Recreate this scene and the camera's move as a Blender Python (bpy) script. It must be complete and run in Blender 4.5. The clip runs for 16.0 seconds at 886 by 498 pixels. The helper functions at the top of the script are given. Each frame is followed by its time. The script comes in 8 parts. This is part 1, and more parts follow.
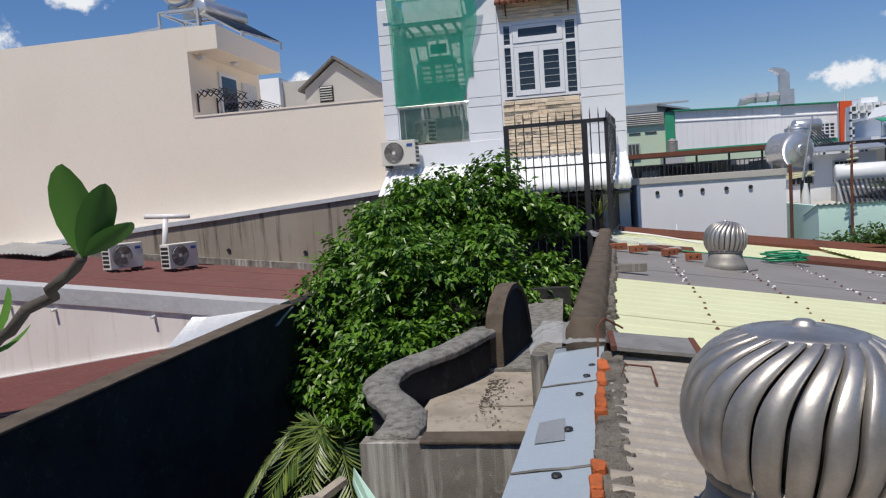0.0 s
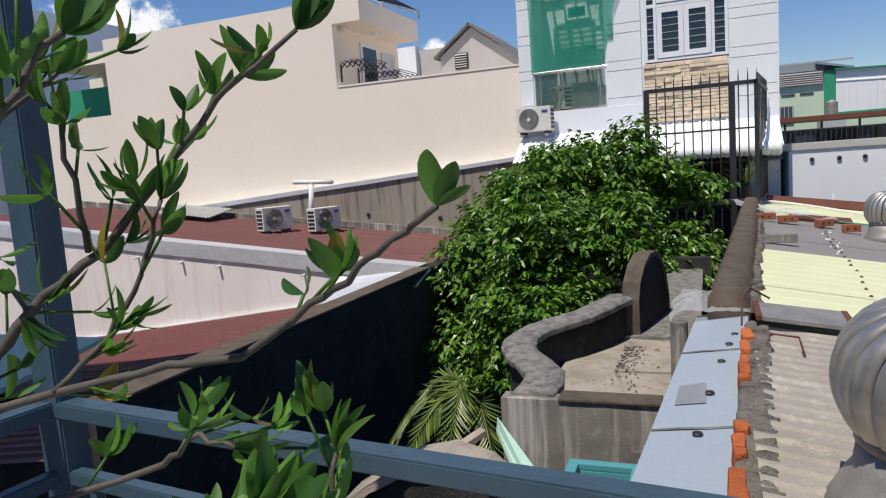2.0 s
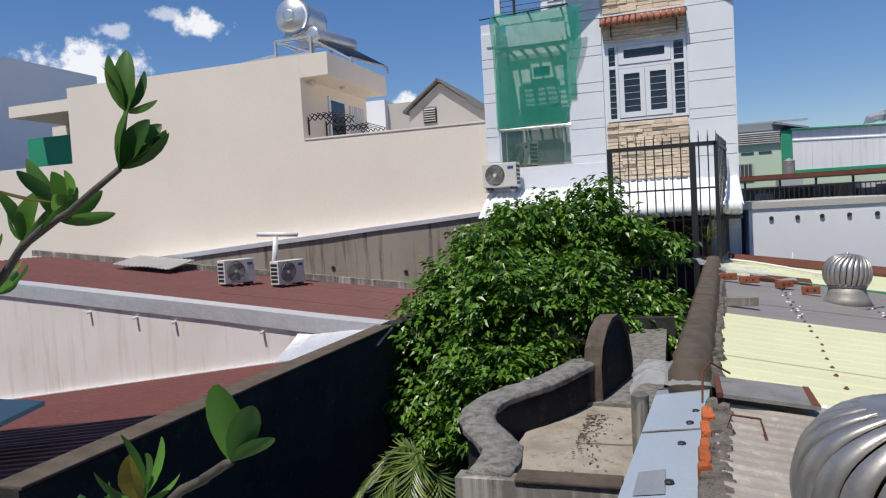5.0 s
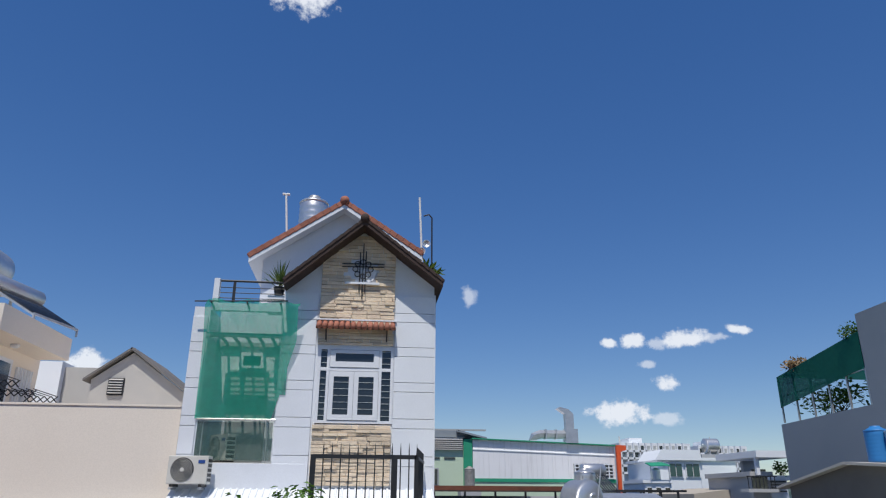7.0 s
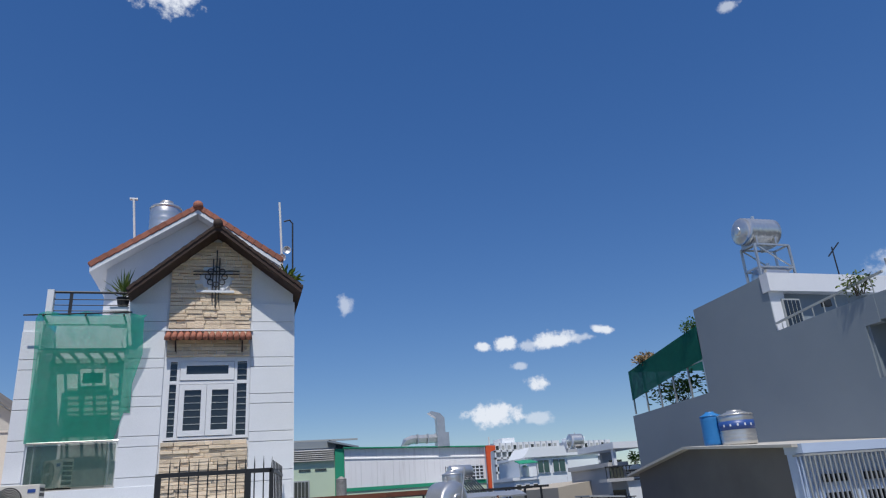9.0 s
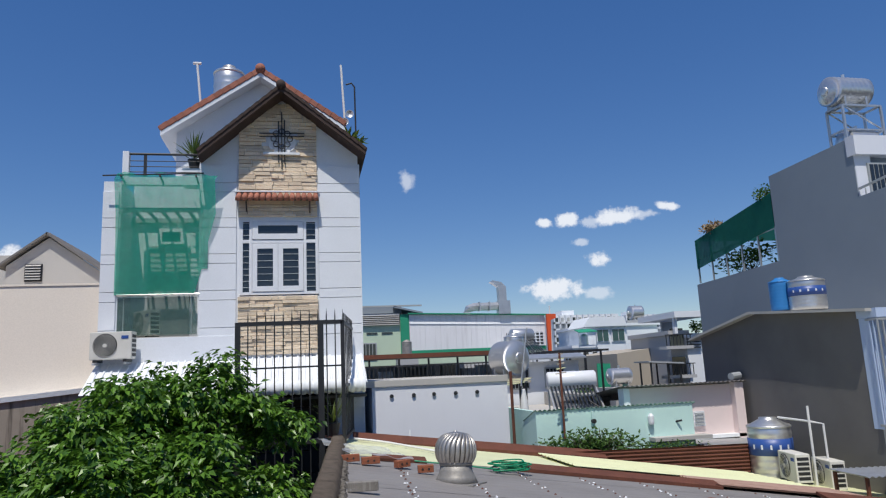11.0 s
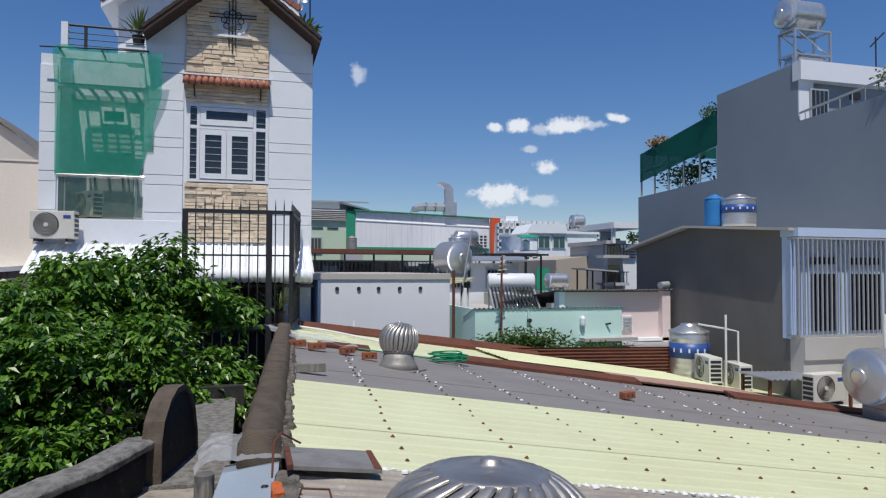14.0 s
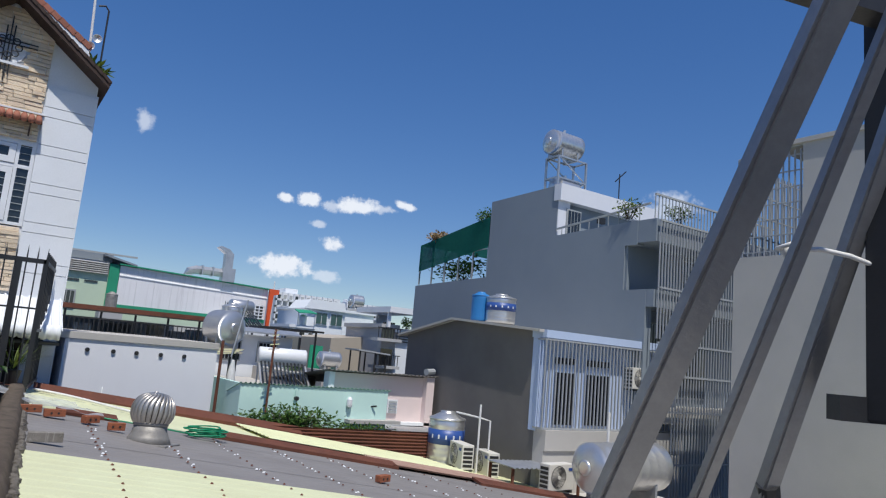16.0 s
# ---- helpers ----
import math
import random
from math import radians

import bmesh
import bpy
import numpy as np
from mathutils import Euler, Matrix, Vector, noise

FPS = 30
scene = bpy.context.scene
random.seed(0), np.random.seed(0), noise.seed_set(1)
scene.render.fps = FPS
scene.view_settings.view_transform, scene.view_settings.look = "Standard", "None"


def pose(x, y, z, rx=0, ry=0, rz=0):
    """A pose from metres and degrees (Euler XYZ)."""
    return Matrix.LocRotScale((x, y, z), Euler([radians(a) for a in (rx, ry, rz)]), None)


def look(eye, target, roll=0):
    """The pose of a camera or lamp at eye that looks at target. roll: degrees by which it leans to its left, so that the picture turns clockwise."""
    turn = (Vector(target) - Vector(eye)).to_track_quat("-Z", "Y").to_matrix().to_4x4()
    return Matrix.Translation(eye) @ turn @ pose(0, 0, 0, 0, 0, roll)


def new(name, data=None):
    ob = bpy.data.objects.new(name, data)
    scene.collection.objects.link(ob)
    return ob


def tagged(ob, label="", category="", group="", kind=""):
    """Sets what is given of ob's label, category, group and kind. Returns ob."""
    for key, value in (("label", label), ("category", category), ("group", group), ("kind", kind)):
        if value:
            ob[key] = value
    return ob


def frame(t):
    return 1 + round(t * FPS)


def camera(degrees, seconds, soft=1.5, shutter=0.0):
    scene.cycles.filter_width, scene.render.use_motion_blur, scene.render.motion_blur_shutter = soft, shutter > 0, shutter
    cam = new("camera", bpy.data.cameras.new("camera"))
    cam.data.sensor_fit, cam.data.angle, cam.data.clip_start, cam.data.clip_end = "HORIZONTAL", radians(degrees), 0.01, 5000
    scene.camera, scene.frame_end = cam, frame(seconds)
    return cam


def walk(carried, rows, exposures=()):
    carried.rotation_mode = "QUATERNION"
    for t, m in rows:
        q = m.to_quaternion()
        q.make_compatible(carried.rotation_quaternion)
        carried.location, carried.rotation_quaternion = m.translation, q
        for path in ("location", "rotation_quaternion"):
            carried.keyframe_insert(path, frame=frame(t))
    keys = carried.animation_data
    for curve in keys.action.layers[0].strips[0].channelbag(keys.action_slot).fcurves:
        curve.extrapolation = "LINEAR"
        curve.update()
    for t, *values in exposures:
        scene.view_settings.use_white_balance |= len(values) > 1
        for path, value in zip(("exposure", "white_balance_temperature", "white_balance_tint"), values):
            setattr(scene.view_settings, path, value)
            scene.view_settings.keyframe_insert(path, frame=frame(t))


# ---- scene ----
cam = camera(65.2, 16.0, 1.2)
PATH = [
    (0, (-0.059, 0.037, 8.023), (-0.422, 1.997, 7.859), -4.0),
    (0.5, (-0.026, 0.01, 8.021), (-0.654, 1.885, 7.718), -6.1),
    (1, (0.006, -0.08, 8.059), (-0.529, 1.827, 7.783), -5.8),
    (1.5, (-0.029, -0.089, 8.053), (-0.408, 1.861, 7.821), -4.2),
    (2, (-0.088, -0.158, 8.033), (-0.811, 1.692, 7.8), -4.0),
    (2.5, (-0.104, -0.2, 8.006), (-1.205, 1.448, 7.735), -5.0),
    (3, (-0.009, -0.332, 8.052), (-1.261, 1.178, 7.666), -6.0),
    (3.2, (0.016, -0.359, 8.052), (-1.223, 1.158, 7.646), -4.9),
    (5.3, (-0.059, 0.067, 8.164), (-0.632, 1.983, 8.193), -2.6),
    (5.5, (-0.072, 0.09, 8.196), (-0.603, 2.013, 8.334), -1.6),
    (6, (-0.227, 0.119, 8.332), (-0.285, 2.083, 8.702), 0.5),
    (6.5, (-0.298, 0.203, 8.445), (-0.101, 2.11, 9.015), 0.7),
    (7, (-0.298, 0.245, 8.47), (-0.088, 2.117, 9.143), 0.3),
    (7.5, (-0.19, 0.3, 8.454), (0.063, 2.147, 9.181), -0.0),
    (8, (-0.035, 0.247, 8.47), (0.377, 2.056, 9.217), -1.6),
    (8.2, (0.003, 0.222, 8.465), (0.503, 2.011, 9.207), -2.8),
    (10.3, (0.081, 0.444, 8.217), (0.657, 2.299, 8.692), -3.6),
    (10.5, (0.071, 0.462, 8.174), (0.592, 2.344, 8.608), -3.2),
    (11, (0.031, 0.463, 8.153), (0.423, 2.393, 8.502), -2.6),
    (11.5, (0.004, 0.344, 8.146), (0.302, 2.303, 8.418), -2.6),
    (12, (-0.015, 0.362, 8.116), (0.101, 2.346, 8.338), -3.0),
    (12.5, (-0.056, 0.398, 8.111), (-0.147, 2.386, 8.311), -2.9),
    (13, (-0.04, 0.392, 8.091), (-0.108, 2.382, 8.278), -2.2),
    (13.5, (-0.021, 0.375, 8.081), (0.301, 2.345, 8.206), -0.6),
    (14, (-0.076, 0.261, 8.1), (0.467, 2.185, 8.161), 0.2),
    (14.5, (-0.164, 0.134, 8.091), (0.471, 2.031, 8.101), 1.5),
    (15, (-0.201, 0.026, 8.092), (0.504, 1.897, 8.079), 2.5),
    (15.5, (-0.207, -0.021, 8.103), (0.654, 1.781, 8.209), 3.9),
    (16, (-0.173, -0.024, 8.143), (0.915, 1.626, 8.453), 5.1),
]
walk(cam, [(t, look(eye, target, roll)) for t, eye, target, roll in PATH], [(0, 0.0, 6650, 10), (1.5, 0.0, 6650, 10), (2.0, 0.15, 6750, 10), (2.5, 0.4, 7000, 10), (3.0, 0.6, 7150, 10), (3.4, 0.6, 7150, 10), (5.0, 0.08, 6600, 10), (5.5, 0.02, 6450, 10), (7.0, -0.07, 6300, 10), (8.2, -0.1, 6250, 10), (11.0, -0.04, 6350, 10), (13.0, -0.07, 6350, 10), (14.5, -0.11, 6350, 10), (15.5, -0.08, 6300, 10), (16.0, 0.0, 6300, 10)])

# ---- world and light ----
SUN_WAY = Vector((-0.13, -0.47, 1.0)).normalized()
world = bpy.data.worlds.new("sky")
scene.world = world
world.use_nodes = True
wt = world.node_tree
sky = wt.nodes.new("ShaderNodeTexSky")
sky.sky_type, sky.sun_disc = "NISHITA", False
sky.sun_elevation = math.asin(SUN_WAY.z)
sky.sun_rotation = math.atan2(SUN_WAY.x, SUN_WAY.y)
sky.altitude, sky.air_density, sky.dust_density, sky.ozone_density = 300, 1.0, 0.1, 4.0
tone = wt.nodes.new("ShaderNodeHueSaturation")
tone.inputs["Saturation"].default_value, tone.inputs["Hue"].default_value = 1.47, 0.514
soften = wt.nodes.new("ShaderNodeGamma")
soften.inputs["Gamma"].default_value = 0.72
wt.links.new(sky.outputs[0], soften.inputs["Color"])
wt.links.new(soften.outputs[0], tone.inputs["Color"])
wt.links.new(tone.outputs[0], wt.nodes["Background"].inputs[0])
wt.nodes["Background"].inputs[1].default_value = 0.156
sun = bpy.data.lights.new("sun", "SUN")
sun.energy, sun.angle, sun.color = 4.1, radians(0.53), (1.0, 0.945, 0.85)
new("sun", sun).matrix_world = look((0, 0, 60), Vector((0, 0, 60)) - SUN_WAY)

# ---- materials ----
def nodes_of(name):
    m = bpy.data.materials.new(name)
    m.use_nodes = True
    t = m.node_tree
    return m, t, t.nodes["Principled BSDF"], t.nodes, t.links


def surface(name, base, dirt, rough=0.7, metal=0.0, fine=60, broad=2.0, amount=0.5, bump=0.15, streak=0.0, streak_col=None, runs=5.0, spot=0.0, spot_col=(0.05, 0.045, 0.04), piece=0.0, gloss_var=0.1):
    """Paint, plaster, metal or stone: broad stains, fine grain, optional vertical streaks and spots, relief."""
    m, t, p, N, L = nodes_of(name)
    tc = N.new("ShaderNodeTexCoord")
    geo = N.new("ShaderNodeNewGeometry")

    def noise_at(scale, detail=4.0, vec=None, rough_=0.6):
        n = N.new("ShaderNodeTexNoise")
        n.inputs["Scale"].default_value, n.inputs["Detail"].default_value, n.inputs["Roughness"].default_value = scale, detail, rough_
        L.new(vec or geo.outputs["Position"], n.inputs["Vector"])
        return n.outputs["Fac"]

    def ramp(fac, a, b):
        r = N.new("ShaderNodeMapRange")
        r.inputs["From Min"].default_value, r.inputs["From Max"].default_value = a, b
        L.new(fac, r.inputs["Value"])
        return r.outputs[0]

    def mix(fac, a, b):
        x = N.new("ShaderNodeMix")
        x.data_type = "RGBA"
        if isinstance(fac, float):
            x.inputs[0].default_value = fac
        else:
            L.new(fac, x.inputs[0])
        for i, c in ((6, a), (7, b)):
            if isinstance(c, tuple):
                x.inputs[i].default_value = (*c, 1)
            else:
                L.new(c, x.inputs[i])
        return x.outputs[2]

    def times(a, k):
        x = N.new("ShaderNodeMath")
        x.operation = "MULTIPLY"
        L.new(a, x.inputs[0])
        x.inputs[1].default_value = k
        return x.outputs[0]

    col = mix(times(ramp(noise_at(broad, 6), 0.42, 0.72), amount), base, dirt)
    grain = noise_at(fine, 3)
    col = mix(times(ramp(grain, 0.35, 0.75), 0.25), col, tuple(c * 0.72 for c in dirt))
    if streak:
        mp = N.new("ShaderNodeMapping")
        mp.inputs["Scale"].default_value = (1.0, 1.0, 0.06)
        L.new(geo.outputs["Position"], mp.inputs["Vector"])
        s = noise_at(runs, 5, mp.outputs[0], 0.7)
        col = mix(times(ramp(s, 0.52, 0.68), streak), col, streak_col or dirt)
    if spot:
        col = mix(times(ramp(noise_at(9.0, 8, None, 0.75), 0.55, 0.62), spot), col, spot_col)
    if piece:
        info = N.new("ShaderNodeObjectInfo")
        hsv = N.new("ShaderNodeHueSaturation")
        L.new(col, hsv.inputs["Color"])
        r = N.new("ShaderNodeMapRange")
        r.inputs["To Min"].default_value, r.inputs["To Max"].default_value = 1 - piece, 1 + piece
        L.new(info.outputs["Random"], r.inputs["Value"])
        L.new(r.outputs[0], hsv.inputs["Value"])
        col = hsv.outputs[0]
    L.new(col, p.inputs["Base Color"])
    rr = N.new("ShaderNodeMapRange")
    rr.inputs["To Min"].default_value, rr.inputs["To Max"].default_value = max(0.02, rough - gloss_var), min(1, rough + gloss_var)
    L.new(noise_at(broad * 3), rr.inputs["Value"])
    L.new(rr.outputs[0], p.inputs["Roughness"])
    p.inputs["Metallic"].default_value = metal
    p.inputs["Specular IOR Level"].default_value = 0.5 if rough < 0.6 else 0.3 if rough < 0.88 else 0.12
    if bump:
        b = N.new("ShaderNodeBump")
        b.inputs["Strength"].default_value, b.inputs["Distance"].default_value = bump, 0.02
        L.new(grain, b.inputs["Height"])
        L.new(b.outputs[0], p.inputs["Normal"])
    return m


def leaf_mat(name, a, b, rough=0.35, trans=0.35):
    m, t, p, N, L = nodes_of(name)
    geo = N.new("ShaderNodeNewGeometry")
    r = N.new("ShaderNodeValToRGB")
    r.color_ramp.elements[0].color, r.color_ramp.elements[1].color = (*a, 1), (*b, 1)
    L.new(geo.outputs["Random Per Island"], r.inputs[0])
    L.new(r.outputs[0], p.inputs["Base Color"])
    p.inputs["Roughness"].default_value = rough
    tr = N.new("ShaderNodeBsdfTranslucent")
    L.new(r.outputs[0], tr.inputs[0])
    mx = N.new("ShaderNodeMixShader")
    mx.inputs[0].default_value = trans
    L.new(p.outputs[0], mx.inputs[1])
    L.new(tr.outputs[0], mx.inputs[2])
    L.new(mx.outputs[0], N["Material Output"].inputs[0])
    return m


def glass_mat(name, tint, rough=0.05):
    m, t, p, N, L = nodes_of(name)
    p.inputs["Base Color"].default_value = (*tint, 1)
    p.inputs["Roughness"].default_value = rough
    p.inputs["Specular IOR Level"].default_value = 0.8
    return m


def net_mat(name, col, cover):
    """Shade net: a fine weave that lets part of the light through."""
    m, t, p, N, L = nodes_of(name)
    p.inputs["Base Color"].default_value = (*col, 1)
    p.inputs["Roughness"].default_value = 0.8
    tl = N.new("ShaderNodeBsdfTranslucent")
    tl.inputs[0].default_value = (*col, 1)
    m1 = N.new("ShaderNodeMixShader")
    m1.inputs[0].default_value = 0.5
    L.new(p.outputs[0], m1.inputs[1])
    L.new(tl.outputs[0], m1.inputs[2])
    tp = N.new("ShaderNodeBsdfTransparent")
    n = N.new("ShaderNodeTexNoise")
    n.inputs["Scale"].default_value = 6
    geo = N.new("ShaderNodeNewGeometry")
    L.new(geo.outputs["Position"], n.inputs["Vector"])
    r = N.new("ShaderNodeMapRange")
    r.inputs["To Min"].default_value, r.inputs["To Max"].default_value = cover - 0.12, cover + 0.12
    L.new(n.outputs["Fac"], r.inputs["Value"])
    m2 = N.new("ShaderNodeMixShader")
    L.new(r.outputs[0], m2.inputs[0])
    L.new(tp.outputs[0], m2.inputs[1])
    L.new(m1.outputs[0], m2.inputs[2])
    L.new(m2.outputs[0], N["Material Output"].inputs[0])
    return m


BEIGE = surface("cream plaster", (0.85, 0.76, 0.65), (0.76, 0.67, 0.56), 0.85, fine=45, broad=0.5, amount=0.35, bump=0.08)
WHITE = surface("white paint", (0.78, 0.80, 0.84), (0.62, 0.64, 0.66), 0.6, broad=0.8, amount=0.3, bump=0.05)
WHITE_WALL = surface("pale wall paint", (0.75, 0.76, 0.8), (0.62, 0.63, 0.66), 0.7, broad=0.6, amount=0.3, streak=0.15, bump=0.08)
RUSTY_WHITE = surface("stained white wall", (0.78, 0.74, 0.72), (0.6, 0.54, 0.5), 0.8, broad=0.9, amount=0.4, streak=0.45, streak_col=(0.45, 0.36, 0.3), bump=0.12)
STAINED = surface("weathered cement wall", (0.33, 0.29, 0.24), (0.2, 0.17, 0.14), 0.9, broad=0.7, amount=0.6, streak=0.85, streak_col=(0.06, 0.05, 0.042), bump=0.3)
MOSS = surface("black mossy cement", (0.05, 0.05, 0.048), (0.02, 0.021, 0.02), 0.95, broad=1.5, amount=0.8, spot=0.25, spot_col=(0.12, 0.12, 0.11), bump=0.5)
CEMENT = surface("old grey cement", (0.25, 0.23, 0.205), (0.09, 0.08, 0.07), 0.95, fine=150, broad=3, amount=0.9, spot=0.4, spot_col=(0.42, 0.41, 0.38), streak=0.85, streak_col=(0.55, 0.54, 0.5), runs=7, bump=0.3)
# Paler cement for planter floor, slabs, plank and arch rim.
CEMENT_TOP = surface("pale cement", (0.42, 0.37, 0.31), (0.2, 0.17, 0.14), 0.95, fine=110, broad=3, amount=0.7, spot=0.35, bump=0.6)
CAGEBAR = surface("grey painted window bars", (0.36, 0.38, 0.4), (0.27, 0.285, 0.3), 0.55, broad=5, amount=0.4, bump=0.0)
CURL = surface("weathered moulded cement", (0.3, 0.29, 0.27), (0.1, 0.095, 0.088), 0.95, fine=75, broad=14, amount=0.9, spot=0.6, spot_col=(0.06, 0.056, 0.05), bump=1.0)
CAP = surface("brown mortar coping", (0.18, 0.145, 0.115), (0.08, 0.065, 0.05), 0.95, fine=140, broad=5, amount=0.7, spot=0.3, bump=0.9)
MORTAR = surface("crumbling mortar", (0.22, 0.2, 0.175), (0.08, 0.07, 0.06), 0.97, fine=90, broad=9, amount=0.8, spot=0.4, bump=1.0)
BRICK = surface("orange brick", (0.5, 0.13, 0.045), (0.3, 0.1, 0.05), 0.9, fine=70, broad=12, amount=0.6, spot=0.2, bump=0.6, piece=0.2)
FLASH = surface("blue-grey painted sheet", (0.33, 0.39, 0.46), (0.28, 0.33, 0.39), 0.5, metal=0.0, broad=1.5, amount=0.4, bump=0.05)
MAROON = surface("maroon metal roofing", (0.15, 0.05, 0.045), (0.1, 0.038, 0.034), 0.6, broad=1.2, amount=0.5, spot=0.1, spot_col=(0.3, 0.2, 0.16), bump=0.1)
YELLOW = surface("pale yellow roofing", (0.72, 0.74, 0.46), (0.62, 0.6, 0.36), 0.55, broad=1.0, amount=0.5, spot=0.08, spot_col=(0.45, 0.3, 0.12), bump=0.06)
GREYROOF = surface("dusty grey roofing", (0.25, 0.235, 0.225), (0.19, 0.175, 0.165), 0.65, broad=1.3, amount=0.6, bump=0.08)
OLDROOF = surface("worn beige-grey roofing", (0.36, 0.325, 0.285), (0.24, 0.205, 0.17), 0.6, broad=2.5, amount=0.7, spot=0.35, spot_col=(0.55, 0.5, 0.42), bump=0.2)
RUST = surface("rusted sheet", (0.15, 0.055, 0.035), (0.08, 0.035, 0.025), 0.85, fine=80, broad=3, amount=0.7, spot=0.2, spot_col=(0.25, 0.12, 0.06), bump=0.3)
RUST_PALE = surface("pinkish rusted sheet", (0.4, 0.27, 0.22), (0.25, 0.14, 0.1), 0.85, broad=3, amount=0.7, bump=0.3)
GALV = surface("galvanised sheet", (0.6, 0.61, 0.62), (0.42, 0.42, 0.42), 0.42, metal=0.7, broad=3, amount=0.5, bump=0.05)
SILVER = surface("silver foil flashing", (0.72, 0.73, 0.75), (0.55, 0.56, 0.58), 0.4, metal=0.5, broad=4, amount=0.4, bump=0.4, fine=14)
STEEL = surface("brushed stainless steel", (0.74, 0.73, 0.71), (0.6, 0.585, 0.56), 0.33, metal=0.8, broad=5, amount=0.4, bump=0.02, gloss_var=0.07)
ZINC = surface("dull weathered zinc", (0.36, 0.345, 0.32), (0.22, 0.205, 0.185), 0.6, metal=0.5, fine=120, broad=6, amount=0.7, spot=0.15, bump=0.1)
TURB = surface("dull aluminium blades", (0.56, 0.53, 0.49), (0.42, 0.385, 0.345), 0.44, metal=0.85, fine=150, broad=9, amount=0.8, spot=0.12, spot_col=(0.3, 0.26, 0.21), bump=0.04, gloss_var=0.14)
DARKMETAL = surface("near-black painted steel", (0.02, 0.021, 0.024), (0.03, 0.028, 0.026), 0.45, broad=6, amount=0.4, bump=0.05)
RAILBLUE = surface("blue-grey painted rail", (0.045, 0.085, 0.12), (0.035, 0.06, 0.085), 0.4, broad=6, amount=0.6, spot=0.1, bump=0.12)
BARGREY = surface("dark grey steel tube", (0.34, 0.338, 0.335), (0.23, 0.228, 0.226), 0.36, metal=0.6, broad=5, amount=0.5, bump=0.05)
GREYHOUSE = surface("blue-grey house paint", (0.25, 0.29, 0.33), (0.2, 0.235, 0.27), 0.8, broad=0.35, amount=0.5, bump=0.08)
DARKHOUSE = surface("dark cement render", (0.19, 0.18, 0.172), (0.125, 0.118, 0.112), 0.9, broad=0.5, amount=0.7, bump=0.15)
CONCRETE = surface("plain grey render", (0.5, 0.48, 0.45), (0.4, 0.385, 0.36), 0.9, broad=0.7, amount=0.5, bump=0.15)
BLUEHOUSE = surface("light blue paint", (0.5, 0.6, 0.8), (0.42, 0.52, 0.7), 0.7, broad=0.8, amount=0.3, bump=0.05)
MINT = surface("mint wall paint", (0.58, 0.8, 0.74), (0.48, 0.68, 0.63), 0.75, broad=0.8, amount=0.35, streak=0.1, bump=0.06)
PINK = surface("pink wall paint", (0.76, 0.64, 0.62), (0.66, 0.54, 0.52), 0.8, broad=0.6, amount=0.4, bump=0.08)
PALEGREEN = surface("pale green paint", (0.55, 0.66, 0.5), (0.45, 0.55, 0.4), 0.8, broad=0.6, amount=0.3, bump=0.05)
GREENPAINT = surface("green trim paint", (0.03, 0.3, 0.17), (0.02, 0.22, 0.12), 0.7, broad=1, amount=0.4, bump=0.05)
STONE = surface("cream split stone", (0.8, 0.67, 0.5), (0.64, 0.48, 0.35), 0.85, fine=40, broad=7, amount=0.5, bump=0.7, piece=0.16)
TILE = surface("terracotta tile", (0.38, 0.15, 0.1), (0.28, 0.11, 0.075), 0.75, broad=5, amount=0.6, bump=0.2, piece=0.15)
DARKTILE = surface("dark weathered roof edge", (0.06, 0.038, 0.032), (0.04, 0.03, 0.025), 0.8, broad=5, amount=0.6, bump=0.2)
UPVC = surface("white window frame", (0.78, 0.79, 0.82), (0.68, 0.69, 0.7), 0.35, broad=3, amount=0.3, bump=0.0)
ACWHITE = surface("off-white appliance case", (0.7, 0.68, 0.62), (0.56, 0.52, 0.45), 0.5, broad=3, amount=0.4, bump=0.03)
BLACK = surface("black plastic and dark gaps", (0.02, 0.02, 0.021), (0.03, 0.03, 0.03), 0.5, broad=5, amount=0.3, bump=0.0)
# Near-black colour that holds the shade of the open porch.
PORCH = surface("dark porch shade", (0.02, 0.018, 0.016), (0.03, 0.026, 0.022), 0.7, broad=2, amount=0.5, bump=0.1)
# Dark grey for interiors and hidden house bodies: indoor shade put into the colour.
SHADOWROOM = surface("dark interior shade", (0.1, 0.1, 0.1), (0.06, 0.06, 0.06), 0.9, broad=1, amount=0.5, bump=0.1)
GROUND = surface("street asphalt", (0.06, 0.06, 0.06), (0.045, 0.044, 0.042), 0.95, fine=90, broad=0.3, amount=0.6, bump=0.3)
BLUETANK = surface("blue plastic tank", (0.03, 0.2, 0.5), (0.03, 0.16, 0.4), 0.45, broad=3, amount=0.3, bump=0.0)
BLUEBAND = surface("blue label band", (0.03, 0.08, 0.3), (0.04, 0.1, 0.3), 0.4, broad=3, amount=0.3, bump=0.0)
ORANGE = surface("orange-red sign paint", (0.7, 0.1, 0.03), (0.55, 0.09, 0.03), 0.6, broad=2, amount=0.3, bump=0.0)
PVC = surface("white pvc pipe", (0.75, 0.75, 0.74), (0.6, 0.58, 0.55), 0.45, broad=4, amount=0.3, bump=0.0)
BARK = surface("grey-brown bark", (0.14, 0.11, 0.085), (0.07, 0.055, 0.045), 0.9, fine=120, broad=12, amount=0.7, bump=0.6)
TWIG = surface("smooth twig bark", (0.1, 0.088, 0.076), (0.06, 0.052, 0.045), 0.6, fine=400, broad=30, amount=0.6, bump=0.15)
MINTSHEET = surface("faded green sheet", (0.4, 0.6, 0.5), (0.32, 0.46, 0.38), 0.6, broad=4, amount=0.5, spot=0.1, spot_col=(0.35, 0.25, 0.15), bump=0.1)
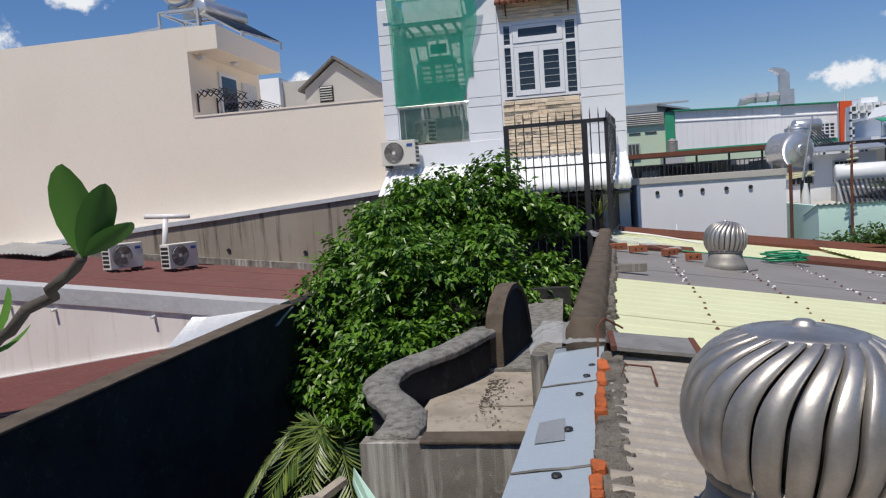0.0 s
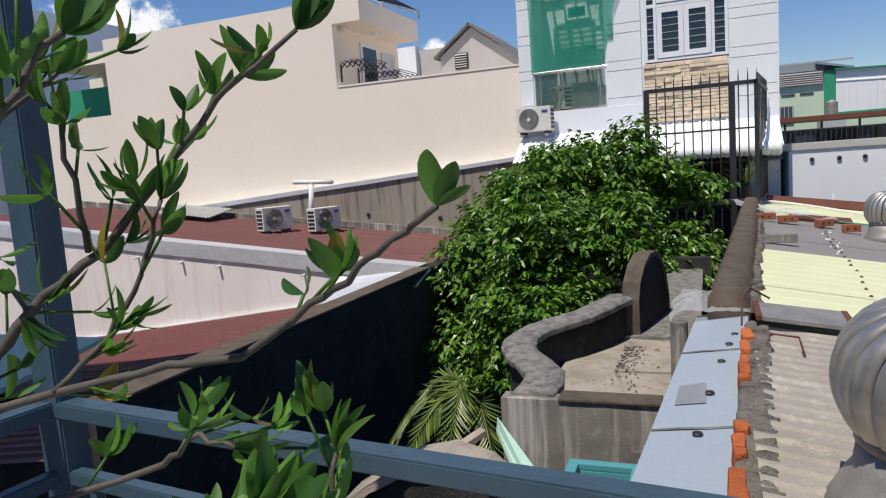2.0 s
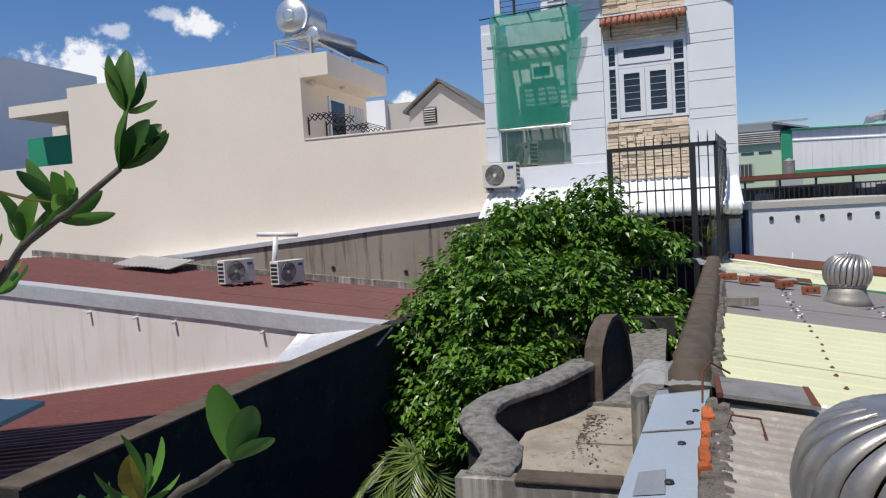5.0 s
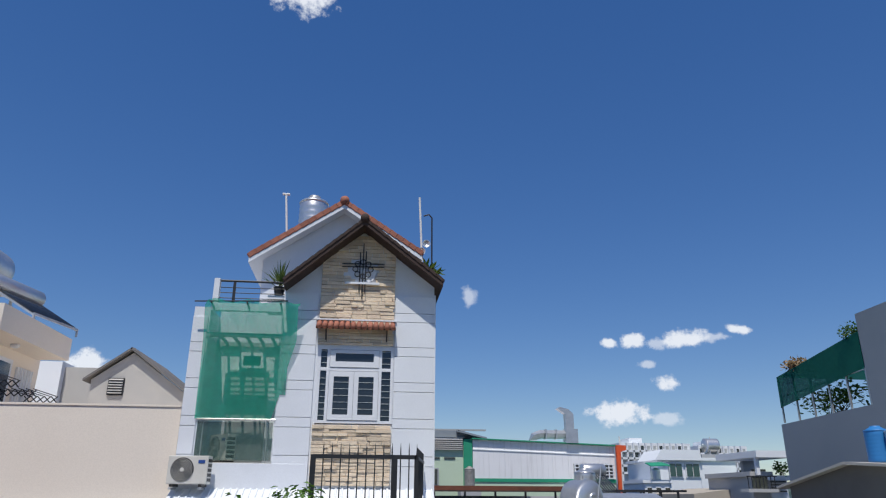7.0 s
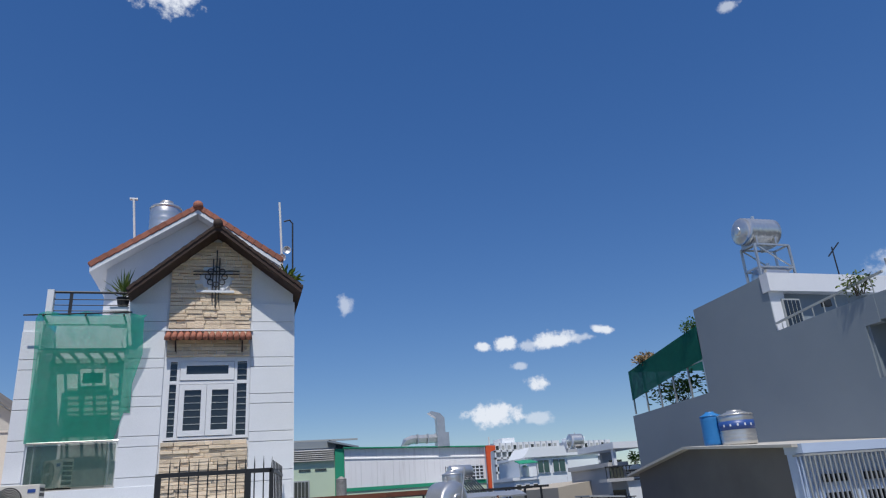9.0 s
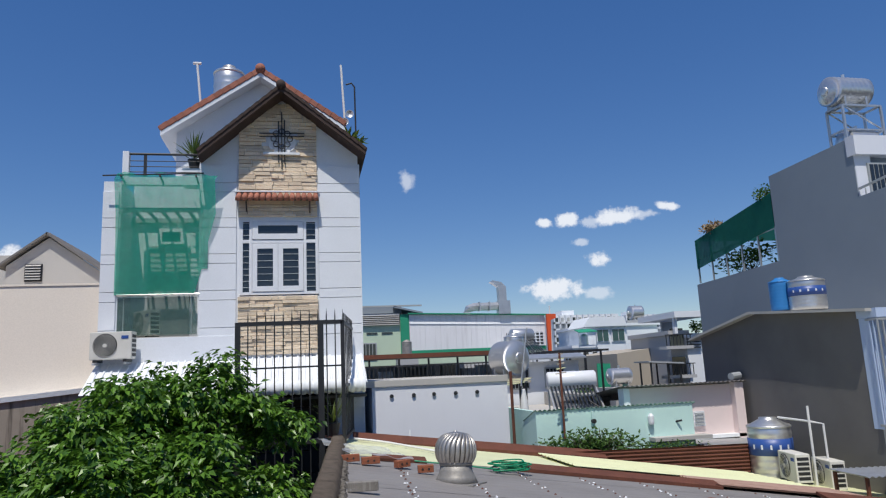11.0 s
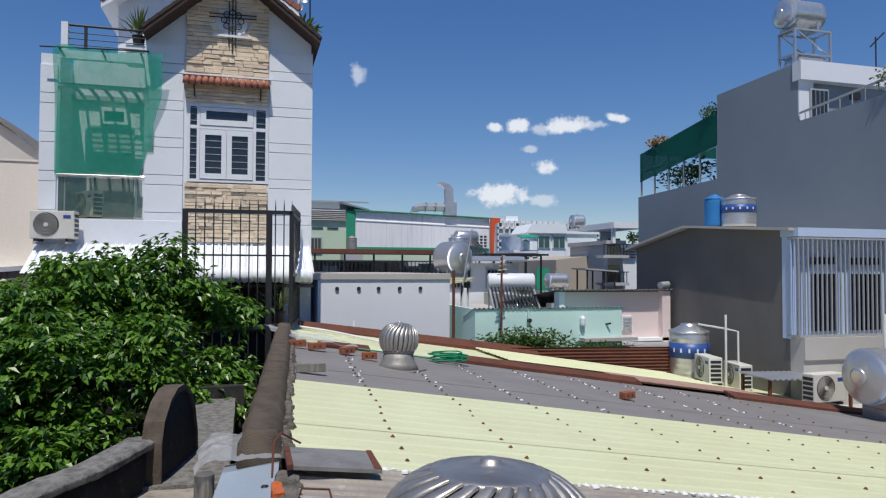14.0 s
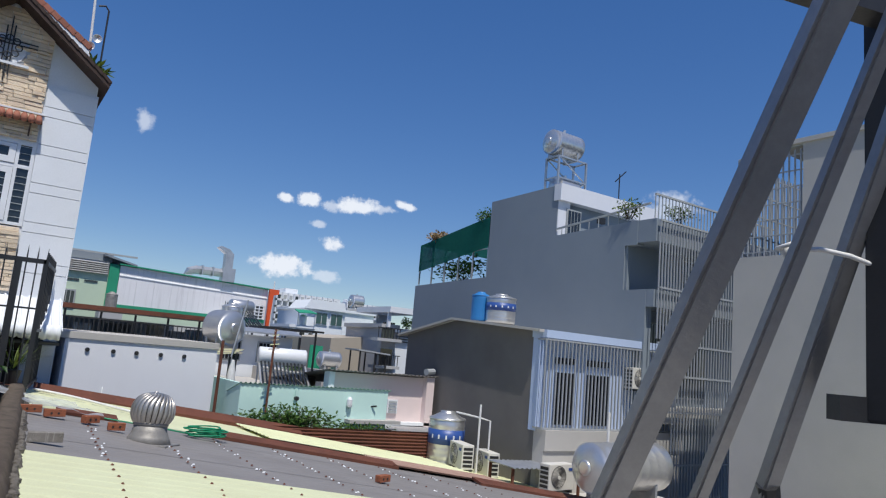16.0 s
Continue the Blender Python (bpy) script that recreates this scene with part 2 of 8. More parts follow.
TEAL = surface("teal plastic crate", (0.08, 0.3, 0.33), (0.06, 0.24, 0.27), 0.5, broad=4, amount=0.4, bump=0.03)
GREENHOSE = surface("green garden hose", (0.01, 0.26, 0.12), (0.01, 0.2, 0.09), 0.4, broad=6, amount=0.3, bump=0.0)
SHUTTER = surface("grey shutter paint", (0.4, 0.42, 0.42), (0.33, 0.34, 0.34), 0.6, broad=3, amount=0.3, bump=0.0)
LEFTWALL = surface("cream house paint", (0.9, 0.85, 0.75), (0.82, 0.76, 0.66), 0.7, broad=0.8, amount=0.4, streak=0.1, bump=0.08)
LOOSEBRICK = surface("weathered hollow brick", (0.34, 0.12, 0.065), (0.2, 0.09, 0.06), 0.9, fine=70, broad=12, amount=0.7, spot=0.3, bump=0.6)
PLANKSTONE = surface("grey-brown stone tile", (0.74, 0.6, 0.46), (0.6, 0.48, 0.37), 0.7, broad=2, amount=0.5, bump=0.15, piece=0.1)
METALCLAD = surface("pale metal cladding", (0.8, 0.79, 0.8), (0.68, 0.67, 0.68), 0.6, broad=0.4, amount=0.4, streak=0.35, streak_col=(0.42, 0.4, 0.4), bump=0.0)
FARWHITE = surface("far white paint", (0.8, 0.82, 0.84), (0.7, 0.72, 0.74), 0.8, broad=0.1, amount=0.3, bump=0.0)
FARGREY = surface("far grey paint", (0.46, 0.46, 0.46), (0.38, 0.38, 0.38), 0.8, broad=0.2, amount=0.4, bump=0.0)
TANBROWN = surface("taupe render", (0.46, 0.41, 0.34), (0.38, 0.34, 0.29), 0.9, broad=0.4, amount=0.4, bump=0.05)
DARKGLASS = glass_mat("dark window glass", (0.018, 0.022, 0.028))
TEALGLASS = glass_mat("teal window glass", (0.02, 0.07, 0.07))
GREENGLASS = net_mat("greenish balcony glass", (0.1, 0.2, 0.18), 0.4)
GREENGLASS.node_tree.nodes["Principled BSDF"].inputs["Roughness"].default_value = 0.06
NET = net_mat("green shade net", (0.012, 0.46, 0.3), 0.64)
NETDARK = net_mat("deep green shade net", (0.01, 0.2, 0.15), 0.8)
PLASTICFILM = net_mat("clear plastic film", (0.8, 0.82, 0.85), 0.5)
PLASTICFILM.node_tree.nodes["Principled BSDF"].inputs["Roughness"].default_value = 0.12
LEAF = leaf_mat("tree leaf", (0.024, 0.072, 0.008), (0.165, 0.33, 0.034), 0.36, 0.3)
LEAF_RED = leaf_mat("young reddish leaf", (0.12, 0.05, 0.02), (0.2, 0.16, 0.04), 0.4)
SHRUB = leaf_mat("shrub leaf", (0.03, 0.1, 0.018), (0.13, 0.3, 0.045), 0.5, 0.4)
SHRUB_OLD = leaf_mat("ageing shrub leaf", (0.14, 0.12, 0.02), (0.3, 0.24, 0.03), 0.45)
PALM = leaf_mat("palm leaflet", (0.025, 0.065, 0.012), (0.2, 0.26, 0.045), 0.38, 0.25)
BUSH = leaf_mat("bush leaf", (0.04, 0.1, 0.02), (0.12, 0.22, 0.04), 0.45)
DRYGRASS = leaf_mat("dry stalks", (0.3, 0.2, 0.12), (0.4, 0.3, 0.16), 0.8)

# ---- building tools ----
origin = {}


def thing(name, loc, label, category, group="", kind=""):
    """An empty that stands at the thing's base and parents its parts."""
    ob = new(name)
    ob.empty_display_size = 0.1
    ob.location = loc
    origin[ob] = Vector(loc)
    return tagged(ob, label, category, group, kind)


def part(name, bm, material, parent, label="", smooth=False):
    """One mesh, built in world coordinates, under a thing or under a part."""
    o = origin.get(parent, Vector((0, 0, 0)))
    bmesh.ops.recalc_face_normals(bm, faces=bm.faces[:])
    for v in bm.verts:
        v.co -= o
    me = bpy.data.meshes.new(name)
    bm.to_mesh(me)
    bm.free()
    me.materials.append(material)
    if smooth:
        for p in me.polygons:
            p.use_smooth = True
    ob = new(name, me)
    if parent is not None:
        ob.parent = parent
        origin[ob] = o
    return tagged(ob, label)


def solo(name, bm, material, label, category, kind="", smooth=False, group=""):
    """A thing or piece of the setting that is a single mesh."""
    ob = part(name, bm, material, None, "", smooth)
    return tagged(ob, label, category, group, kind)


def box(bm, x0, x1, y0, y1, z0, z1, bevel=0.0):
    b = bmesh.new() if bevel else bm
    vs = [b.verts.new((x, y, z)) for z in (z0, z1) for y in (y0, y1) for x in (x0, x1)]
    for f in ((0, 2, 3, 1), (4, 5, 7, 6), (0, 1, 5, 4), (1, 3, 7, 5), (3, 2, 6, 7), (2, 0, 4, 6)):
        b.faces.new([vs[i] for i in f])
    if bevel:
        bmesh.ops.bevel(b, geom=b.edges[:], offset=bevel, segments=2, affect="EDGES", profile=0.6)
        join(bm, b)
    return bm


def join(bm, b):
    me = bpy.data.meshes.new("tmp")
    b.to_mesh(me)
    b.free()
    bm.from_mesh(me)
    bpy.data.meshes.remove(me)


def B(x0, x1, y0, y1, z0, z1, bevel=0.0):
    return box(bmesh.new(), x0, x1, y0, y1, z0, z1, bevel)


def prism(bm, pts, axis, a, b):
    """A flat outline (pairs) pushed along an axis from a to b."""
    def at(p, v):
        return {"x": (v, p[0], p[1]), "y": (p[0], v, p[1]), "z": (p[0], p[1], v)}[axis]
    v0, v1 = [bm.verts.new(at(p, a)) for p in pts], [bm.verts.new(at(p, b)) for p in pts]
    n = len(pts)
    bm.faces.new(v0), bm.faces.new(v1)
    for i in range(n):
        bm.faces.new((v0[i], v0[(i + 1) % n], v1[(i + 1) % n], v1[i]))
    return bm


def slab(bm, quad, thick):
    """A sheet through four corners, thickened downwards."""
    top = [bm.verts.new(p) for p in quad]
    low = [bm.verts.new((p[0], p[1], p[2] - thick)) for p in quad]
    bm.faces.new(top), bm.faces.new(low)
    for i in range(4):
        bm.faces.new((top[i], top[(i + 1) % 4], low[(i + 1) % 4], low[i]))
    return bm


def tube(bm, pts, r, sides=8, r_end=None, caps=True):
    """A round bar along points."""
    pts = [Vector(p) for p in pts]
    rings = []
    n = len(pts)
    ref = Vector((0.31, 0.17, 0.93))
    for i, p in enumerate(pts):
        d = (pts[min(i + 1, n - 1)] - pts[max(i - 1, 0)]).normalized()
        u = d.cross(ref)
        if u.length < 0.05:
            u = d.cross(Vector((1, 0, 0)))
        u.normalize()
        w = d.cross(u)
        rad = r if r_end is None else r + (r_end - r) * i / max(1, n - 1)
        rings.append([bm.verts.new(p + (u * math.cos(a) + w * math.sin(a)) * rad) for a in (2 * math.pi * k / sides for k in range(sides))])
    for a, b in zip(rings, rings[1:]):
        for k in range(sides):
            bm.faces.new((a[k], a[(k + 1) % sides], b[(k + 1) % sides], b[k]))
    if caps:
        bm.faces.new(rings[0]), bm.faces.new(rings[-1])
    return bm


def bar(bm, a, b, w, h=None, up=(0, 0, 1), bevel=0.0):
    """A square tube from a to b."""
    a, b = Vector(a), Vector(b)
    d = (b - a).normalized()
    u = d.cross(Vector(up))
    if u.length < 1e-3:
        u = d.cross(Vector((0, 1, 0)))
    u.normalize()
    v = u.cross(d)
    h = h or w
    vs = [p + u * sx * w / 2 + v * sy * h / 2 for p in (a, b) for sx, sy in ((-1, -1), (1, -1), (1, 1), (-1, 1))]
    t = bmesh.new() if bevel else bm
    vv = [t.verts.new(p) for p in vs]
    for f in ((0, 1, 2, 3), (4, 5, 6, 7), (0, 1, 5, 4), (1, 2, 6, 5), (2, 3, 7, 6), (3, 0, 4, 7)):
        t.faces.new([vv[i] for i in f])
    if bevel:
        bmesh.ops.bevel(t, geom=t.edges[:], offset=bevel, segments=2, affect="EDGES")
        join(bm, t)
    return bm


def lathe(bm, prof, loc, sides=32, axis="z"):
    """A turned shape: pairs of radius and height along an axis."""
    loc = Vector(loc)
    rings = []
    for r, h in prof:
        ring = []
        for k in range(sides):
            a = 2 * math.pi * k / sides
            c, s = r * math.cos(a), r * math.sin(a)
            ring.append(bm.verts.new(loc + Vector({"z": (c, s, h), "x": (h, c, s), "y": (c, h, s)}[axis])))
        rings.append(ring)
    for a, b in zip(rings, rings[1:]):
        for k in range(sides):
            bm.faces.new((a[k], a[(k + 1) % sides], b[(k + 1) % sides], b[k]))
    bm.faces.new(rings[0]), bm.faces.new(rings[-1])
    return bm


def ribbed(bm, u0, u1, v0, v1, place, pitch=0.2, high=0.02, thick=0.004, wave=False):
    """Profiled sheet: ribs run along v, one after another along u; place(u, v, h) gives the point."""
    us = []
    u = u0
    while u < u1 - 1e-6:
        if wave:
            for k in range(6):
                us.append((u + pitch * k / 6, high * 0.5 * (1 + math.cos(2 * math.pi * k / 6))))
        else:
            us += [(u, 0), (u + pitch * 0.62, 0), (u + pitch * 0.72, high), (u + pitch * 0.9, high)]
        u += pitch
    us = [(min(a, u1), h) for a, h in us if a <= u1 + 1e-6] + [(u1, 0)]
    rows = []
    for v in (v0, v1):
        rows.append([bm.verts.new(place(a, v, h)) for a, h in us])
    low = []
    for v in (v0, v1):
        low.append([bm.verts.new(place(a, v, h - thick)) for a, h in us])
    n = len(us)
    for k in range(n - 1):
        bm.faces.new((rows[0][k], rows[0][k + 1], rows[1][k + 1], rows[1][k]))
        bm.faces.new((low[0][k], low[1][k], low[1][k + 1], low[0][k + 1]))
        for j in (0, 1):
            bm.faces.new((rows[j][k], rows[j][k + 1], low[j][k + 1], low[j][k]))
    return bm


def rough_up(bm, amount, scale, cuts=0):
    """Worn, uneven surface."""
    if cuts:
        bmesh.ops.subdivide_edges(bm, edges=bm.edges[:], cuts=cuts, use_grid_fill=True)
    for v in bm.verts:
        n = noise.noise_vector(v.co * scale)
        v.co += n * amount
    return bm


def leaf_shape(bm, p, d, side, length, width, fold=0.25):
    """A pointed leaf of six faces with a folded midrib."""
    d, side = d.normalized(), side.normalized()
    up = d.cross(side)
    mid = [p + d * length * t - up * length * 0.12 * t * t for t in (0, 0.35, 0.7, 1.0)]
    half = (0.0, 0.5, 0.4, 0.0)
    m = [bm.verts.new(q) for q in mid]
    for sgn in (-1, 1):
        s = [bm.verts.new(mid[i] + side * sgn * width * half[i] + up * width * fold * half[i]) for i in (1, 2)]
        q = [(m[0], s[0], m[1]), (m[1], s[0], s[1], m[2]), (m[2], s[1], m[3])]
        for f in q:
            bm.faces.new(f if sgn > 0 else f[::-1])


def leaf_fine(bm, p, d, side, length, width, curl=0.25):
    """An oval leaf with a rounded outline, folded along its midrib."""
    d, side = d.normalized(), side.normalized()
    up = d.cross(side)
    prof = [(0.0, 0.06), (0.12, 0.5), (0.3, 0.86), (0.5, 1.0), (0.7, 0.9), (0.86, 0.62), (0.96, 0.28), (1.0, 0.0)]
    rows = []
    for t, w in prof:
        c = p + d * length * t - up * length * curl * t * t
        rows.append([bm.verts.new(c + side * s * width * 0.5 * w + up * abs(s) * width * 0.16 * w) for s in (-1, -0.5, 0, 0.5, 1)])
    for a, b in zip(rows, rows[1:]):
        for k in range(4):
            bm.faces.new((a[k], a[k + 1], b[k + 1], b[k]))

# ---- ground ----
solo("ground", slab(bmesh.new(), [(-3000, -3000, 2), (3000, -3000, 2), (3000, 3000, 2), (-3000, 3000, 2)], 0.5), GROUND, "grey asphalt and bare ground of the town", "ground", "structure")

# ---- neighbour's low roofs beyond the alley ----
low_house = thing("neighbour_house", (-8, 9, 2), "low neighbour house with maroon metal roofs and stained white walls", "house")
part("alley_wall", rough_up(B(-4.12, -3.9, 3.1, 15.15, 2, 6.6), 0.012, 3, 7), MOSS, low_house, "black moss-stained cement wall")
part("alley_wall_coping", B(-4.14, -3.88, 3.1, 9.0, 6.6, 6.625, 0.008), CAP, low_house, "worn brown mortar edge")


def low_roof_z(x):
    return 6.27 - 0.135 * (-4.12 - x)


def up_roof_z(x):
    return 6.24 + 0.105 * (-4.12 - x)


for i, (ya, yb) in enumerate(((3.05, 4.3), (4.26, 5.5), (5.46, 6.7), (6.66, 7.9), (7.86, 8.98))):
    part("roof_sheet", ribbed(bmesh.new(), ya, yb, -13.5, -4.14, lambda u, v, h, k=i: (v, u, low_roof_z(v) + h + 0.006 * (k % 2)), 0.155, 0.022), MAROON, low_house)
for i, k in enumerate(range(6)):
    ya = 9.2 + k * 1.0
    part("roof_sheet", ribbed(bmesh.new(), ya, ya + 1.03, -17.0, -4.3, lambda u, v, h, k=k: (v, u, up_roof_z(v) + h + 0.006 * (k % 2)), 0.155, 0.022), MAROON, low_house)
part("front_wall", prism(bmesh.new(), [(-13.5, 2), (-4.14, 2), (-4.14, 6.5), (-13.5, 7.5)], "y", 9.0, 9.18), RUSTY_WHITE, low_house, "white plaster wall with rust streaks and drain holes")
part("wall_foot", prism(bmesh.new(), [(-13.5, 4.96), (-4.14, 6.24), (-4.14, 6.3), (-13.5, 5.04)], "y", 8.93, 9.0), SILVER, low_house, "white mortar fillet")
fl = prism(bmesh.new(), [(-13.5, 7.42), (-4.05, 6.4), (-4.05, 6.64), (-13.5, 7.66)], "y", 8.96, 9.3)
part("flashing", rough_up(fl, 0.012, 2.5, 9), SILVER, low_house, "crumpled silver flashing along the wall top")
tip = slab(bmesh.new(), [(-5.6, 8.62, 6.14), (-3.86, 8.4, 6.46), (-3.86, 8.97, 6.6), (-5.4, 8.97, 6.5)], 0.015)
part("flashing_lap", rough_up(tip, 0.02, 3, 6), SILVER, low_house, "loose lap of silver sheet")
for x in (-9.3, -8.35, -7.6, -6.0):
    part("drain_spout", tube(bmesh.new(), [(x, 9.05, 6.6 + 0.1 * (-4.1 - x) - 0.25), (x, 8.9, 6.6 + 0.1 * (-4.1 - x) - 0.27)], 0.022, 10), PVC, low_house)
st = prism(bmesh.new(), [(-17.5, 5.5), (-4.02, 5.5), (-4.02, 8.1), (-17.5, 7.0)], "y", 15.2, 15.38)
part("rear_wall", st, STAINED, low_house, "cement wall with black water streaks")
part("rear_wall_foot", prism(bmesh.new(), [(-17.5, up_roof_z(-17.5)), (-4.02, up_roof_z(-4.02)), (-4.02, up_roof_z(-4.02) + 0.16), (-17.5, up_roof_z(-17.5) + 0.16)], "y", 15.06, 15.2), CEMENT, low_house)
fl2 = prism(bmesh.new(), [(-17.5, 6.98), (-4.02, 8.08), (-4.02, 8.17), (-17.5, 7.12)], "y", 15.14, 15.5)
part("rear_flashing", rough_up(fl2, 0.012, 2, 9), SILVER, low_house)
for x, z in ((-8.0, 7.0), (-6.1, 6.85)):
    part("drain_hole", lathe(bmesh.new(), [(0.05, -0.02), (0.05, 0.0), (0.035, 0.0), (0.035, 0.02)], (x, 15.19, z), 12, "y"), BLACK, low_house)
part("floor_slab", B(-17.4, -4.14, 3.2, 15.1, 2.0, 4.6), SHADOWROOM, low_house)

# ---- cream building ----
cream = thing("cream_building", (-10, 17, 2), "tall plain cream plastered building with a rooftop balcony", "building")
part("front_wall", B(-20.2, -4.06, 15.5, 15.75, 2, 10.2), BEIGE, cream)
part("wall_coping", B(-8.72, -4.06, 15.48, 15.8, 10.2, 10.24), BEIGE, cream)
part("upper_block", B(-16.2, -8.75, 15.5, 19.4, 10.2, 12.32), BEIGE, cream)
part("balcony_slab", B(-8.747, -7.97, 15.5, 19.2, 11.75, 12.31), BEIGE, cream, "overhanging cream roof slab")
part("body", B(-16.1, -4.1, 15.75, 25.5, 2, 9.9), BEIGE, cream)
dr = part("balcony_door", B(-8.748, -8.70, 16.9, 17.9, 9.95, 11.5), UPVC, cream)
part("door_pane", B(-8.70, -8.692, 17.0, 17.8, 10.05, 11.4), DARKGLASS, dr)
bw = part("balcony_window", B(-8.748, -8.70, 18.2, 19.0, 10.4, 11.4), UPVC, cream)
for k in range(6):
    part("window_bar", tube(bmesh.new(), [(-8.67, 18.25 + k * 0.14, 10.4), (-8.67, 18.25 + k * 0.14, 11.4)], 0.012, 6), PVC, bw)
part("wall_lamp", lathe(bmesh.new(), [(0.05, 0), (0.08, 0.03), (0.08, 0.1), (0.02, 0.13)], (-8.62, 15.9, 11.6), 12), UPVC, cream)
part("ceiling_lamp", lathe(bmesh.new(), [(0.1, 0), (0.1, -0.05), (0.06, -0.08)], (-8.4, 17.2, 11.75), 14), UPVC, cream)
part("side_wing", B(-20.1, -16.25, 18.5, 26, 2, 11.9), BEIGE, cream)
part("wing_slab", B(-19.5, -16.25, 16.4, 26, 11.9, 12.25), BEIGE, cream)
part("wing_wall", B(-20.1, -16.25, 17.5, 17.65, 9.9, 11.4), GREENPAINT, cream, "green painted terrace front")
part("wing_window", B(-17.6, -16.8, 17.42, 17.5, 10.3, 10.9), DARKGLASS, cream)


def zigzag_rack(y0, y1, z):
    """Folding clothes rack on the wall."""
    r = thing("drying_rack", (-8.7, (y0 + y1) / 2, z), "dark folding clothes drying rack on the cream wall", "drying rack", "wall drying racks")
    for yy in (y0, y1):
        part("bracket", bar(bmesh.new(), (-8.72, yy, z - 0.35), (-8.72, yy, z + 0.1), 0.03), DARKMETAL, r)
    for k in range(5):
        a = -8.7 + k * 0.16
        for yy in (y0, y1):
            part("scissor_arm", bar(bar(bmesh.new(), (a, yy, z), (a + 0.16, yy, z + 0.16), 0.022), (a, yy, z + 0.16), (a + 0.16, yy, z), 0.022), DARKMETAL, r)
    for k in range(5):
        part("rail", tube(bmesh.new(), [(-8.6 + 0.16 * k, y0 - 0.05, z + 0.17), (-8.6 + 0.16 * k, y1 + 0.05, z + 0.17)], 0.012, 6), DARKMETAL, r)


zigzag_rack(15.75, 16.7, 10.7)
zigzag_rack(17.6, 18.8, 10.62)


def steel_frame(parent, x0, x1, y0, y1, z0, z1):
    for x in (x0, x1):
        for y in (y0, y1):
            part("leg", bar(bmesh.new(), (x, y, z0), (x, y, z1), 0.06), GALV, parent)
    for z in (z1, (z0 + z1) / 2):
        for a, b in (((x0, y0), (x1, y0)), ((x1, y0), (x1, y1)), ((x1, y1), (x0, y1)), ((x0, y1), (x0, y0))):
            part("beam", bar(bmesh.new(), (*a, z), (*b, z), 0.05), GALV, parent)
    for y in (y0, y1):
        part("brace", bar(bmesh.new(), (x0, y, z0), (x1, y, (z0 + z1) / 2), 0.035), GALV, parent)
        part("brace", bar(bmesh.new(), (x1, y, (z0 + z1) / 2), (x0, y, z1), 0.035), GALV, parent)


def lying_tank(loc, r, length, axis, label, group=""):
    """Horizontal stainless tank in a cradle; loc is the centre."""
    x, y, z = loc
    t = thing("water_tank", (x, y, z - r - 0.12), label, "water tank", group)
    h = length / 2
    prof = [(r * 0.2, -h - r * 0.3), (r * 0.55, -h - r * 0.24), (r * 0.85, -h - r * 0.1), (r, -h)]
    n = 9
    for k in range(n):
        a = -h + 2 * h * k / (n - 1)
        prof += [(r, a - 0.03), (r * 1.015, a), (r, a + 0.03)] if 0 < k < n - 1 else [(r, a)]
    prof += [(r * 0.85, h + r * 0.1), (r * 0.55, h + r * 0.24), (r * 0.2, h + r * 0.3)]
    part("shell", lathe(bmesh.new(), prof, loc, 36, axis), STEEL, t, "", True)
    e = -h - r * 0.3
    hub = (x + e, y, z) if axis == "x" else (x, y + e, z)
    part("end_disc", lathe(bmesh.new(), [(r * 0.32, 0.03), (r * 0.32, -0.02), (r * 0.22, -0.03), (0.02, -0.03)], hub, 24, axis), STEEL, t, "", True)
    for s in (-0.6, 0.6):
        bm = bmesh.new()
        if axis == "x":
            box(bm, x + s * h - 0.03, x + s * h + 0.03, y - r * 0.8, y + r * 0.8, z - r - 0.12, z - r * 0.55)
        else:
            box(bm, x - r * 0.8, x + r * 0.8, y + s * h - 0.03, y + s * h + 0.03, z - r - 0.12, z - r * 0.55)
        part("cradle", bm, GALV, t)
    part("inlet", tube(bmesh.new(), [(x, y, z + r * 0.9), (x, y, z + r + 0.12)], 0.05, 10), STEEL, t)
    return t


def upright_tank(loc, r, h, label, shell=None, band=True, group=""):
    x, y, z = loc
    t = thing("water_tank", loc, label, "water tank", group)
    prof = [(r * 0.96, 0.0), (r, 0.03)]
    for k in range(1, 8):
        zz = h * 0.85 * k / 8
        prof += [(r, zz - 0.03), (r * 1.02, zz), (r, zz + 0.03)]
    prof += [(r, h * 0.85), (r * 0.93, h * 0.88), (r * 0.5, h * 0.96), (r * 0.42, h * 0.97), (r * 0.42, h), (r * 0.1, h * 1.01)]
    part("shell", lathe(bmesh.new(), prof, loc, 32), shell or STEEL, t, "", True)
    if band:
        b = part("label_band", lathe(bmesh.new(), [(r * 1.022, h * 0.42), (r * 1.026, h * 0.42), (r * 1.026, h * 0.68), (r * 1.022, h * 0.68)], loc, 32), BLUEBAND, t, "blue printed band", True)
        for k in range(5):
            a = math.pi * (1.05 + 0.13 * k)
            c, s = math.cos(a), math.sin(a)
            bm = bmesh.new()
            bar(bm, (x + c * r * 1.03, y + s * r * 1.03, z + h * 0.52), (x + c * r * 1.03, y + s * r * 1.03, z + h * 0.59), 0.045 * r / 0.5, 0.008, (c, s, 0))
            part("letter_bar", bm, UPVC, b)
    part("rim", lathe(bmesh.new(), [(r * 1.0, h * 0.84), (r * 1.04, h * 0.85), (r * 1.04, h * 0.87), (r * 0.97, h * 0.89)], loc, 32), shell or STEEL, t, "", True)
    return t


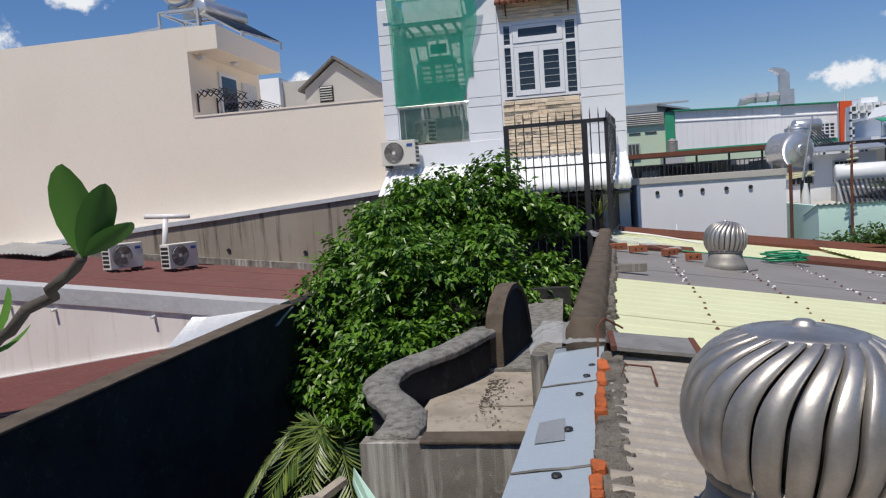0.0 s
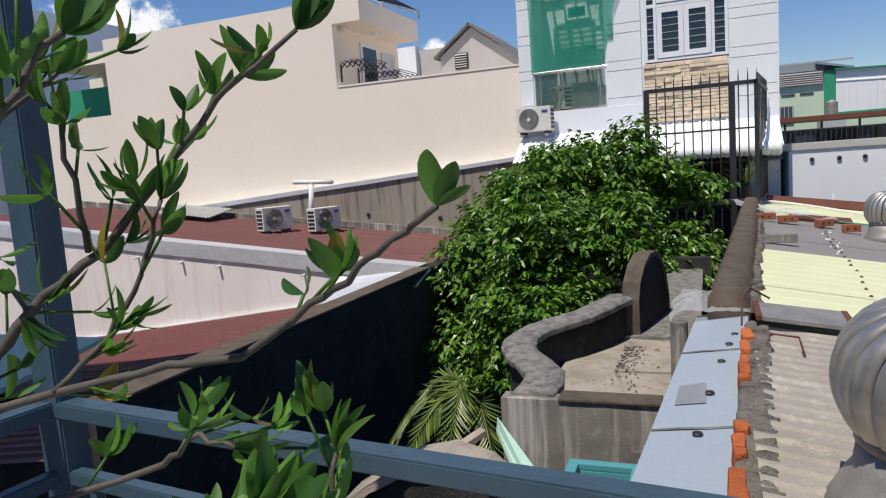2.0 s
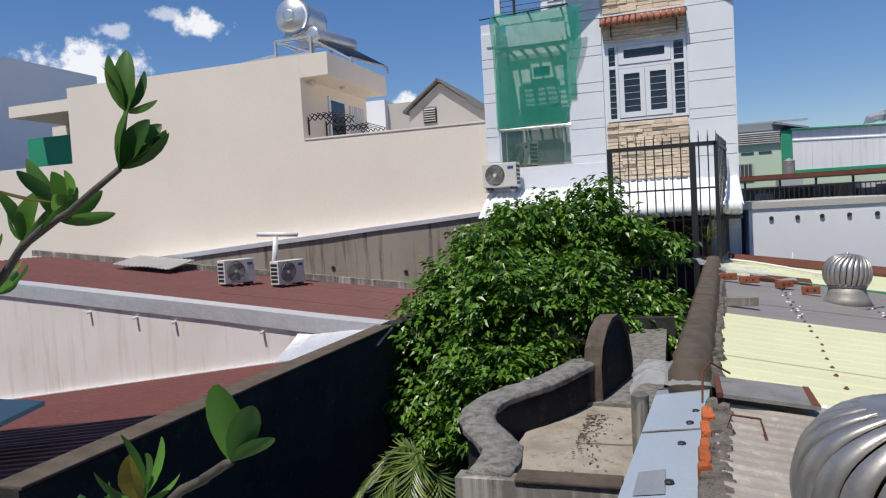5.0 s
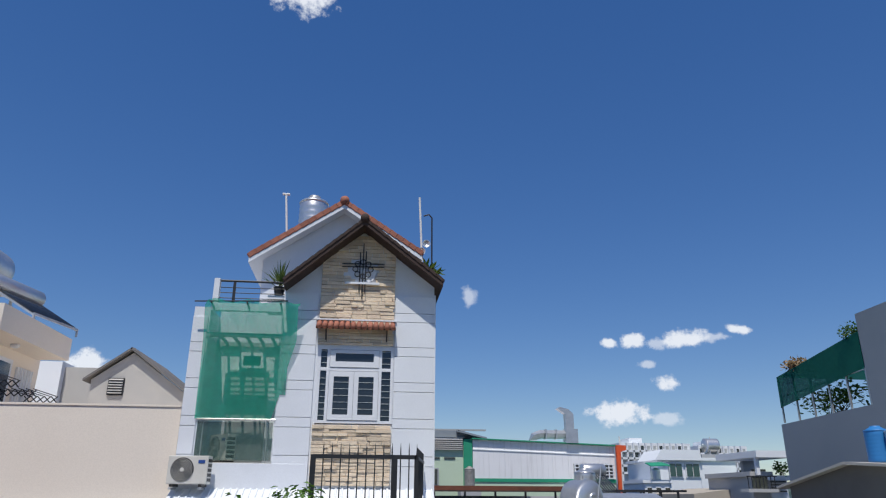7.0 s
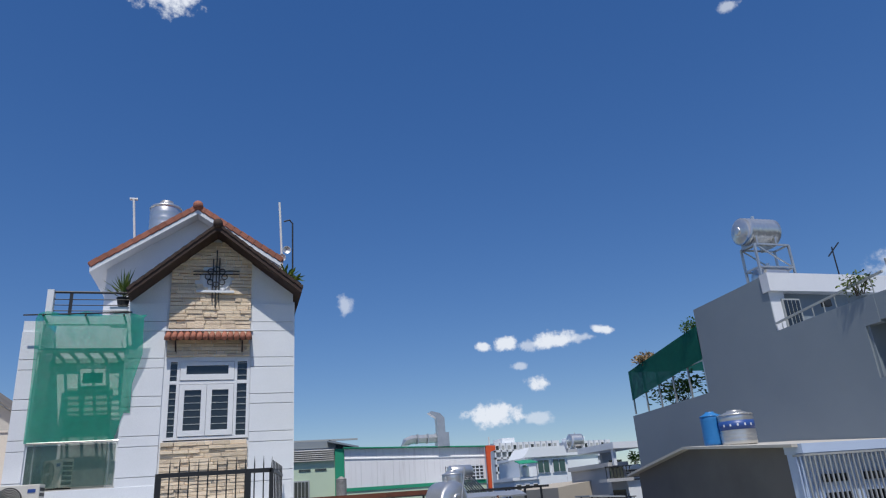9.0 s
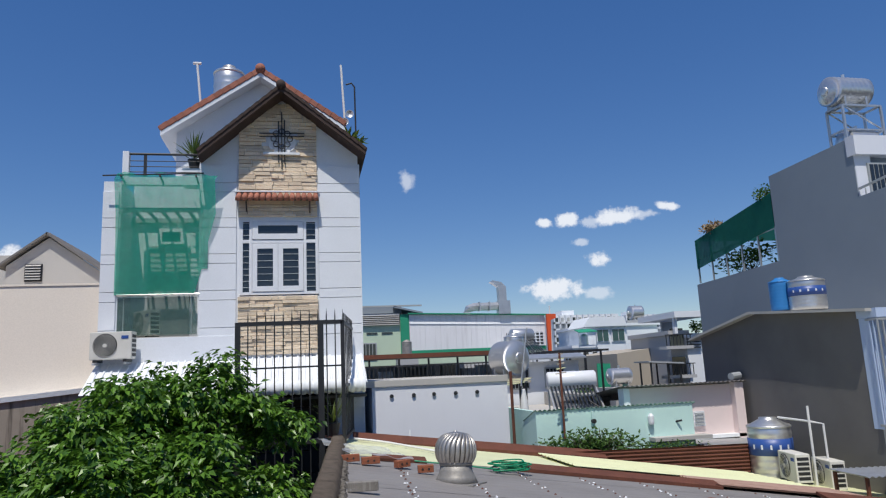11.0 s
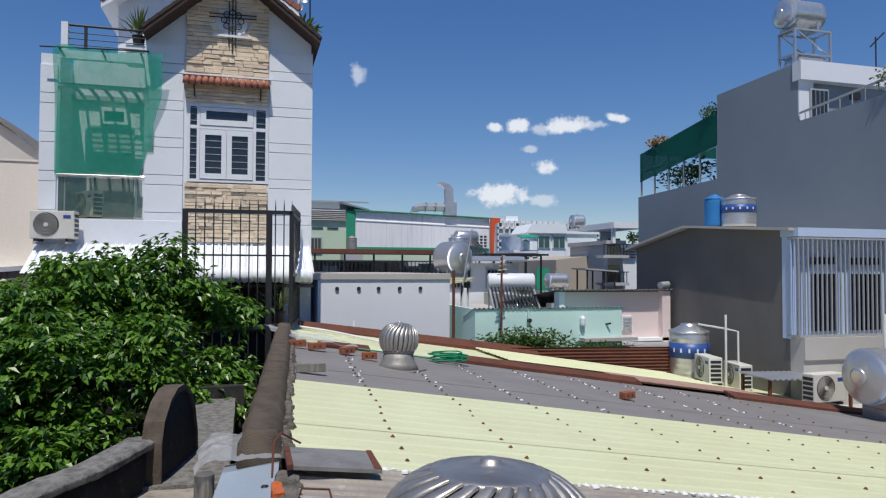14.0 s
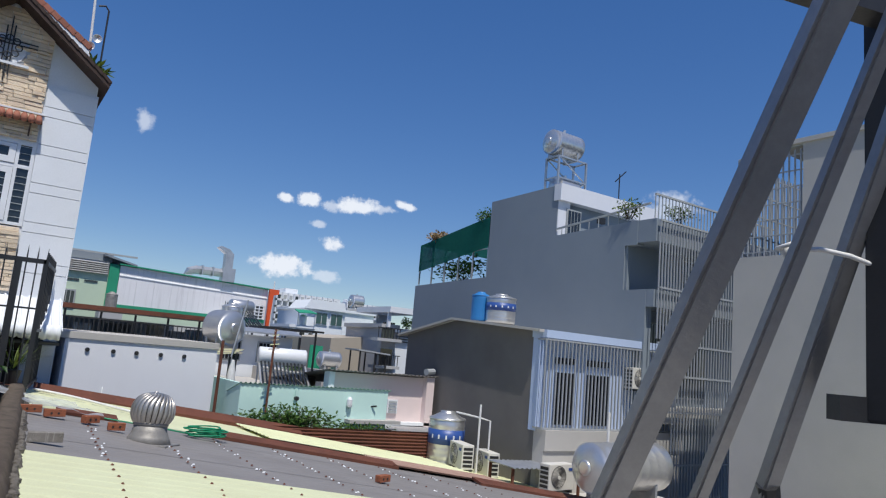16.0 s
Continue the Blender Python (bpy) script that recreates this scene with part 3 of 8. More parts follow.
def solar_heater(loc, width, axis_deg, label):
    """Solar water heater: tank on a sloping bed of glass tubes, built along x and turned."""
    t = thing("solar_heater", (0, 0, 0), label, "solar heater")
    w = width / 2
    part("tank", lathe(bmesh.new(), [(0.08, -w - 0.04), (0.2, -w - 0.03), (0.23, -w), (0.23, w), (0.2, w + 0.03), (0.08, w + 0.04)], (0, 0.45, 1.0), 24, "x"), STEEL if "steel" in label else UPVC, t, "", True)
    n = int(width / 0.1)
    for k in range(n):
        x = -w + 0.05 + k * 0.1
        part("glass_tube", tube(bmesh.new(), [(x, 0.4, 0.9), (x, -0.75, 0.22)], 0.026, 8), DARKGLASS, t, "", True)
    for s in (-1, 1):
        part("side_rail", bar(bmesh.new(), (s * w, 0.42, 0.85), (s * w, -0.8, 0.15), 0.04), GALV, t)
        part("rear_leg", bar(bmesh.new(), (s * w, 0.45, 0), (s * w, 0.45, 0.85), 0.04), GALV, t)
        part("front_leg", bar(bmesh.new(), (s * w, -0.8, 0), (s * w, -0.8, 0.2), 0.04), GALV, t)
    part("cross_rail", bar(bmesh.new(), (-w, -0.8, 0.18), (w, -0.8, 0.18), 0.05), GALV, t)
    part("cross_rail", bar(bmesh.new(), (-w, 0.0, 0.6), (w, 0.0, 0.6), 0.04), GALV, t)
    t.matrix_world = pose(*loc, 0, 0, axis_deg)
    return t


def aircon(name_label, m, group="outdoor units"):
    """Outdoor unit, built with its grille towards -y, then put at the pose m."""
    t = thing("air_conditioner", (0, 0, 0), name_label, "air conditioner", group)
    part("case", B(-0.39, 0.39, -0.14, 0.14, 0.05, 0.58, 0.015), ACWHITE, t)
    part("fan_well", lathe(bmesh.new(), [(0.215, -0.145), (0.225, -0.15), (0.225, -0.142), (0.2, -0.13), (0.02, -0.128)], (-0.1, 0, 0.32), 28, "y"), BLACK, t)
    g = bmesh.new()
    coil = []
    for k in range(140):
        rr, a = 0.03 + 0.19 * k / 139, k * 2 * math.pi / 20
        coil.append((-0.1 + rr * math.cos(a), -0.152, 0.32 + rr * math.sin(a)))
    tube(g, coil, 0.004, 4)
    part("fan_guard", g, ACWHITE, t)
    part("hub", lathe(bmesh.new(), [(0.04, -0.15), (0.04, -0.16), (0.01, -0.162)], (-0.1, 0, 0.32), 14, "y"), ACWHITE, t)
    for s in (-0.28, 0.28):
        part("foot", B(s - 0.03, s + 0.03, -0.17, 0.17, 0.0, 0.05), BLACK, t)
    for k in range(5):
        for s in (-1, 1):
            part("side_louvre", B(0.388 * s - 0.006, 0.388 * s + 0.006, -0.11, 0.11, 0.1 + 0.09 * k, 0.16 + 0.09 * k), BLACK, t)
    part("badge", B(0.2, 0.33, -0.148, -0.14, 0.44, 0.5), BLUEBAND, t)
    t.matrix_world = m
    return t


aircon("off-white outdoor unit beside a pipe on the maroon roof", pose(-9.45, 13.3, up_roof_z(-9.45) + 0.03, 0, 0, 68))
aircon("off-white outdoor unit under a white pipe on the maroon roof", pose(-8.5, 13.9, up_roof_z(-8.5) + 0.03, 0, 0, 72))
vp = thing("vent_pipe", (-9.15, 14.3, up_roof_z(-9.15)), "white plastic vent pipe with a tee top on the maroon roof", "vent pipe")
part("riser", tube(bmesh.new(), [(-9.15, 14.3, up_roof_z(-9.15)), (-9.0, 14.3, 7.85)], 0.06, 12), PVC, vp, "", True)
part("tee", tube(bmesh.new(), [(-9.5, 14.3, 7.93), (-8.45, 14.35, 7.88)], 0.055, 12), PVC, vp, "", True)
ls = ribbed(bmesh.new(), -13.6, -11.9, 14.0, 15.0, lambda u, v, h: (u, v, up_roof_z(u) + 0.12 + h + (v - 14) * 0.15), 0.12, 0.03, wave=True)
solo("loose_sheet", rough_up(ls, 0.02, 1.5), GALV, "curled galvanised sheet lying on the maroon roof", "metal sheet")

tw = thing("tank_stand", (-9.6, 17.6, 12.32), "galvanised steel stand for a roof tank", "tank stand")
steel_frame(tw, -10.35, -9.25, 17.1, 18.3, 12.32, 13.2)
lying_tank((-9.8, 17.7, 13.82), 0.5, 1.15, "y", "polished stainless steel water tank on a steel roof stand", "steel roof tanks")
solar_heater((-8.6, 17.9, 12.25), 1.7, 78, "stainless steel solar water heater with glass tubes on the cream roof")
solo("skylight_roof", slab(bmesh.new(), [(-13.8, 18.5, 13.0), (-11.2, 18.5, 13.25), (-11.2, 20.5, 13.25), (-13.8, 20.5, 13.0)], 0.1), GALV, "flat glazed canopy frame on the cream roof", "canopy", "structure")
solo("canopy_support", box(B(-13.6, -13.5, 18.7, 18.8, 12.3, 13.0), -11.4, -11.3, 18.7, 18.8, 12.3, 13.2), GALV, "steel posts under the roof canopy", "post", "structure")

# ---- grey gabled house and white house behind the cream wall ----
gh = thing("gabled_house", (-7.7, 24.5, 2), "grey cement gabled house with a dark tiled roof", "house")
part("gable_wall", prism(bmesh.new(), [(-9.1, 2), (-6.1, 2), (-6.1, 11.6), (-7.9, 12.9), (-9.1, 12.0)], "y", 24.0, 24.3), CONCRETE, gh)
for k in range(12):
    y0 = 23.8 + k * 0.35
    part("tile_course", slab(bmesh.new(), [(-7.95, y0, 13.05), (-5.9, y0, 11.55), (-5.9, y0 + 0.4, 11.6), (-7.95, y0 + 0.4, 13.1)], 0.07), DARKHOUSE, gh)
part("roof_slope", slab(bmesh.new(), [(-9.3, 23.8, 12.0), (-7.92, 23.8, 13.05), (-7.92, 28, 13.05), (-9.3, 28, 12.0)], 0.08), DARKHOUSE, gh)
vn = part("vent", B(-8.55, -8.05, 23.95, 24.0, 11.5, 12.05), BLACK, gh)
for k in range(6):
    part("louvre", slab(bmesh.new(), [(-8.52, 23.9, 11.56 + k * 0.085), (-8.08, 23.9, 11.56 + k * 0.085), (-8.08, 23.96, 11.61 + k * 0.085), (-8.52, 23.96, 11.61 + k * 0.085)], 0.012), CONCRETE, vn)
wb = thing("white_block", (-10.8, 26.5, 2), "white painted stair tower behind the cream wall", "building")
part("wall", B(-11.8, -10.9, 26, 29, 2, 12.9), FARWHITE, wb)
part("side_wall", B(-10.9, -9.3, 26.3, 29, 2, 12.75), CONCRETE, wb)

# ---- white house with gable ----
WY = 15.3
wh = thing("white_house", (-1.4, 20, 2), "tall narrow white house with a gabled stone front", "house")
PANELS = [(7.52 + 0.765 * k, 7.52 + 0.765 * k + 0.188) for k in range(8)] + [(7.52 + 0.765 * k + 0.2, 7.52 + 0.765 * k + 0.753) for k in range(8)]


def clad(x0, x1, zmin, zmax, out=0.03):
    for a, b in PANELS:
        a, b = max(a, zmin), min(b, zmax)
        if b - a > 0.05:
            part("cladding_panel", B(x0, x1, WY - out, WY, a, b, 0.006), WHITE, wh)


part("core", box(box(box(box(box(bmesh.new(), -4.0, -3.66, WY + 0.005, 17.4, 2, 12.32), -2.12, 1.2, WY + 0.3, 17.3, 2, 12.7), -4.0, 1.2, 17.4, 28, 2, 12.6), -3.66, -2.12, WY + 1.1, 17.4, 2, 12.3), -3.66, -2.12, WY + 0.005, WY + 1.1, 8.2, 9.05), WHITE, wh)
part("front_wall", box(box(box(bmesh.new(), -2.12, -1.3, WY + 0.004, WY + 0.3, 8.2, 12.6), 0.32, 1.2, WY + 0.004, WY + 0.3, 2, 12.6), -1.3, 0.32, WY + 0.004, WY + 0.3, 8.2, 9.88), WHITE, wh)
part("gable", prism(bmesh.new(), [(-2.12, 12.6), (1.2, 12.6), (1.2, 12.98), (-0.43, 14.2), (-2.12, 12.75)], "y", WY + 0.004, WY + 0.3), WHITE, wh)
part("lintel", B(-1.3, 0.32, WY + 0.004, WY + 0.3, 11.52, 12.6), WHITE, wh)
part("terrace_edge", B(-3.66, -2.12, WY + 0.005, WY + 0.14, 12.26, 12.42), WHITE, wh)
clad(-4.0, -3.69, 9.1, 12.1)
clad(-2.1, -1.37, 8.3, 12.7)
clad(0.33, 1.2, 7.4, 12.7)
part("base_band", B(-4.0, -1.37, WY - 0.045, WY, 8.45, 9.08, 0.006), WHITE, wh)
part("side_wall_edge", B(1.2, 1.23, WY - 0.03, 28, 2, 12.75), WHITE, wh)
part("rear_room", prism(bmesh.new(), [(-3.0, 12.3), (0.95, 12.3), (0.95, 14.3), (-1.0, 15.6), (-3.0, 14.2)], "y", 17.5, 24), WHITE, wh, "white upper room with a grey gable")


def roof_pitch(parent, a, b, y0, y1, thick, tiles, mat, edge, lip=0.08):
    """One slope of a tiled roof from the ridge a to the eave b (pairs x, z), with its verge tiles along the front."""
    a, b = Vector((a[0], 0, a[1])), Vector((b[0], 0, b[1]))
    part("roof_slope", slab(bmesh.new(), [(a.x, y0, a.z), (b.x, y0, b.z), (b.x, y1, b.z), (a.x, y1, a.z)], thick), edge, parent)
    d = (b - a)
    for k in range(tiles):
        p, q = a + d * (k / tiles), a + d * ((k + 1.12) / tiles)
        lift = Vector((0, 0, 0.03))
        bm = bar(bmesh.new(), p + lift + Vector((0, y0 + 0.1, 0.012)), q + lift + Vector((0, y0 + 0.1, -0.01)), 0.24, lip, (0, 0, 1), 0.014)
        part("verge_tile", bm, mat, parent)
    for k in range(7):
        p, q = a + d * (k / 7), a + d * ((k + 1.1) / 7)
        part("tile_course", slab(bmesh.new(), [(p.x, y0 + 0.22, p.z + 0.06), (q.x, y0 + 0.22, q.z + 0.03), (q.x, y1, q.z + 0.03), (p.x, y1, p.z + 0.06)], 0.03), mat, parent)


front_roof = part("front_roof", B(-0.5, -0.36, WY - 0.5, WY + 0.8, 14.18, 14.26), DARKTILE, wh)
roof_pitch(front_roof, (-0.43, 14.3), (-2.1, 12.83), WY - 0.52, 17.5, 0.1, 11, DARKTILE, DARKTILE)
roof_pitch(front_roof, (-0.43, 14.3), (1.34, 12.93), WY - 0.52, 17.5, 0.1, 11, DARKTILE, DARKTILE)
part("ridge_cap", lathe(bmesh.new(), [(0.04, -0.1), (0.1, -0.06), (0.11, 0.4), (0.08, 0.5)], (-0.43, WY - 0.5, 14.35), 16, "y"), DARKTILE, front_roof, "", True)
rear_roof = part("rear_roof", B(-1.07, -0.93, 17.12, 24.4, 15.58, 15.66), TILE, wh)
roof_pitch(rear_roof, (-1.0, 15.7), (-3.3, 14.12), 17.1, 24.5, 0.16, 13, TILE, WHITE, 0.14)
roof_pitch(rear_roof, (-1.0, 15.7), (1.05, 14.36), 17.1, 24.5, 0.16, 12, TILE, WHITE, 0.14)
part("ridge_cap", lathe(bmesh.new(), [(0.05, -0.1), (0.12, -0.04), (0.13, 0.4), (0.1, 0.5)], (-1.0, 17.1, 15.76), 16, "y"), TILE, rear_roof, "", True)

# window with transom and side lights
win = part("window", B(-1.3, -1.24, WY - 0.02, WY + 0.12, 9.9, 11.52), UPVC, wh)
part("jamb", B(0.26, 0.32, WY - 0.02, WY + 0.12, 9.9, 11.52), UPVC, win)
for a, b in ((-1.11, -1.05), (0.01, 0.07)):
    part("mullion", B(a, b, WY - 0.02, WY + 0.1, 9.9, 11.52, 0.008), UPVC, win)
for z0, z1, n in ((9.9, 9.96, 0), (11.46, 11.52, 0), (11.0, 11.07, 0)):
    part("frame_rail", B(-1.24, 0.26, WY - 0.015, WY + 0.1, z0, z1, 0.006), UPVC, win)
for a, b in ((-1.045, -0.523), (-0.517, 0.005)):
    lf = part("sash", box(box(box(box(bmesh.new(), a, a + 0.1, WY - 0.03, WY + 0.05, 9.97, 10.99), b - 0.1, b, WY - 0.03, WY + 0.05, 9.97, 10.99), a + 0.1, b - 0.1, WY - 0.03, WY + 0.05, 9.97, 10.08), a + 0.1, b - 0.1, WY - 0.03, WY + 0.05, 10.88, 10.99), UPVC, win)
    part("pane", B(a + 0.1, b - 0.1, WY + 0.0, WY + 0.02, 10.08, 10.88), DARKGLASS, lf)
    for k in range(5):
        part("security_bar", tube(bmesh.new(), [(a + 0.1, WY - 0.006, 10.2 + 0.14 * k), (b - 0.1, WY - 0.006, 10.2 + 0.14 * k)], 0.007, 6), SHUTTER, lf)
tr = part("transom", box(box(box(box(bmesh.new(), -1.045, -0.93, WY - 0.03, WY + 0.05, 11.08, 11.45), -0.11, 0.005, WY - 0.03, WY + 0.05, 11.08, 11.45), -0.93, -0.11, WY - 0.03, WY + 0.05, 11.08, 11.2), -0.93, -0.11, WY - 0.03, WY + 0.05, 11.38, 11.45), UPVC, win)
part("pane", B(-0.93, -0.11, WY, WY + 0.02, 11.2, 11.38), DARKGLASS, tr)
for a, b in ((-1.24, -1.11), (0.07, 0.26)):
    for z0, z1 in ((9.96, 11.0), (11.07, 11.46)):
        sp = part("side_pane", B(a, b, WY + 0.02, WY + 0.03, z0, z1), DARKGLASS, win)
        for k in range(int((z1 - z0) / 0.13)):
            part("security_bar", tube(bmesh.new(), [(a, WY + 0.005, z0 + 0.1 + 0.13 * k), (b, WY + 0.005, z0 + 0.1 + 0.13 * k)], 0.007, 6), SHUTTER, sp)
part("room_behind", B(-1.24, 0.26, WY + 0.12, WY + 0.3, 9.9, 11.5), SHADOWROOM, win)

aw = part("tile_awning", slab(bmesh.new(), [(-1.38, WY - 0.26, 11.9), (0.34, WY - 0.26, 11.9), (0.34, WY, 12.04), (-1.38, WY, 12.04)], 0.04), DARKTILE, wh)
for k in range(14):
    x = -1.38 + 0.062 + k * 0.1225
    part("roof_tile", tube(bmesh.new(), [(x, WY - 0.3, 11.9), (x, WY - 0.14, 11.98), (x, WY, 12.06)], 0.058, 10), TILE, aw, "", True)
part("awning_flashing", B(-1.4, 0.36, WY - 0.07, WY, 12.1, 12.13), WHITE, aw, "thin white strip above the tiles")
for x in (-1.16, 0.15):
    part("bracket", bar(bar(bmesh.new(), (x, WY, 11.62), (x, WY, 11.9), 0.035), (x, WY - 0.02, 11.64), (x, WY - 0.22, 11.86), 0.03), DARKTILE, aw)

# netted balcony
bal = part("balcony", box(bmesh.new(), -3.68, -2.1, WY - 0.03, WY + 1.1, 9.05, 9.1), CONCRETE, wh)
part("back_wall", B(-3.66, -2.12, WY + 1.05, WY + 1.09, 9.1, 12.7), WHITE, bal)
part("door_leaf", B(-3.3, -2.45, WY + 1.0, WY + 1.05, 9.1, 11.15, 0.01), SHUTTER, bal)
part("door_handle", B(-2.62, -2.5, WY + 0.95, WY + 1.0, 10.52, 10.56), DARKMETAL, bal)
sw = part("small_window", B(-3.12, -2.56, WY + 0.96, WY + 1.05, 11.17, 11.53, 0.01), UPVC, bal)
part("pane", B(-3.03, -2.65, WY + 0.95, WY + 0.962, 11.25, 11.45), DARKGLASS, sw)
part("glass_guard", B(-3.66, -2.14, WY + 0.02, WY + 0.035, 9.14, 9.9), GREENGLASS, bal, "green tinted glass balustrade").visible_shadow = False
part("handrail", tube(bmesh.new(), [(-3.68, WY, 9.95), (-2.1, WY, 9.95)], 0.025, 10), STEEL, bal)
for x in (-3.55, -2.25):
    part("guard_post", tube(bmesh.new(), [(x, WY + 0.05, 9.1), (x, WY + 0.05, 9.93)], 0.02, 8), STEEL, bal)
part("head_beam", B(-3.7, -2.08, WY - 0.02, WY + 0.06, 11.68, 11.76), SHUTTER, bal)
part("rear_beam", B(-3.66, -2.12, WY + 0.95, WY + 1.04, 11.66, 11.76), SHUTTER, bal)
for k in range(5):
    x = -3.42 + 0.27 * k
    part("roof_batten", bar(bmesh.new(), (x, WY + 0.06, 11.72), (x, WY + 1.0, 11.72), 0.05), SHUTTER, bal)
for x in (-3.6, -2.85, -2.15):
    part("net_arm", bar(bmesh.new(), (x, WY + 0.02, 12.3), (x, WY - 0.36, 12.36), 0.03), DARKMETAL, bal)
net = thing("shade_net", (-2.85, WY, 9.1), "translucent green shade net over the balcony", "shade net")
bm = bmesh.new()
N_ = 14
cols = []
for i in range(N_ + 1):
    x = -3.72 + (1.95) * i / N_
    wav = 0.03 * math.sin(i * 2.1)
    cols.append([bm.verts.new(p) for p in ((x + 0.05, WY - 0.32, 12.4 + 0.04 * math.sin(i * 1.3)), (x, WY - 0.34 + wav, 12.28), (x, WY - 0.14 + wav, 11.6), (min(x, -1.93), WY - 0.08 + wav * 0.5, 11.0 - (0.0 if i > N_ - 2 else 0.02)), (min(x, -1.93), WY - 0.06, 10.5 if i > N_ - 3 else 10.05), (min(x, -1.93) if i > N_ - 3 else x, WY - 0.05, 10.46 if i > N_ - 3 else 9.95))])
for a, b in zip(cols, cols[1:]):
    for k in range(5):
        bm.faces.new((a[k], a[k + 1], b[k + 1], b[k]))
part("net_sheet", bm, NET, net, "", True)
bm = tube(bmesh.new(), [(-3.95, WY - 0.3, 12.36), (-2.0, WY - 0.34, 12.42)], 0.015, 6)
part("net_pole", bm, DARKMETAL, net)
aircon("off-white outdoor unit hung on the white house front", pose(-3.63, WY - 0.3, 8.62, 0, 0, -6))
aircon("beige outdoor unit standing on the netted balcony", pose(-3.22, WY + 0.55, 9.1, 0, 0, -48) @ Matrix.Diagonal((0.85, 0.85, 1.0, 1.0)))
part("ac_bracket", box(B(-3.95, -3.9, WY - 0.5, WY - 0.03, 8.57, 8.61), -3.4, -3.35, WY - 0.5, WY - 0.03, 8.57, 8.61), GALV, wh)

# terrace rail, potted palms
ter = part("terrace_rail", B(-3.66, -3.54, WY + 0.0, WY + 0.15, 12.3, 12.98), WHITE, wh)
for z in (12.95, 12.8, 12.68, 12.56, 12.44):
    part("rail", tube(bmesh.new(), [(-3.54, WY + 0.1, z), (-2.06, WY + 0.1, z)], 0.026 if z > 12.9 else 0.01, 8), DARKMETAL, ter)
for x in (-3.25, -3.22, -2.1):
    part("post", bar(bmesh.new(), (x, WY + 0.1, 12.3), (x, WY + 0.1, 12.95), 0.03), DARKMETAL, ter)


def spiky_plant(loc, n, length, label, seed):
    rnd = random.Random(seed)
    t = thing("potted_plant", loc, label, "plant", "spiky pot plants")
    part("pot", lathe(bmesh.new(), [(0.09, 0), (0.13, 0.2), (0.14, 0.22), (0.12, 0.22), (0.1, 0.18)], loc, 16), DARKMETAL, t)
    bm = bmesh.new()
    for k in range(n):
        a, e = rnd.uniform(0, 6.28), rnd.uniform(0.15, 1.4)
        d = Vector((math.cos(a) * math.cos(e), math.sin(a) * math.cos(e), math.sin(e)))
        p = Vector(loc) + Vector((0, 0, 0.2 + rnd.uniform(0, 0.2)))
        leaf_shape(bm, p, d, d.cross(Vector((0.1, 0.2, 1))), length * rnd.uniform(0.6, 1.1), 0.03)
    part("foliage", bm, PALM, t)
    return t


spiky_plant((-2.28, WY + 0.25, 12.66), 70, 0.5, "spiky green plant in a dark pot on the terrace wall", 3)
part("plinth", B(-2.5, -2.1, WY + 0.12, WY + 0.5, 12.3, 12.66), WHITE, wh)
cr = thing("metal_emblem", (-0.45, WY - 0.06, 12.5), "dark wrought iron crossed emblem on the stone gable", "ornament")
for dx in (-0.07, 0.0, 0.06):
    part("upright_rod", tube(bmesh.new(), [(-0.43 + dx, WY - 0.08, 12.6 + abs(dx) * 2), (-0.43 + dx, WY - 0.08, 13.9 - abs(dx) * 3)], 0.012, 6), DARKMETAL, cr)
for dz in (-0.03, 0.04):
    part("cross_rod", tube(bmesh.new(), [(-0.9, WY - 0.09, 13.36 + dz), (0.05, WY - 0.09, 13.38 + dz)], 0.012, 6), DARKMETAL, cr)
for k in range(8):
    a = k * 0.785
    ring = [(-0.43 + 0.17 * math.cos(a) + 0.06 * math.cos(t_), WY - 0.1, 13.28 + 0.17 * math.sin(a) + 0.06 * math.sin(t_)) for t_ in (j * 0.7 for j in range(10))]
    part("scroll", tube(bmesh.new(), ring, 0.012, 5), DARKMETAL, cr)
part("niche", lathe(bmesh.new(), [(0.3, -0.04), (0.3, -0.02), (0.28, -0.01)], (-0.43, WY, 13.25), 28, "y"), WHITE, wh, "round white plaster niche")
part("niche_shelf", B(-0.82, -0.05, WY - 0.1, WY, 12.93, 12.98), WHITE, wh)

# white corrugated awning over the ground floor yard
tin = thing("tin_awning", (-1, 14.8, 8), "white corrugated metal awning with a rolled gutter under the house front", "awning")
for k in range(4):
    u0 = -4.0 + k * 1.3
    part("awning_sheet", ribbed(bmesh.new(), u0, u0 + 1.31, 14.25, 15.28, lambda u, v, h: (u, v, 8.02 + (v - 14.25) * 0.56 + h), 0.13, 0.03), FARWHITE, tin)
prof = []
for k in range(40):
    prof += [(0.115, 0.115 * k), (0.14, 0.115 * k + 0.03), (0.14, 0.115 * k + 0.08)]
part("gutter_roll", lathe(bmesh.new(), prof, (-3.4, 14.2, 7.98), 14, "x"), FARWHITE, tin, "ribbed white roll along the awning edge", True)
# Dark sheet added under the awning, with the shade in its colour.
part("dark_soffit", B(-4.0, 1.2, 14.35, 15.2, 7.75, 7.8), SHADOWROOM, tin)
# Made-up dark front: the porch is open, its deep shade is painted here.
yd = thing("porch_shade_wall", (0, 15.2, 2), "dark slatted front standing in for the shaded open porch under the awning", "wall", "", "structure")
for k in range(14):
    part("shutter_slat", B(-4.0, 0.66, 15.1, 15.28, 2 + 0.43 * k, 2 + 0.43 * k + 0.415, 0.01), PORCH, yd)

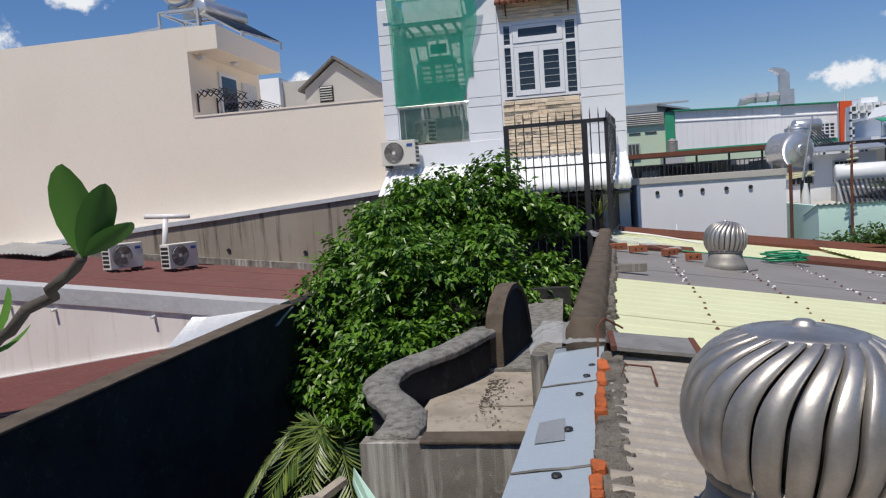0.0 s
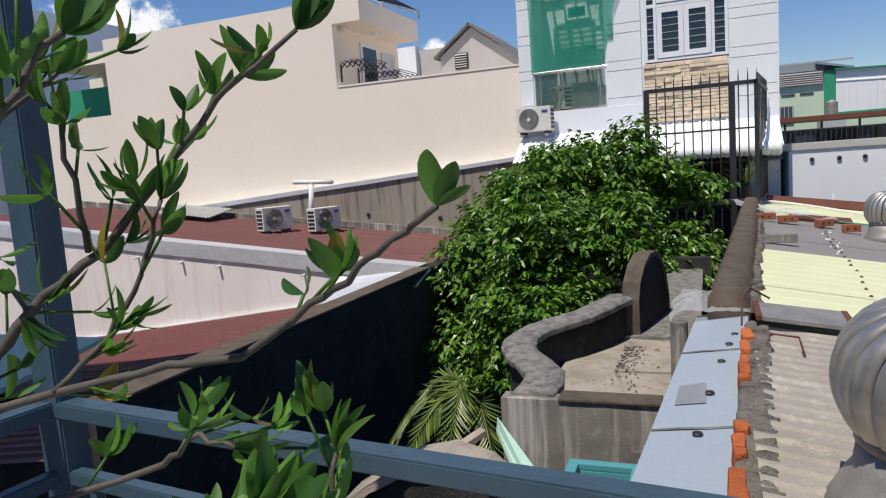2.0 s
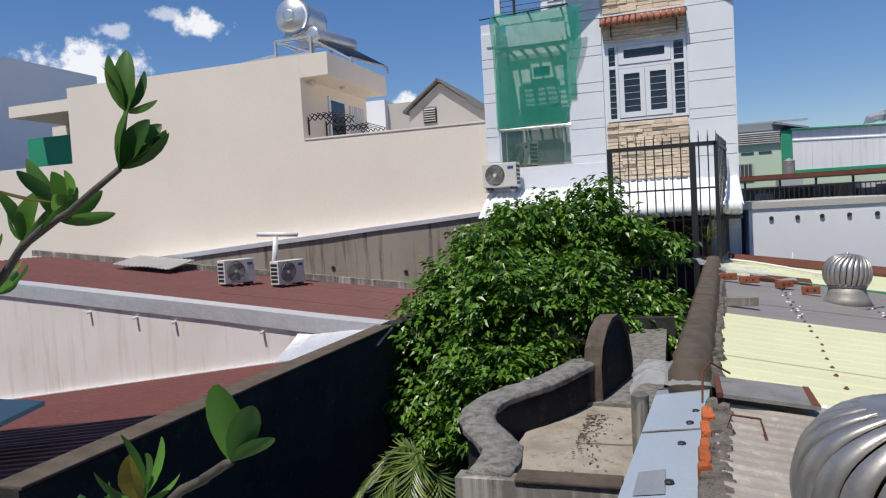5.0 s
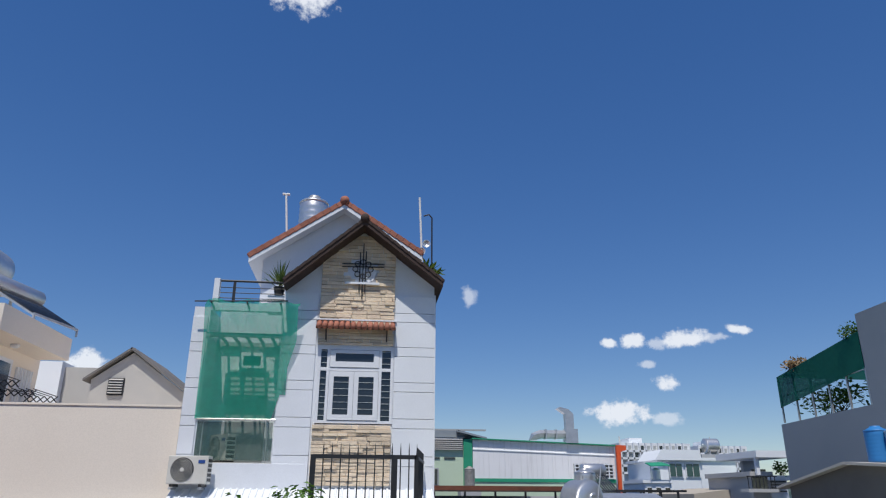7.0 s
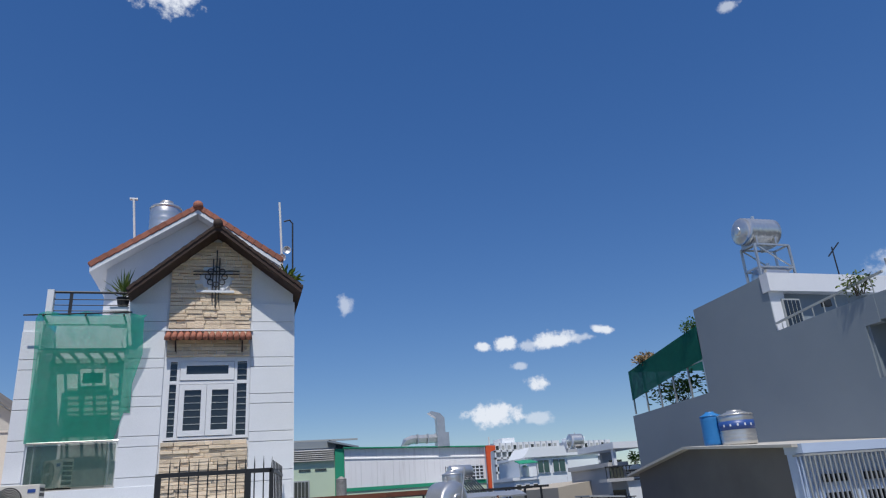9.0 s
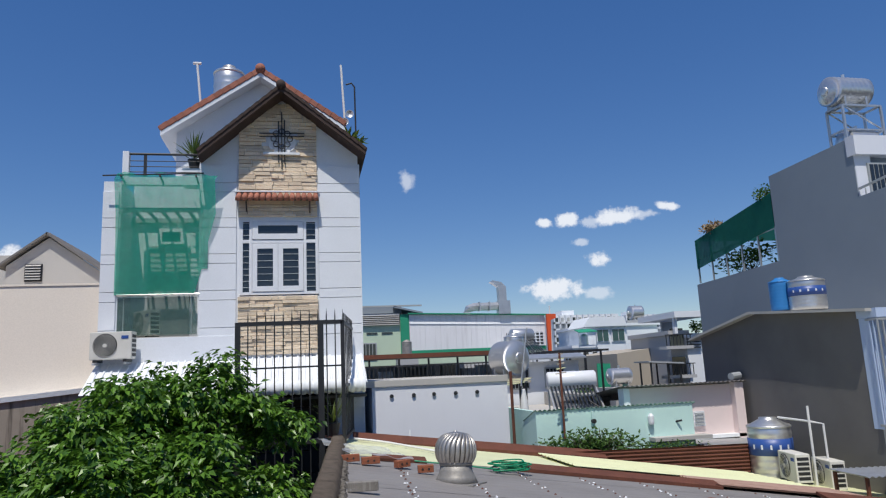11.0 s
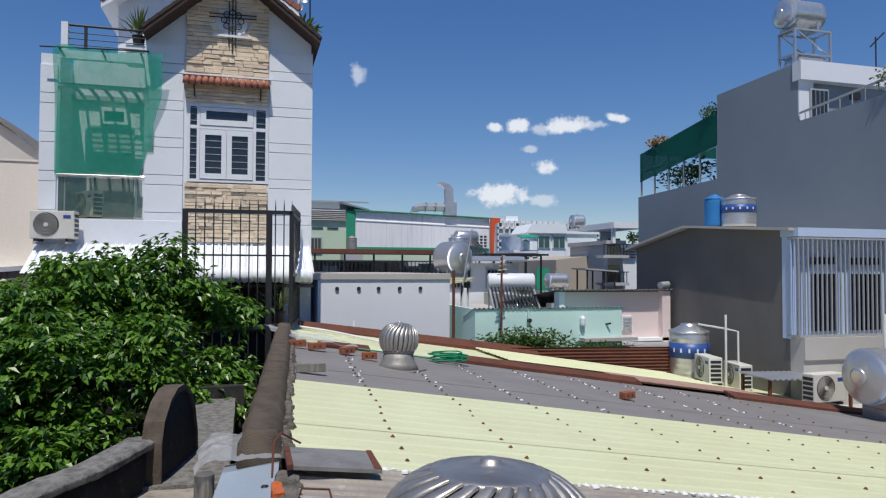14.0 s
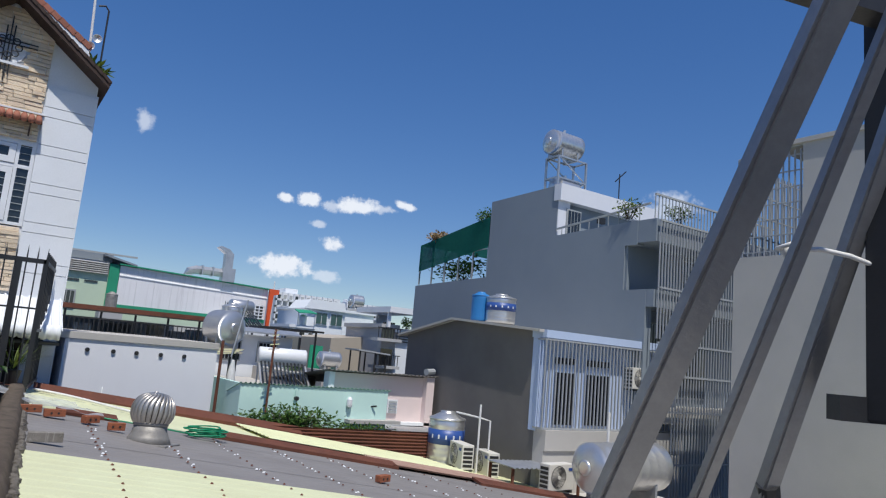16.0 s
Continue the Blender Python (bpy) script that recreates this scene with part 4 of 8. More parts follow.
# black fence with spikes
fence = thing("fence", (-0.2, 13, 2), "tall black steel fence with spiked bars", "fence")
FY = 13.0
for x, w in ((-1.12, 0.09), (0.3, 0.09), (0.68, 0.07)):
    part("post", bar(bmesh.new(), (x, FY, 4.5), (x, FY, 9.15), w), DARKMETAL, fence)
for z, w in ((9.12, 0.07), (7.08, 0.08), (5.98, 0.07), (8.35, 0.03)):
    part("rail", bar(bmesh.new(), (-1.12, FY, z), (0.68, FY, z), w), DARKMETAL, fence)
for k in range(11):
    x = -0.95 + k * 0.15
    bm = tube(bmesh.new(), [(x, FY, 5.98), (x, FY, 9.22)], 0.011, 6, None)
    tube(bm, [(x, FY, 9.22), (x, FY, 9.36)], 0.011, 6, 0.002)
    part("spiked_bar", bm, DARKMETAL, fence)
for z in (9.12, 8.0, 7.08):
    part("side_rail", bar(bmesh.new(), (0.68, FY, z), (0.98, 15.1, z), 0.05), DARKMETAL, fence)
for k in range(7):
    a = (k + 1) / 7
    bm = tube(bmesh.new(), [(0.68 + 0.3 * a, FY + 2.1 * a, 7.1), (0.68 + 0.3 * a, FY + 2.1 * a, 9.3)], 0.011, 6)
    part("spiked_bar", bm, DARKMETAL, fence)
part("corner_spike", tube(bmesh.new(), [(0.68, FY, 9.1), (0.69, FY, 9.34)], 0.012, 6, 0.003), DARKMETAL, fence)

# ---- our neighbour's tin-roofed house ----
def roof_z(x, y=0.0):
    return 7.1 - 0.15 * x


tinh = thing("tin_roofed_house", (5, 7, 2), "low house under a patched yellow and grey metal roof", "house")
part("side_wall", prism(bmesh.new(), [(-0.37, 0.4), (-0.12, 0.4), (0.66, 12.2), (0.4, 12.2)], "z", 2.0, 6.86), CEMENT, tinh)
part("body", B(0.35, 12.5, 1.0, 13.8, 2.0, 5.0), SHADOWROOM, tinh)


def left_edge(y):
    return 0.1 + 0.06 * (y - 2.0) if y < 4.05 else 0.12 + 0.066 * (y - 4.0)


def roof_band(y0, y1, x1, mat, label, lift=0.0, pitch=0.2, high=0.0035):
    k = 0
    x = None
    w = 1.0
    y = y0
    while y < y1 - 0.05:
        yb = min(y + w, y1)
        xa = left_edge(y) - 0.03
        part("roof_sheet", ribbed(bmesh.new(), y, yb + 0.02, xa, x1, lambda u, v, h, k=k: (v, u, roof_z(v) + h + lift + 0.003 * (k % 2)), pitch, high), mat, tinh, label)
        y, k = yb, k + 1


roof_band(1.25, 4.06, 12.8, OLDROOF, "worn beige-grey profiled roof sheet", 0.0, 0.11, 0.012)
roof_band(4.0, 7.05, 12.8, YELLOW, "pale yellow painted roof sheet", 0.012, 0.25)
roof_band(7.05, 11.2, 12.8, GREYROOF, "dusty grey painted roof sheet", 0.002, 0.25)
roof_band(11.2, 14.1, 12.8, YELLOW, "pale yellow painted roof sheet", 0.006, 0.25)
# white sealant along the sheet joint
bm = bmesh.new()
rs = random.Random(5)
for k in range(150):
    x = 0.6 + k * 0.055
    lathe(bm, [(rs.uniform(0.012, 0.03), 0), (rs.uniform(0.008, 0.022), 0.012), (0.004, 0.016)], (x, 4.0 + rs.uniform(-0.015, 0.02), roof_z(x) + 0.008), 6)
tagged(part("sealant_line", bm, FARWHITE, tinh, "ragged white sealant bead"), kind="stuff")
# roof screws with washers
screw = bmesh.new()
lathe(screw, [(0.02, 0), (0.022, 0.004), (0.012, 0.012), (0.01, 0.02), (0.003, 0.021)], (0, 0, 0), 8)
me_screw = bpy.data.meshes.new("screw")
screw.to_mesh(me_screw)
screw.free()
me_screw.materials.append(RUST)
n_screw = 0
for x0 in (0.94, 1.79, 2.67, 3.64, 4.58, 5.5, 6.45, 7.4):
    for k in range(30):
        y = 4.2 + k * 0.285 + rs.uniform(-0.04, 0.04)
        if y > 11:
            continue
        x = x0 + 0.07 * (y - 5.5) + rs.uniform(-0.025, 0.025)
        ob = new("roof_screw", me_screw)
        ob.parent = tinh
        ob.location = Vector((x, y + 0.2 * 0.25, roof_z(x) + 0.014)) - origin[tinh]
        ob.scale = (0.75, 0.75, 0.7)
        n_screw += 1
bm = bmesh.new()
for x0 in (0.94, 1.79, 2.67, 3.64, 4.58, 5.5, 6.45):
    for k in range(13):
        y = 7.3 + k * 0.25
        for j in range(rs.choice((0, 1, 1, 2))):
            x = x0 + 0.07 * (y - 5.5) + rs.uniform(-0.06, 0.06)
            yy = y + rs.uniform(-0.1, 0.1)
            r_ = rs.uniform(0.008, 0.022)
            lathe(bm, [(r_, 0), (r_ * 0.7, 0.01), (r_ * 0.2, 0.012)], (x, yy, roof_z(x) + 0.012), 7)
tagged(part("sealant", bm, FARWHITE, tinh, "white sealant dabs round the screws"), kind="stuff")

# rusty flashings and patched sheets at the far side
part("rust_flashing", slab(bmesh.new(), [(2.95, 10.85, roof_z(2.95) + 0.06), (6.4, 10.72, roof_z(6.4) + 0.06), (6.4, 10.98, roof_z(6.4) + 0.12), (2.95, 11.12, roof_z(2.95) + 0.12)], 0.05), RUST, tinh, "rust-brown folded flashing")
part("rust_ridge", slab(bmesh.new(), [(0.9, 14.0, 6.98), (6.0, 14.1, 6.3), (6.0, 14.35, 6.42), (0.9, 14.25, 7.1)], 0.12), RUST, tinh, "rust-brown ridge strip")
part("rust_strip", slab(bmesh.new(), [(0.95, 10.62, roof_z(0.95) + 0.05), (1.75, 10.8, roof_z(1.75) + 0.05), (1.75, 10.98, roof_z(1.75) + 0.09), (0.95, 10.8, roof_z(0.95) + 0.09)], 0.04), RUST, tinh)
part("rust_flashing", slab(bmesh.new(), [(8.0, 10.4, roof_z(8.0) + 0.05), (12.0, 10.2, roof_z(12.0) + 0.05), (12.0, 10.45, roof_z(12.0) + 0.11), (8.0, 10.7, roof_z(8.0) + 0.11)], 0.05), RUST, tinh, "rust-brown folded flashing")
part("old_sheet", ribbed(bmesh.new(), 10.75, 11.9, 6.3, 9.2, lambda u, v, h: (v, u, roof_z(v) + 0.05 + h), 0.1, 0.03, wave=True), RUST_PALE, tinh, "pinkish rusted corrugated sheet")
part("far_sheet", ribbed(bmesh.new(), 12.0, 14.0, 4.5, 9.0, lambda u, v, h: (v, u, roof_z(v) + 0.06 + h), 0.2, 0.02), YELLOW, tinh)
rw = solo("rusty_sheet_wall", ribbed(bmesh.new(), 0, 0.62, 5.2, 9.9, lambda u, v, h: (v, 14.2 + h + 0.04 * v * 0, 5.75 + u + 0.02 * (9 - v)), 0.075, 0.03, wave=True), RUST, "stack of rust-brown corrugated sheets standing beside the bush", "metal sheet")

# mortar coping of the party wall
cop = thing("wall_coping", (0.1, 7.5, 6.86), "brown weathered mortar coping along the party wall", "coping", "", "structure")
bm = bmesh.new()
prof = [(-0.13, 6.86), (0.12, 6.86), (0.115, 7.1), (0.07, 7.19), (-0.08, 7.2), (-0.125, 7.12)]
rings = []
for k in range(60):
    y = 4.25 + k * 8.2 / 59
    o = 0.066 * (y - 4.0) - 0.01
    rings.append([bm.verts.new((a + o, y, b)) for a, b in prof])
for a, b in zip(rings, rings[1:]):
    for k in range(6):
        bm.faces.new((a[k], a[(k + 1) % 6], b[(k + 1) % 6], b[k]))
bm.faces.new(rings[0]), bm.faces.new(rings[-1])
bmesh.ops.subdivide_edges(bm, edges=bm.edges[:], cuts=1, use_grid_fill=True)
rough_up(bm, 0.02, 9)
part("coping", bm, CAP, cop, "", True)
bm = bmesh.new()
for k in range(130):
    y = 4.15 + k * 0.06
    x = 0.1 + 0.066 * (y - 4.0) + 0.03
    lathe(bm, [(rs.uniform(0.02, 0.05), -0.02), (rs.uniform(0.015, 0.035), 0.02), (0.005, 0.03)], (x + rs.uniform(-0.02, 0.02), y, roof_z(x) + 0.02), 6)
tagged(part("mortar_crumbs", bm, MORTAR, cop, "ragged mortar edge against the sheets"), kind="stuff")

# blue-grey sheet flashing on the near wall
fs = thing("sheet_flashing", (-0.2, 2.7, 6.9), "blue-grey painted sheet metal capping on the wall", "flashing", "", "structure")


def fl_x(y):
    return -0.345 + 0.068 * (y - 2.0)


ys = [0.6, 1.4, 2.44, 3.51, 4.35]
for a, b in zip(ys, ys[1:]):
    q = [(fl_x(a), a, 6.99), (fl_x(a) + 0.3, a, 7.03), (fl_x(b) + 0.3, b + 0.012, 7.036), (fl_x(b), b + 0.012, 6.996)]
    part("sheet", slab(bmesh.new(), q, 0.012), FLASH, fs)
    part("drop_edge", slab(bmesh.new(), [(fl_x(a) - 0.006, a, 6.988), (fl_x(a), a, 6.99), (fl_x(b), b, 6.99), (fl_x(b) - 0.006, b, 6.988)], 0.09), FLASH, fs)
    part("lap_seam", tube(bmesh.new(), [(fl_x(b), b, 6.998), (fl_x(b) + 0.1, b - 0.005, 7.015), (fl_x(b) + 0.2, b - 0.012, 7.025), (fl_x(b) + 0.3, b - 0.01, 7.038)], 0.006, 6), BLACK, fs, "black sealant seam")
for y, o in ((1.75, 0.16), (2.37, 0.17), (2.83, 0.18), (3.3, 0.2), (3.62, 0.22), (3.83, 0.24)):
    part("sealant_blob", lathe(bmesh.new(), [(0.02, 0), (0.016, 0.006), (0.004, 0.009)], (fl_x(y) + o, y, 7.026), 9), BLACK, fs)
def fz(x, y):
    return 6.9935 + (x - fl_x(y)) * 0.13


q = [(fl_x(2.75) + 0.05, 2.72), (fl_x(2.75) + 0.17, 2.72), (fl_x(2.75) + 0.17, 2.98), (fl_x(2.75) + 0.06, 2.96)]
part("bare_patch", slab(bmesh.new(), [(a, b, fz(a, b) + 0.008) for a, b in q], 0.004), GALV, fs, "paler rubbed patch")
film = thing("plastic_film", (-0.1, 4.15, 7.0), "crumpled clear plastic film over the end of the sheet", "plastic film")
bm = bmesh.new()
bmesh.ops.create_grid(bm, x_segments=26, y_segments=18, size=0.5)
for v in bm.verts:
    x, y = v.co.x * 0.5 - 0.09, v.co.y * 0.5 + 4.45
    z = 7.06 + (0.17 - 0.9 * max(0, 4.35 - y)) * 0.25 - max(0, -0.27 - x) * 0.9
    n = noise.noise_vector(Vector((x * 9, y * 9, 0)))
    n2 = noise.noise_vector(Vector((x * 23, y * 23, 4)))
    v.co = Vector((x, y, z)) + n * 0.025 + n2 * 0.012
part("film", bm, PLASTICFILM, film)
part("pipe_end", tube(bmesh.new(), [(-0.29, 4.3, 6.43), (-0.29, 4.3, 6.98)], 0.055, 14), CEMENT, film)

# remnants of a brick course
br = thing("brick_course", (0.03, 2.7, 7.0), "broken course of orange bricks and crumbling mortar", "brick wall", "", "structure")
bm = bmesh.new()
rows = []
for k in range(240):
    y = 1.15 + k * 2.7 / 239
    x = -0.06 + 0.06 * (y - 1.7)
    rag = noise.noise(Vector((0, y * 14, 3))) * 0.025
    row = []
    for a, h in ((0.0, 6.9), (0.0, 7.06), (0.006, 7.094), (0.03, 7.1), (0.06, 7.096), (0.09, 7.1), (0.118 + rag, 7.092), (0.13 + rag * 1.5, 7.06), (0.135 + rag * 1.5, 6.95)):
        v = Vector((x + a, y, h))
        row.append(bm.verts.new(v + noise.noise_vector(v * 19) * 0.01 + noise.noise_vector(v * 47) * 0.009 + noise.noise_vector(v * 110) * 0.004))
    rows.append(row)
for a, b in zip(rows, rows[1:]):
    for k in range(8):
        bm.faces.new((a[k], a[k + 1], b[k + 1], b[k]))
part("mortar_bed", bm, MORTAR, br)
for y0, ln in ((1.35, 0.16), (1.58, 0.12), (1.72, 0.2), (2.0, 0.05), (2.06, 0.1), (2.2, 0.07), (2.78, 0.06), (2.86, 0.16), (3.04, 0.1), (3.2, 0.17), (3.42, 0.14)):
    x = -0.055 + 0.06 * (y0 - 1.7)
    b = B(x - 0.008, x + rs.uniform(0.03, 0.045), y0, y0 + ln, 7.0, 7.116 + rs.uniform(-0.006, 0.01), 0.008)
    part("brick", rough_up(b, 0.01, 24, 1), BRICK, br)
fp = thing("roof_flap", (0.4, 4.0, 7.05), "loose grey sheet metal flap on rusty hooks", "metal sheet")
part("sheet", slab(bmesh.new(), [(0.14, 3.72, 7.15), (0.6, 3.78, 7.08), (0.6, 4.12, 7.09), (0.13, 4.06, 7.16)], 0.02), ZINC, fp)
part("rust_edge", slab(bmesh.new(), [(0.12, 3.71, 7.155), (0.15, 3.72, 7.155), (0.15, 4.06, 7.165), (0.12, 4.05, 7.165)], 0.024), RUST, fp)
part("rust_edge", slab(bmesh.new(), [(0.56, 3.78, 7.09), (0.6, 3.78, 7.085), (0.6, 4.12, 7.095), (0.57, 4.11, 7.1)], 0.024), RUST, fp)
part("hook", tube(bmesh.new(), [(0.05, 3.72, 7.1), (0.06, 3.82, 7.24), (0.1, 3.9, 7.27), (0.2, 3.95, 7.2)], 0.006, 6), RUST, fp)
part("hook", tube(bmesh.new(), [(0.12, 3.3, 7.05), (0.16, 3.32, 7.16), (0.28, 3.34, 7.14), (0.3, 3.3, 7.06)], 0.006, 6), RUST, fp)


def turbine(m, label):
    """Roof turbine ventilator: twisted blades between a top cap and a throat; built at the origin."""
    t = thing("turbine_vent", (0, 0, 0), label, "roof ventilator", "turbine ventilators")
    n, R, H, z0 = 24, 0.285, 0.35, 0.21
    # Black core added inside: the dark between the blades put into its colour.
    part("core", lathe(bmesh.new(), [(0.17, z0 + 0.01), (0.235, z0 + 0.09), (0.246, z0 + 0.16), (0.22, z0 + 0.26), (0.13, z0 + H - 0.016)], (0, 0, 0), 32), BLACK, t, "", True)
    blade = bmesh.new()
    rows = []
    S = 18
    for i in range(S + 1):
        f = i / S
        ph = -0.72 + 1.9 * f
        rr = R * math.cos(ph) ** 0.72
        z = z0 + H * (math.sin(ph) + math.sin(0.72)) / (math.sin(1.18) + math.sin(0.72))
        tw = 0.12 * f + 0.42 * max(0.0, (f - 0.45) / 0.55) ** 2.0
        w = 2 * math.pi / n
        row = []
        for da, dr in ((0.0, -0.022), (0.02, -0.002), (0.07, 0.003), (0.5, 0.001), (0.8, -0.004), (0.87, -0.014)):
            a = tw + da * w
            row.append(blade.verts.new(((rr + dr) * math.cos(a), (rr + dr) * math.sin(a), z)))
        rows.append(row)
    for a, b in zip(rows, rows[1:]):
        for j in range(5):
            blade.faces.new((a[j], a[j + 1], b[j + 1], b[j]))
    first = part("blade", blade, TURB, t, "", True)
    for k in range(1, n):
        ob = new("blade", first.data)
        ob.parent = t
        ob.rotation_euler = (0, 0, 2 * math.pi * k / n)
    zt = z0 + H
    part("top_cap", lathe(bmesh.new(), [(0.146, zt - 0.014), (0.148, zt - 0.006), (0.143, zt), (0.122, zt + 0.006), (0.119, zt + 0.003), (0.092, zt + 0.011), (0.089, zt + 0.008), (0.055, zt + 0.016), (0.027, zt + 0.018), (0.026, zt + 0.026), (0.018, zt + 0.031), (0.004, zt + 0.032)], (0, 0, 0), 48), TURB, t, "", True)
    part("lower_ring", lathe(bmesh.new(), [(0.2, z0 - 0.035), (0.224, z0 - 0.03), (0.229, z0 + 0.006), (0.2, z0 + 0.012)], (0, 0, 0), 40), ZINC, t, "dark seamed ring", True)
    part("throat", lathe(bmesh.new(), [(0.3, -0.03), (0.26, 0.05), (0.225, 0.11), (0.215, z0 - 0.02)], (0, 0, 0), 40), ZINC, t, "dull zinc throat", True)
    bm = bmesh.new()
    box(bm, -0.34, 0.34, -0.34, 0.34, -0.06, -0.025, 0.01)
    part("base_flashing", rough_up(bm, 0.012, 6), ZINC, t, "sealed base sheet")
    t.matrix_world = m
    return t


turbine(pose(0.465, 1.838, 7.06, 0, 3, 20), "large dull aluminium turbine ventilator on the near roof")
turbine(pose(1.82, 9.1, 6.84, 0, 5, 60) @ Matrix.Diagonal((0.9, 0.9, 1.0, 1.0)), "dull aluminium turbine ventilator on the grey roof")


def loose_brick(loc, rz, mat, label, sx=0.2):
    x, y = loc
    t = thing("brick", (x, y, roof_z(x) + 0.03), label, "brick", "loose bricks")
    c, s = math.cos(rz), math.sin(rz)
    bm = B(-sx / 2, sx / 2, -0.05, 0.05, 0, 0.09, 0.006)
    rough_up(bm, 0.004, 30)
    bm.transform(Matrix.Translation((x, y, roof_z(x) + 0.03)) @ Matrix.Rotation(rz, 4, "Z"))
    part("body", bm, mat, t)
    if mat is LOOSEBRICK:
        for k in (-0.025, 0.025):
            h = lathe(bmesh.new(), [(0.014, -0.004), (0.014, 0.002), (0.004, 0.003)], (0, 0, 0), 8, "y")
            h.transform(Matrix.Translation((x, y, roof_z(x) + 0.03)) @ Matrix.Rotation(rz, 4, "Z") @ Matrix.Translation((k * 1.6, -0.05, 0.045)))
            part("core_hole", h, BLACK, t)
    return t


loose_brick((0.57, 7.56), -0.12, CEMENT, "grey cement block lying on the grey roof", 0.3)
loose_brick((0.6, 10.05), -0.05, LOOSEBRICK, "reddish hollow brick lying beside the coping", 0.24)
loose_brick((0.86, 9.98), 0.05, LOOSEBRICK, "reddish hollow brick lying on the grey roof", 0.24)
loose_brick((1.27, 9.92), 0.5, LOOSEBRICK, "reddish hollow brick lying askew on the grey roof", 0.2)
loose_brick((1.52, 9.55), -0.1, LOOSEBRICK, "reddish hollow brick beside the turbine", 0.2)
loose_brick((4.79, 8.48), 0.3, LOOSEBRICK, "reddish hollow brick alone on the grey roof", 0.2)
hs = thing("garden_hose", (2.9, 10.5, roof_z(2.9)), "coiled green garden hose on the roof", "hose")
pts = []
for k in range(150):
    a = k * 0.28
    r_ = 0.16 + 0.05 * math.sin(k * 0.37) + 0.02 * math.sin(k * 1.1)
    pts.append((2.9 + r_ * 1.5 * math.cos(a), 10.45 + r_ * math.sin(a), roof_z(2.9) + 0.05 + 0.0009 * k))
part("coil", tube(bmesh.new(), pts, 0.011, 6), GREENHOSE, hs, "", True)
part("tail", tube(bmesh.new(), [(2.65, 10.45, roof_z(2.65) + 0.05), (2.3, 10.7, roof_z(2.3) + 0.04), (1.6, 10.75, roof_z(1.6) + 0.04), (1.2, 10.9, roof_z(1.2) + 0.04)], 0.011, 6), GREENHOSE, hs, "", True)

sp_ = thing("plastic_sheet", (0.8, 10.9, 6.9), "crumpled blue-white plastic sheet at the end of the coping", "plastic sheet")
bm = bmesh.new()
bmesh.ops.create_grid(bm, x_segments=24, y_segments=18, size=0.5)
for v in bm.verts:
    x, y = 0.85 + v.co.x * 1.1 - v.co.y * 0.25, 11.3 + v.co.y * 1.5
    n = noise.noise_vector(Vector((x * 5, y * 5, 2)))
    v.co = Vector((x, y, roof_z(x) + 0.08 + 0.05 * n.z + 0.12 * max(0, 0.75 - x)))
part("sheet", bm, PLASTICFILM, sp_)
hz = thing("pipe", (1.6, 12.0, 6.9), "white flexible pipe lying along the yellow roof", "pipe")
part("hose", tube(bmesh.new(), [(0.85 + 0.17 * k, 13.6 - 0.12 * k + 0.25 * math.sin(k * 0.5), roof_z(0.85 + 0.17 * k) + 0.06) for k in range(12)], 0.022, 6), PVC, hz, "", True)
fi = thing("roof_finial", (2.03, 14.4, 6.75), "small white roof finial before the white wall", "finial")
part("cone", lathe(bmesh.new(), [(0.13, 0.0), (0.12, 0.04), (0.05, 0.09), (0.03, 0.16), (0.012, 0.3), (0.004, 0.34)], (2.03, 14.4, 6.72), 14), FARWHITE, fi, "", True)
spiky_plant((0.5, 13.35, 7.12), 26, 0.55, "spiky green plant in a pot behind the black fence", 8)
part("plant_shelf", B(0.3, 0.72, 13.1, 13.6, 7.06, 7.115), RUST, fence)

# ---- scrolled cement planter ----
pl = thing("planter", (-0.8, 5.3, 2), "weathered cement roof planter with a scrolled parapet", "planter")
part("front_wall", rough_up(B(-1.23, -0.35, 3.5, 3.62, 4.5, 6.71), 0.004, 6, 5), CEMENT, pl, "cement front with white lime runs")
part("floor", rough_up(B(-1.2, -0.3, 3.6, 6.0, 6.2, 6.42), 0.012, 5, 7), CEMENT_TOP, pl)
part("rear_floor", rough_up(B(-1.0, -0.2, 5.95, 9.8, 6.2, 6.45), 0.012, 5, 7), CURL, pl)
part("front_edge", B(-0.9, -0.35, 3.485, 3.64, 6.71, 6.728, 0.006), CAP, pl)
part("paving_slab", rough_up(B(-0.82, -0.25, 3.75, 4.9, 6.41, 6.45, 0.006), 0.006, 8, 3), CEMENT_TOP, pl, "pale cement slab")
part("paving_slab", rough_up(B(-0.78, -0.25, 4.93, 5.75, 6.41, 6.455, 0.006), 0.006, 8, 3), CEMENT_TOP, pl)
curve = [(-1.06, 3.56), (-1.05, 3.8), (-1.08, 4.0), (-1.19, 4.18), (-1.32, 4.38), (-1.41, 4.58), (-1.44, 4.8), (-1.4, 5.02), (-1.28, 5.24), (-1.13, 5.44), (-1.01, 5.66), (-0.91, 5.9), (-0.84, 6.1)]
zs = [6.745, 6.74, 6.735, 6.735, 6.735, 6.735, 6.74, 6.745, 6.755, 6.765, 6.785, 6.8, 6.8]
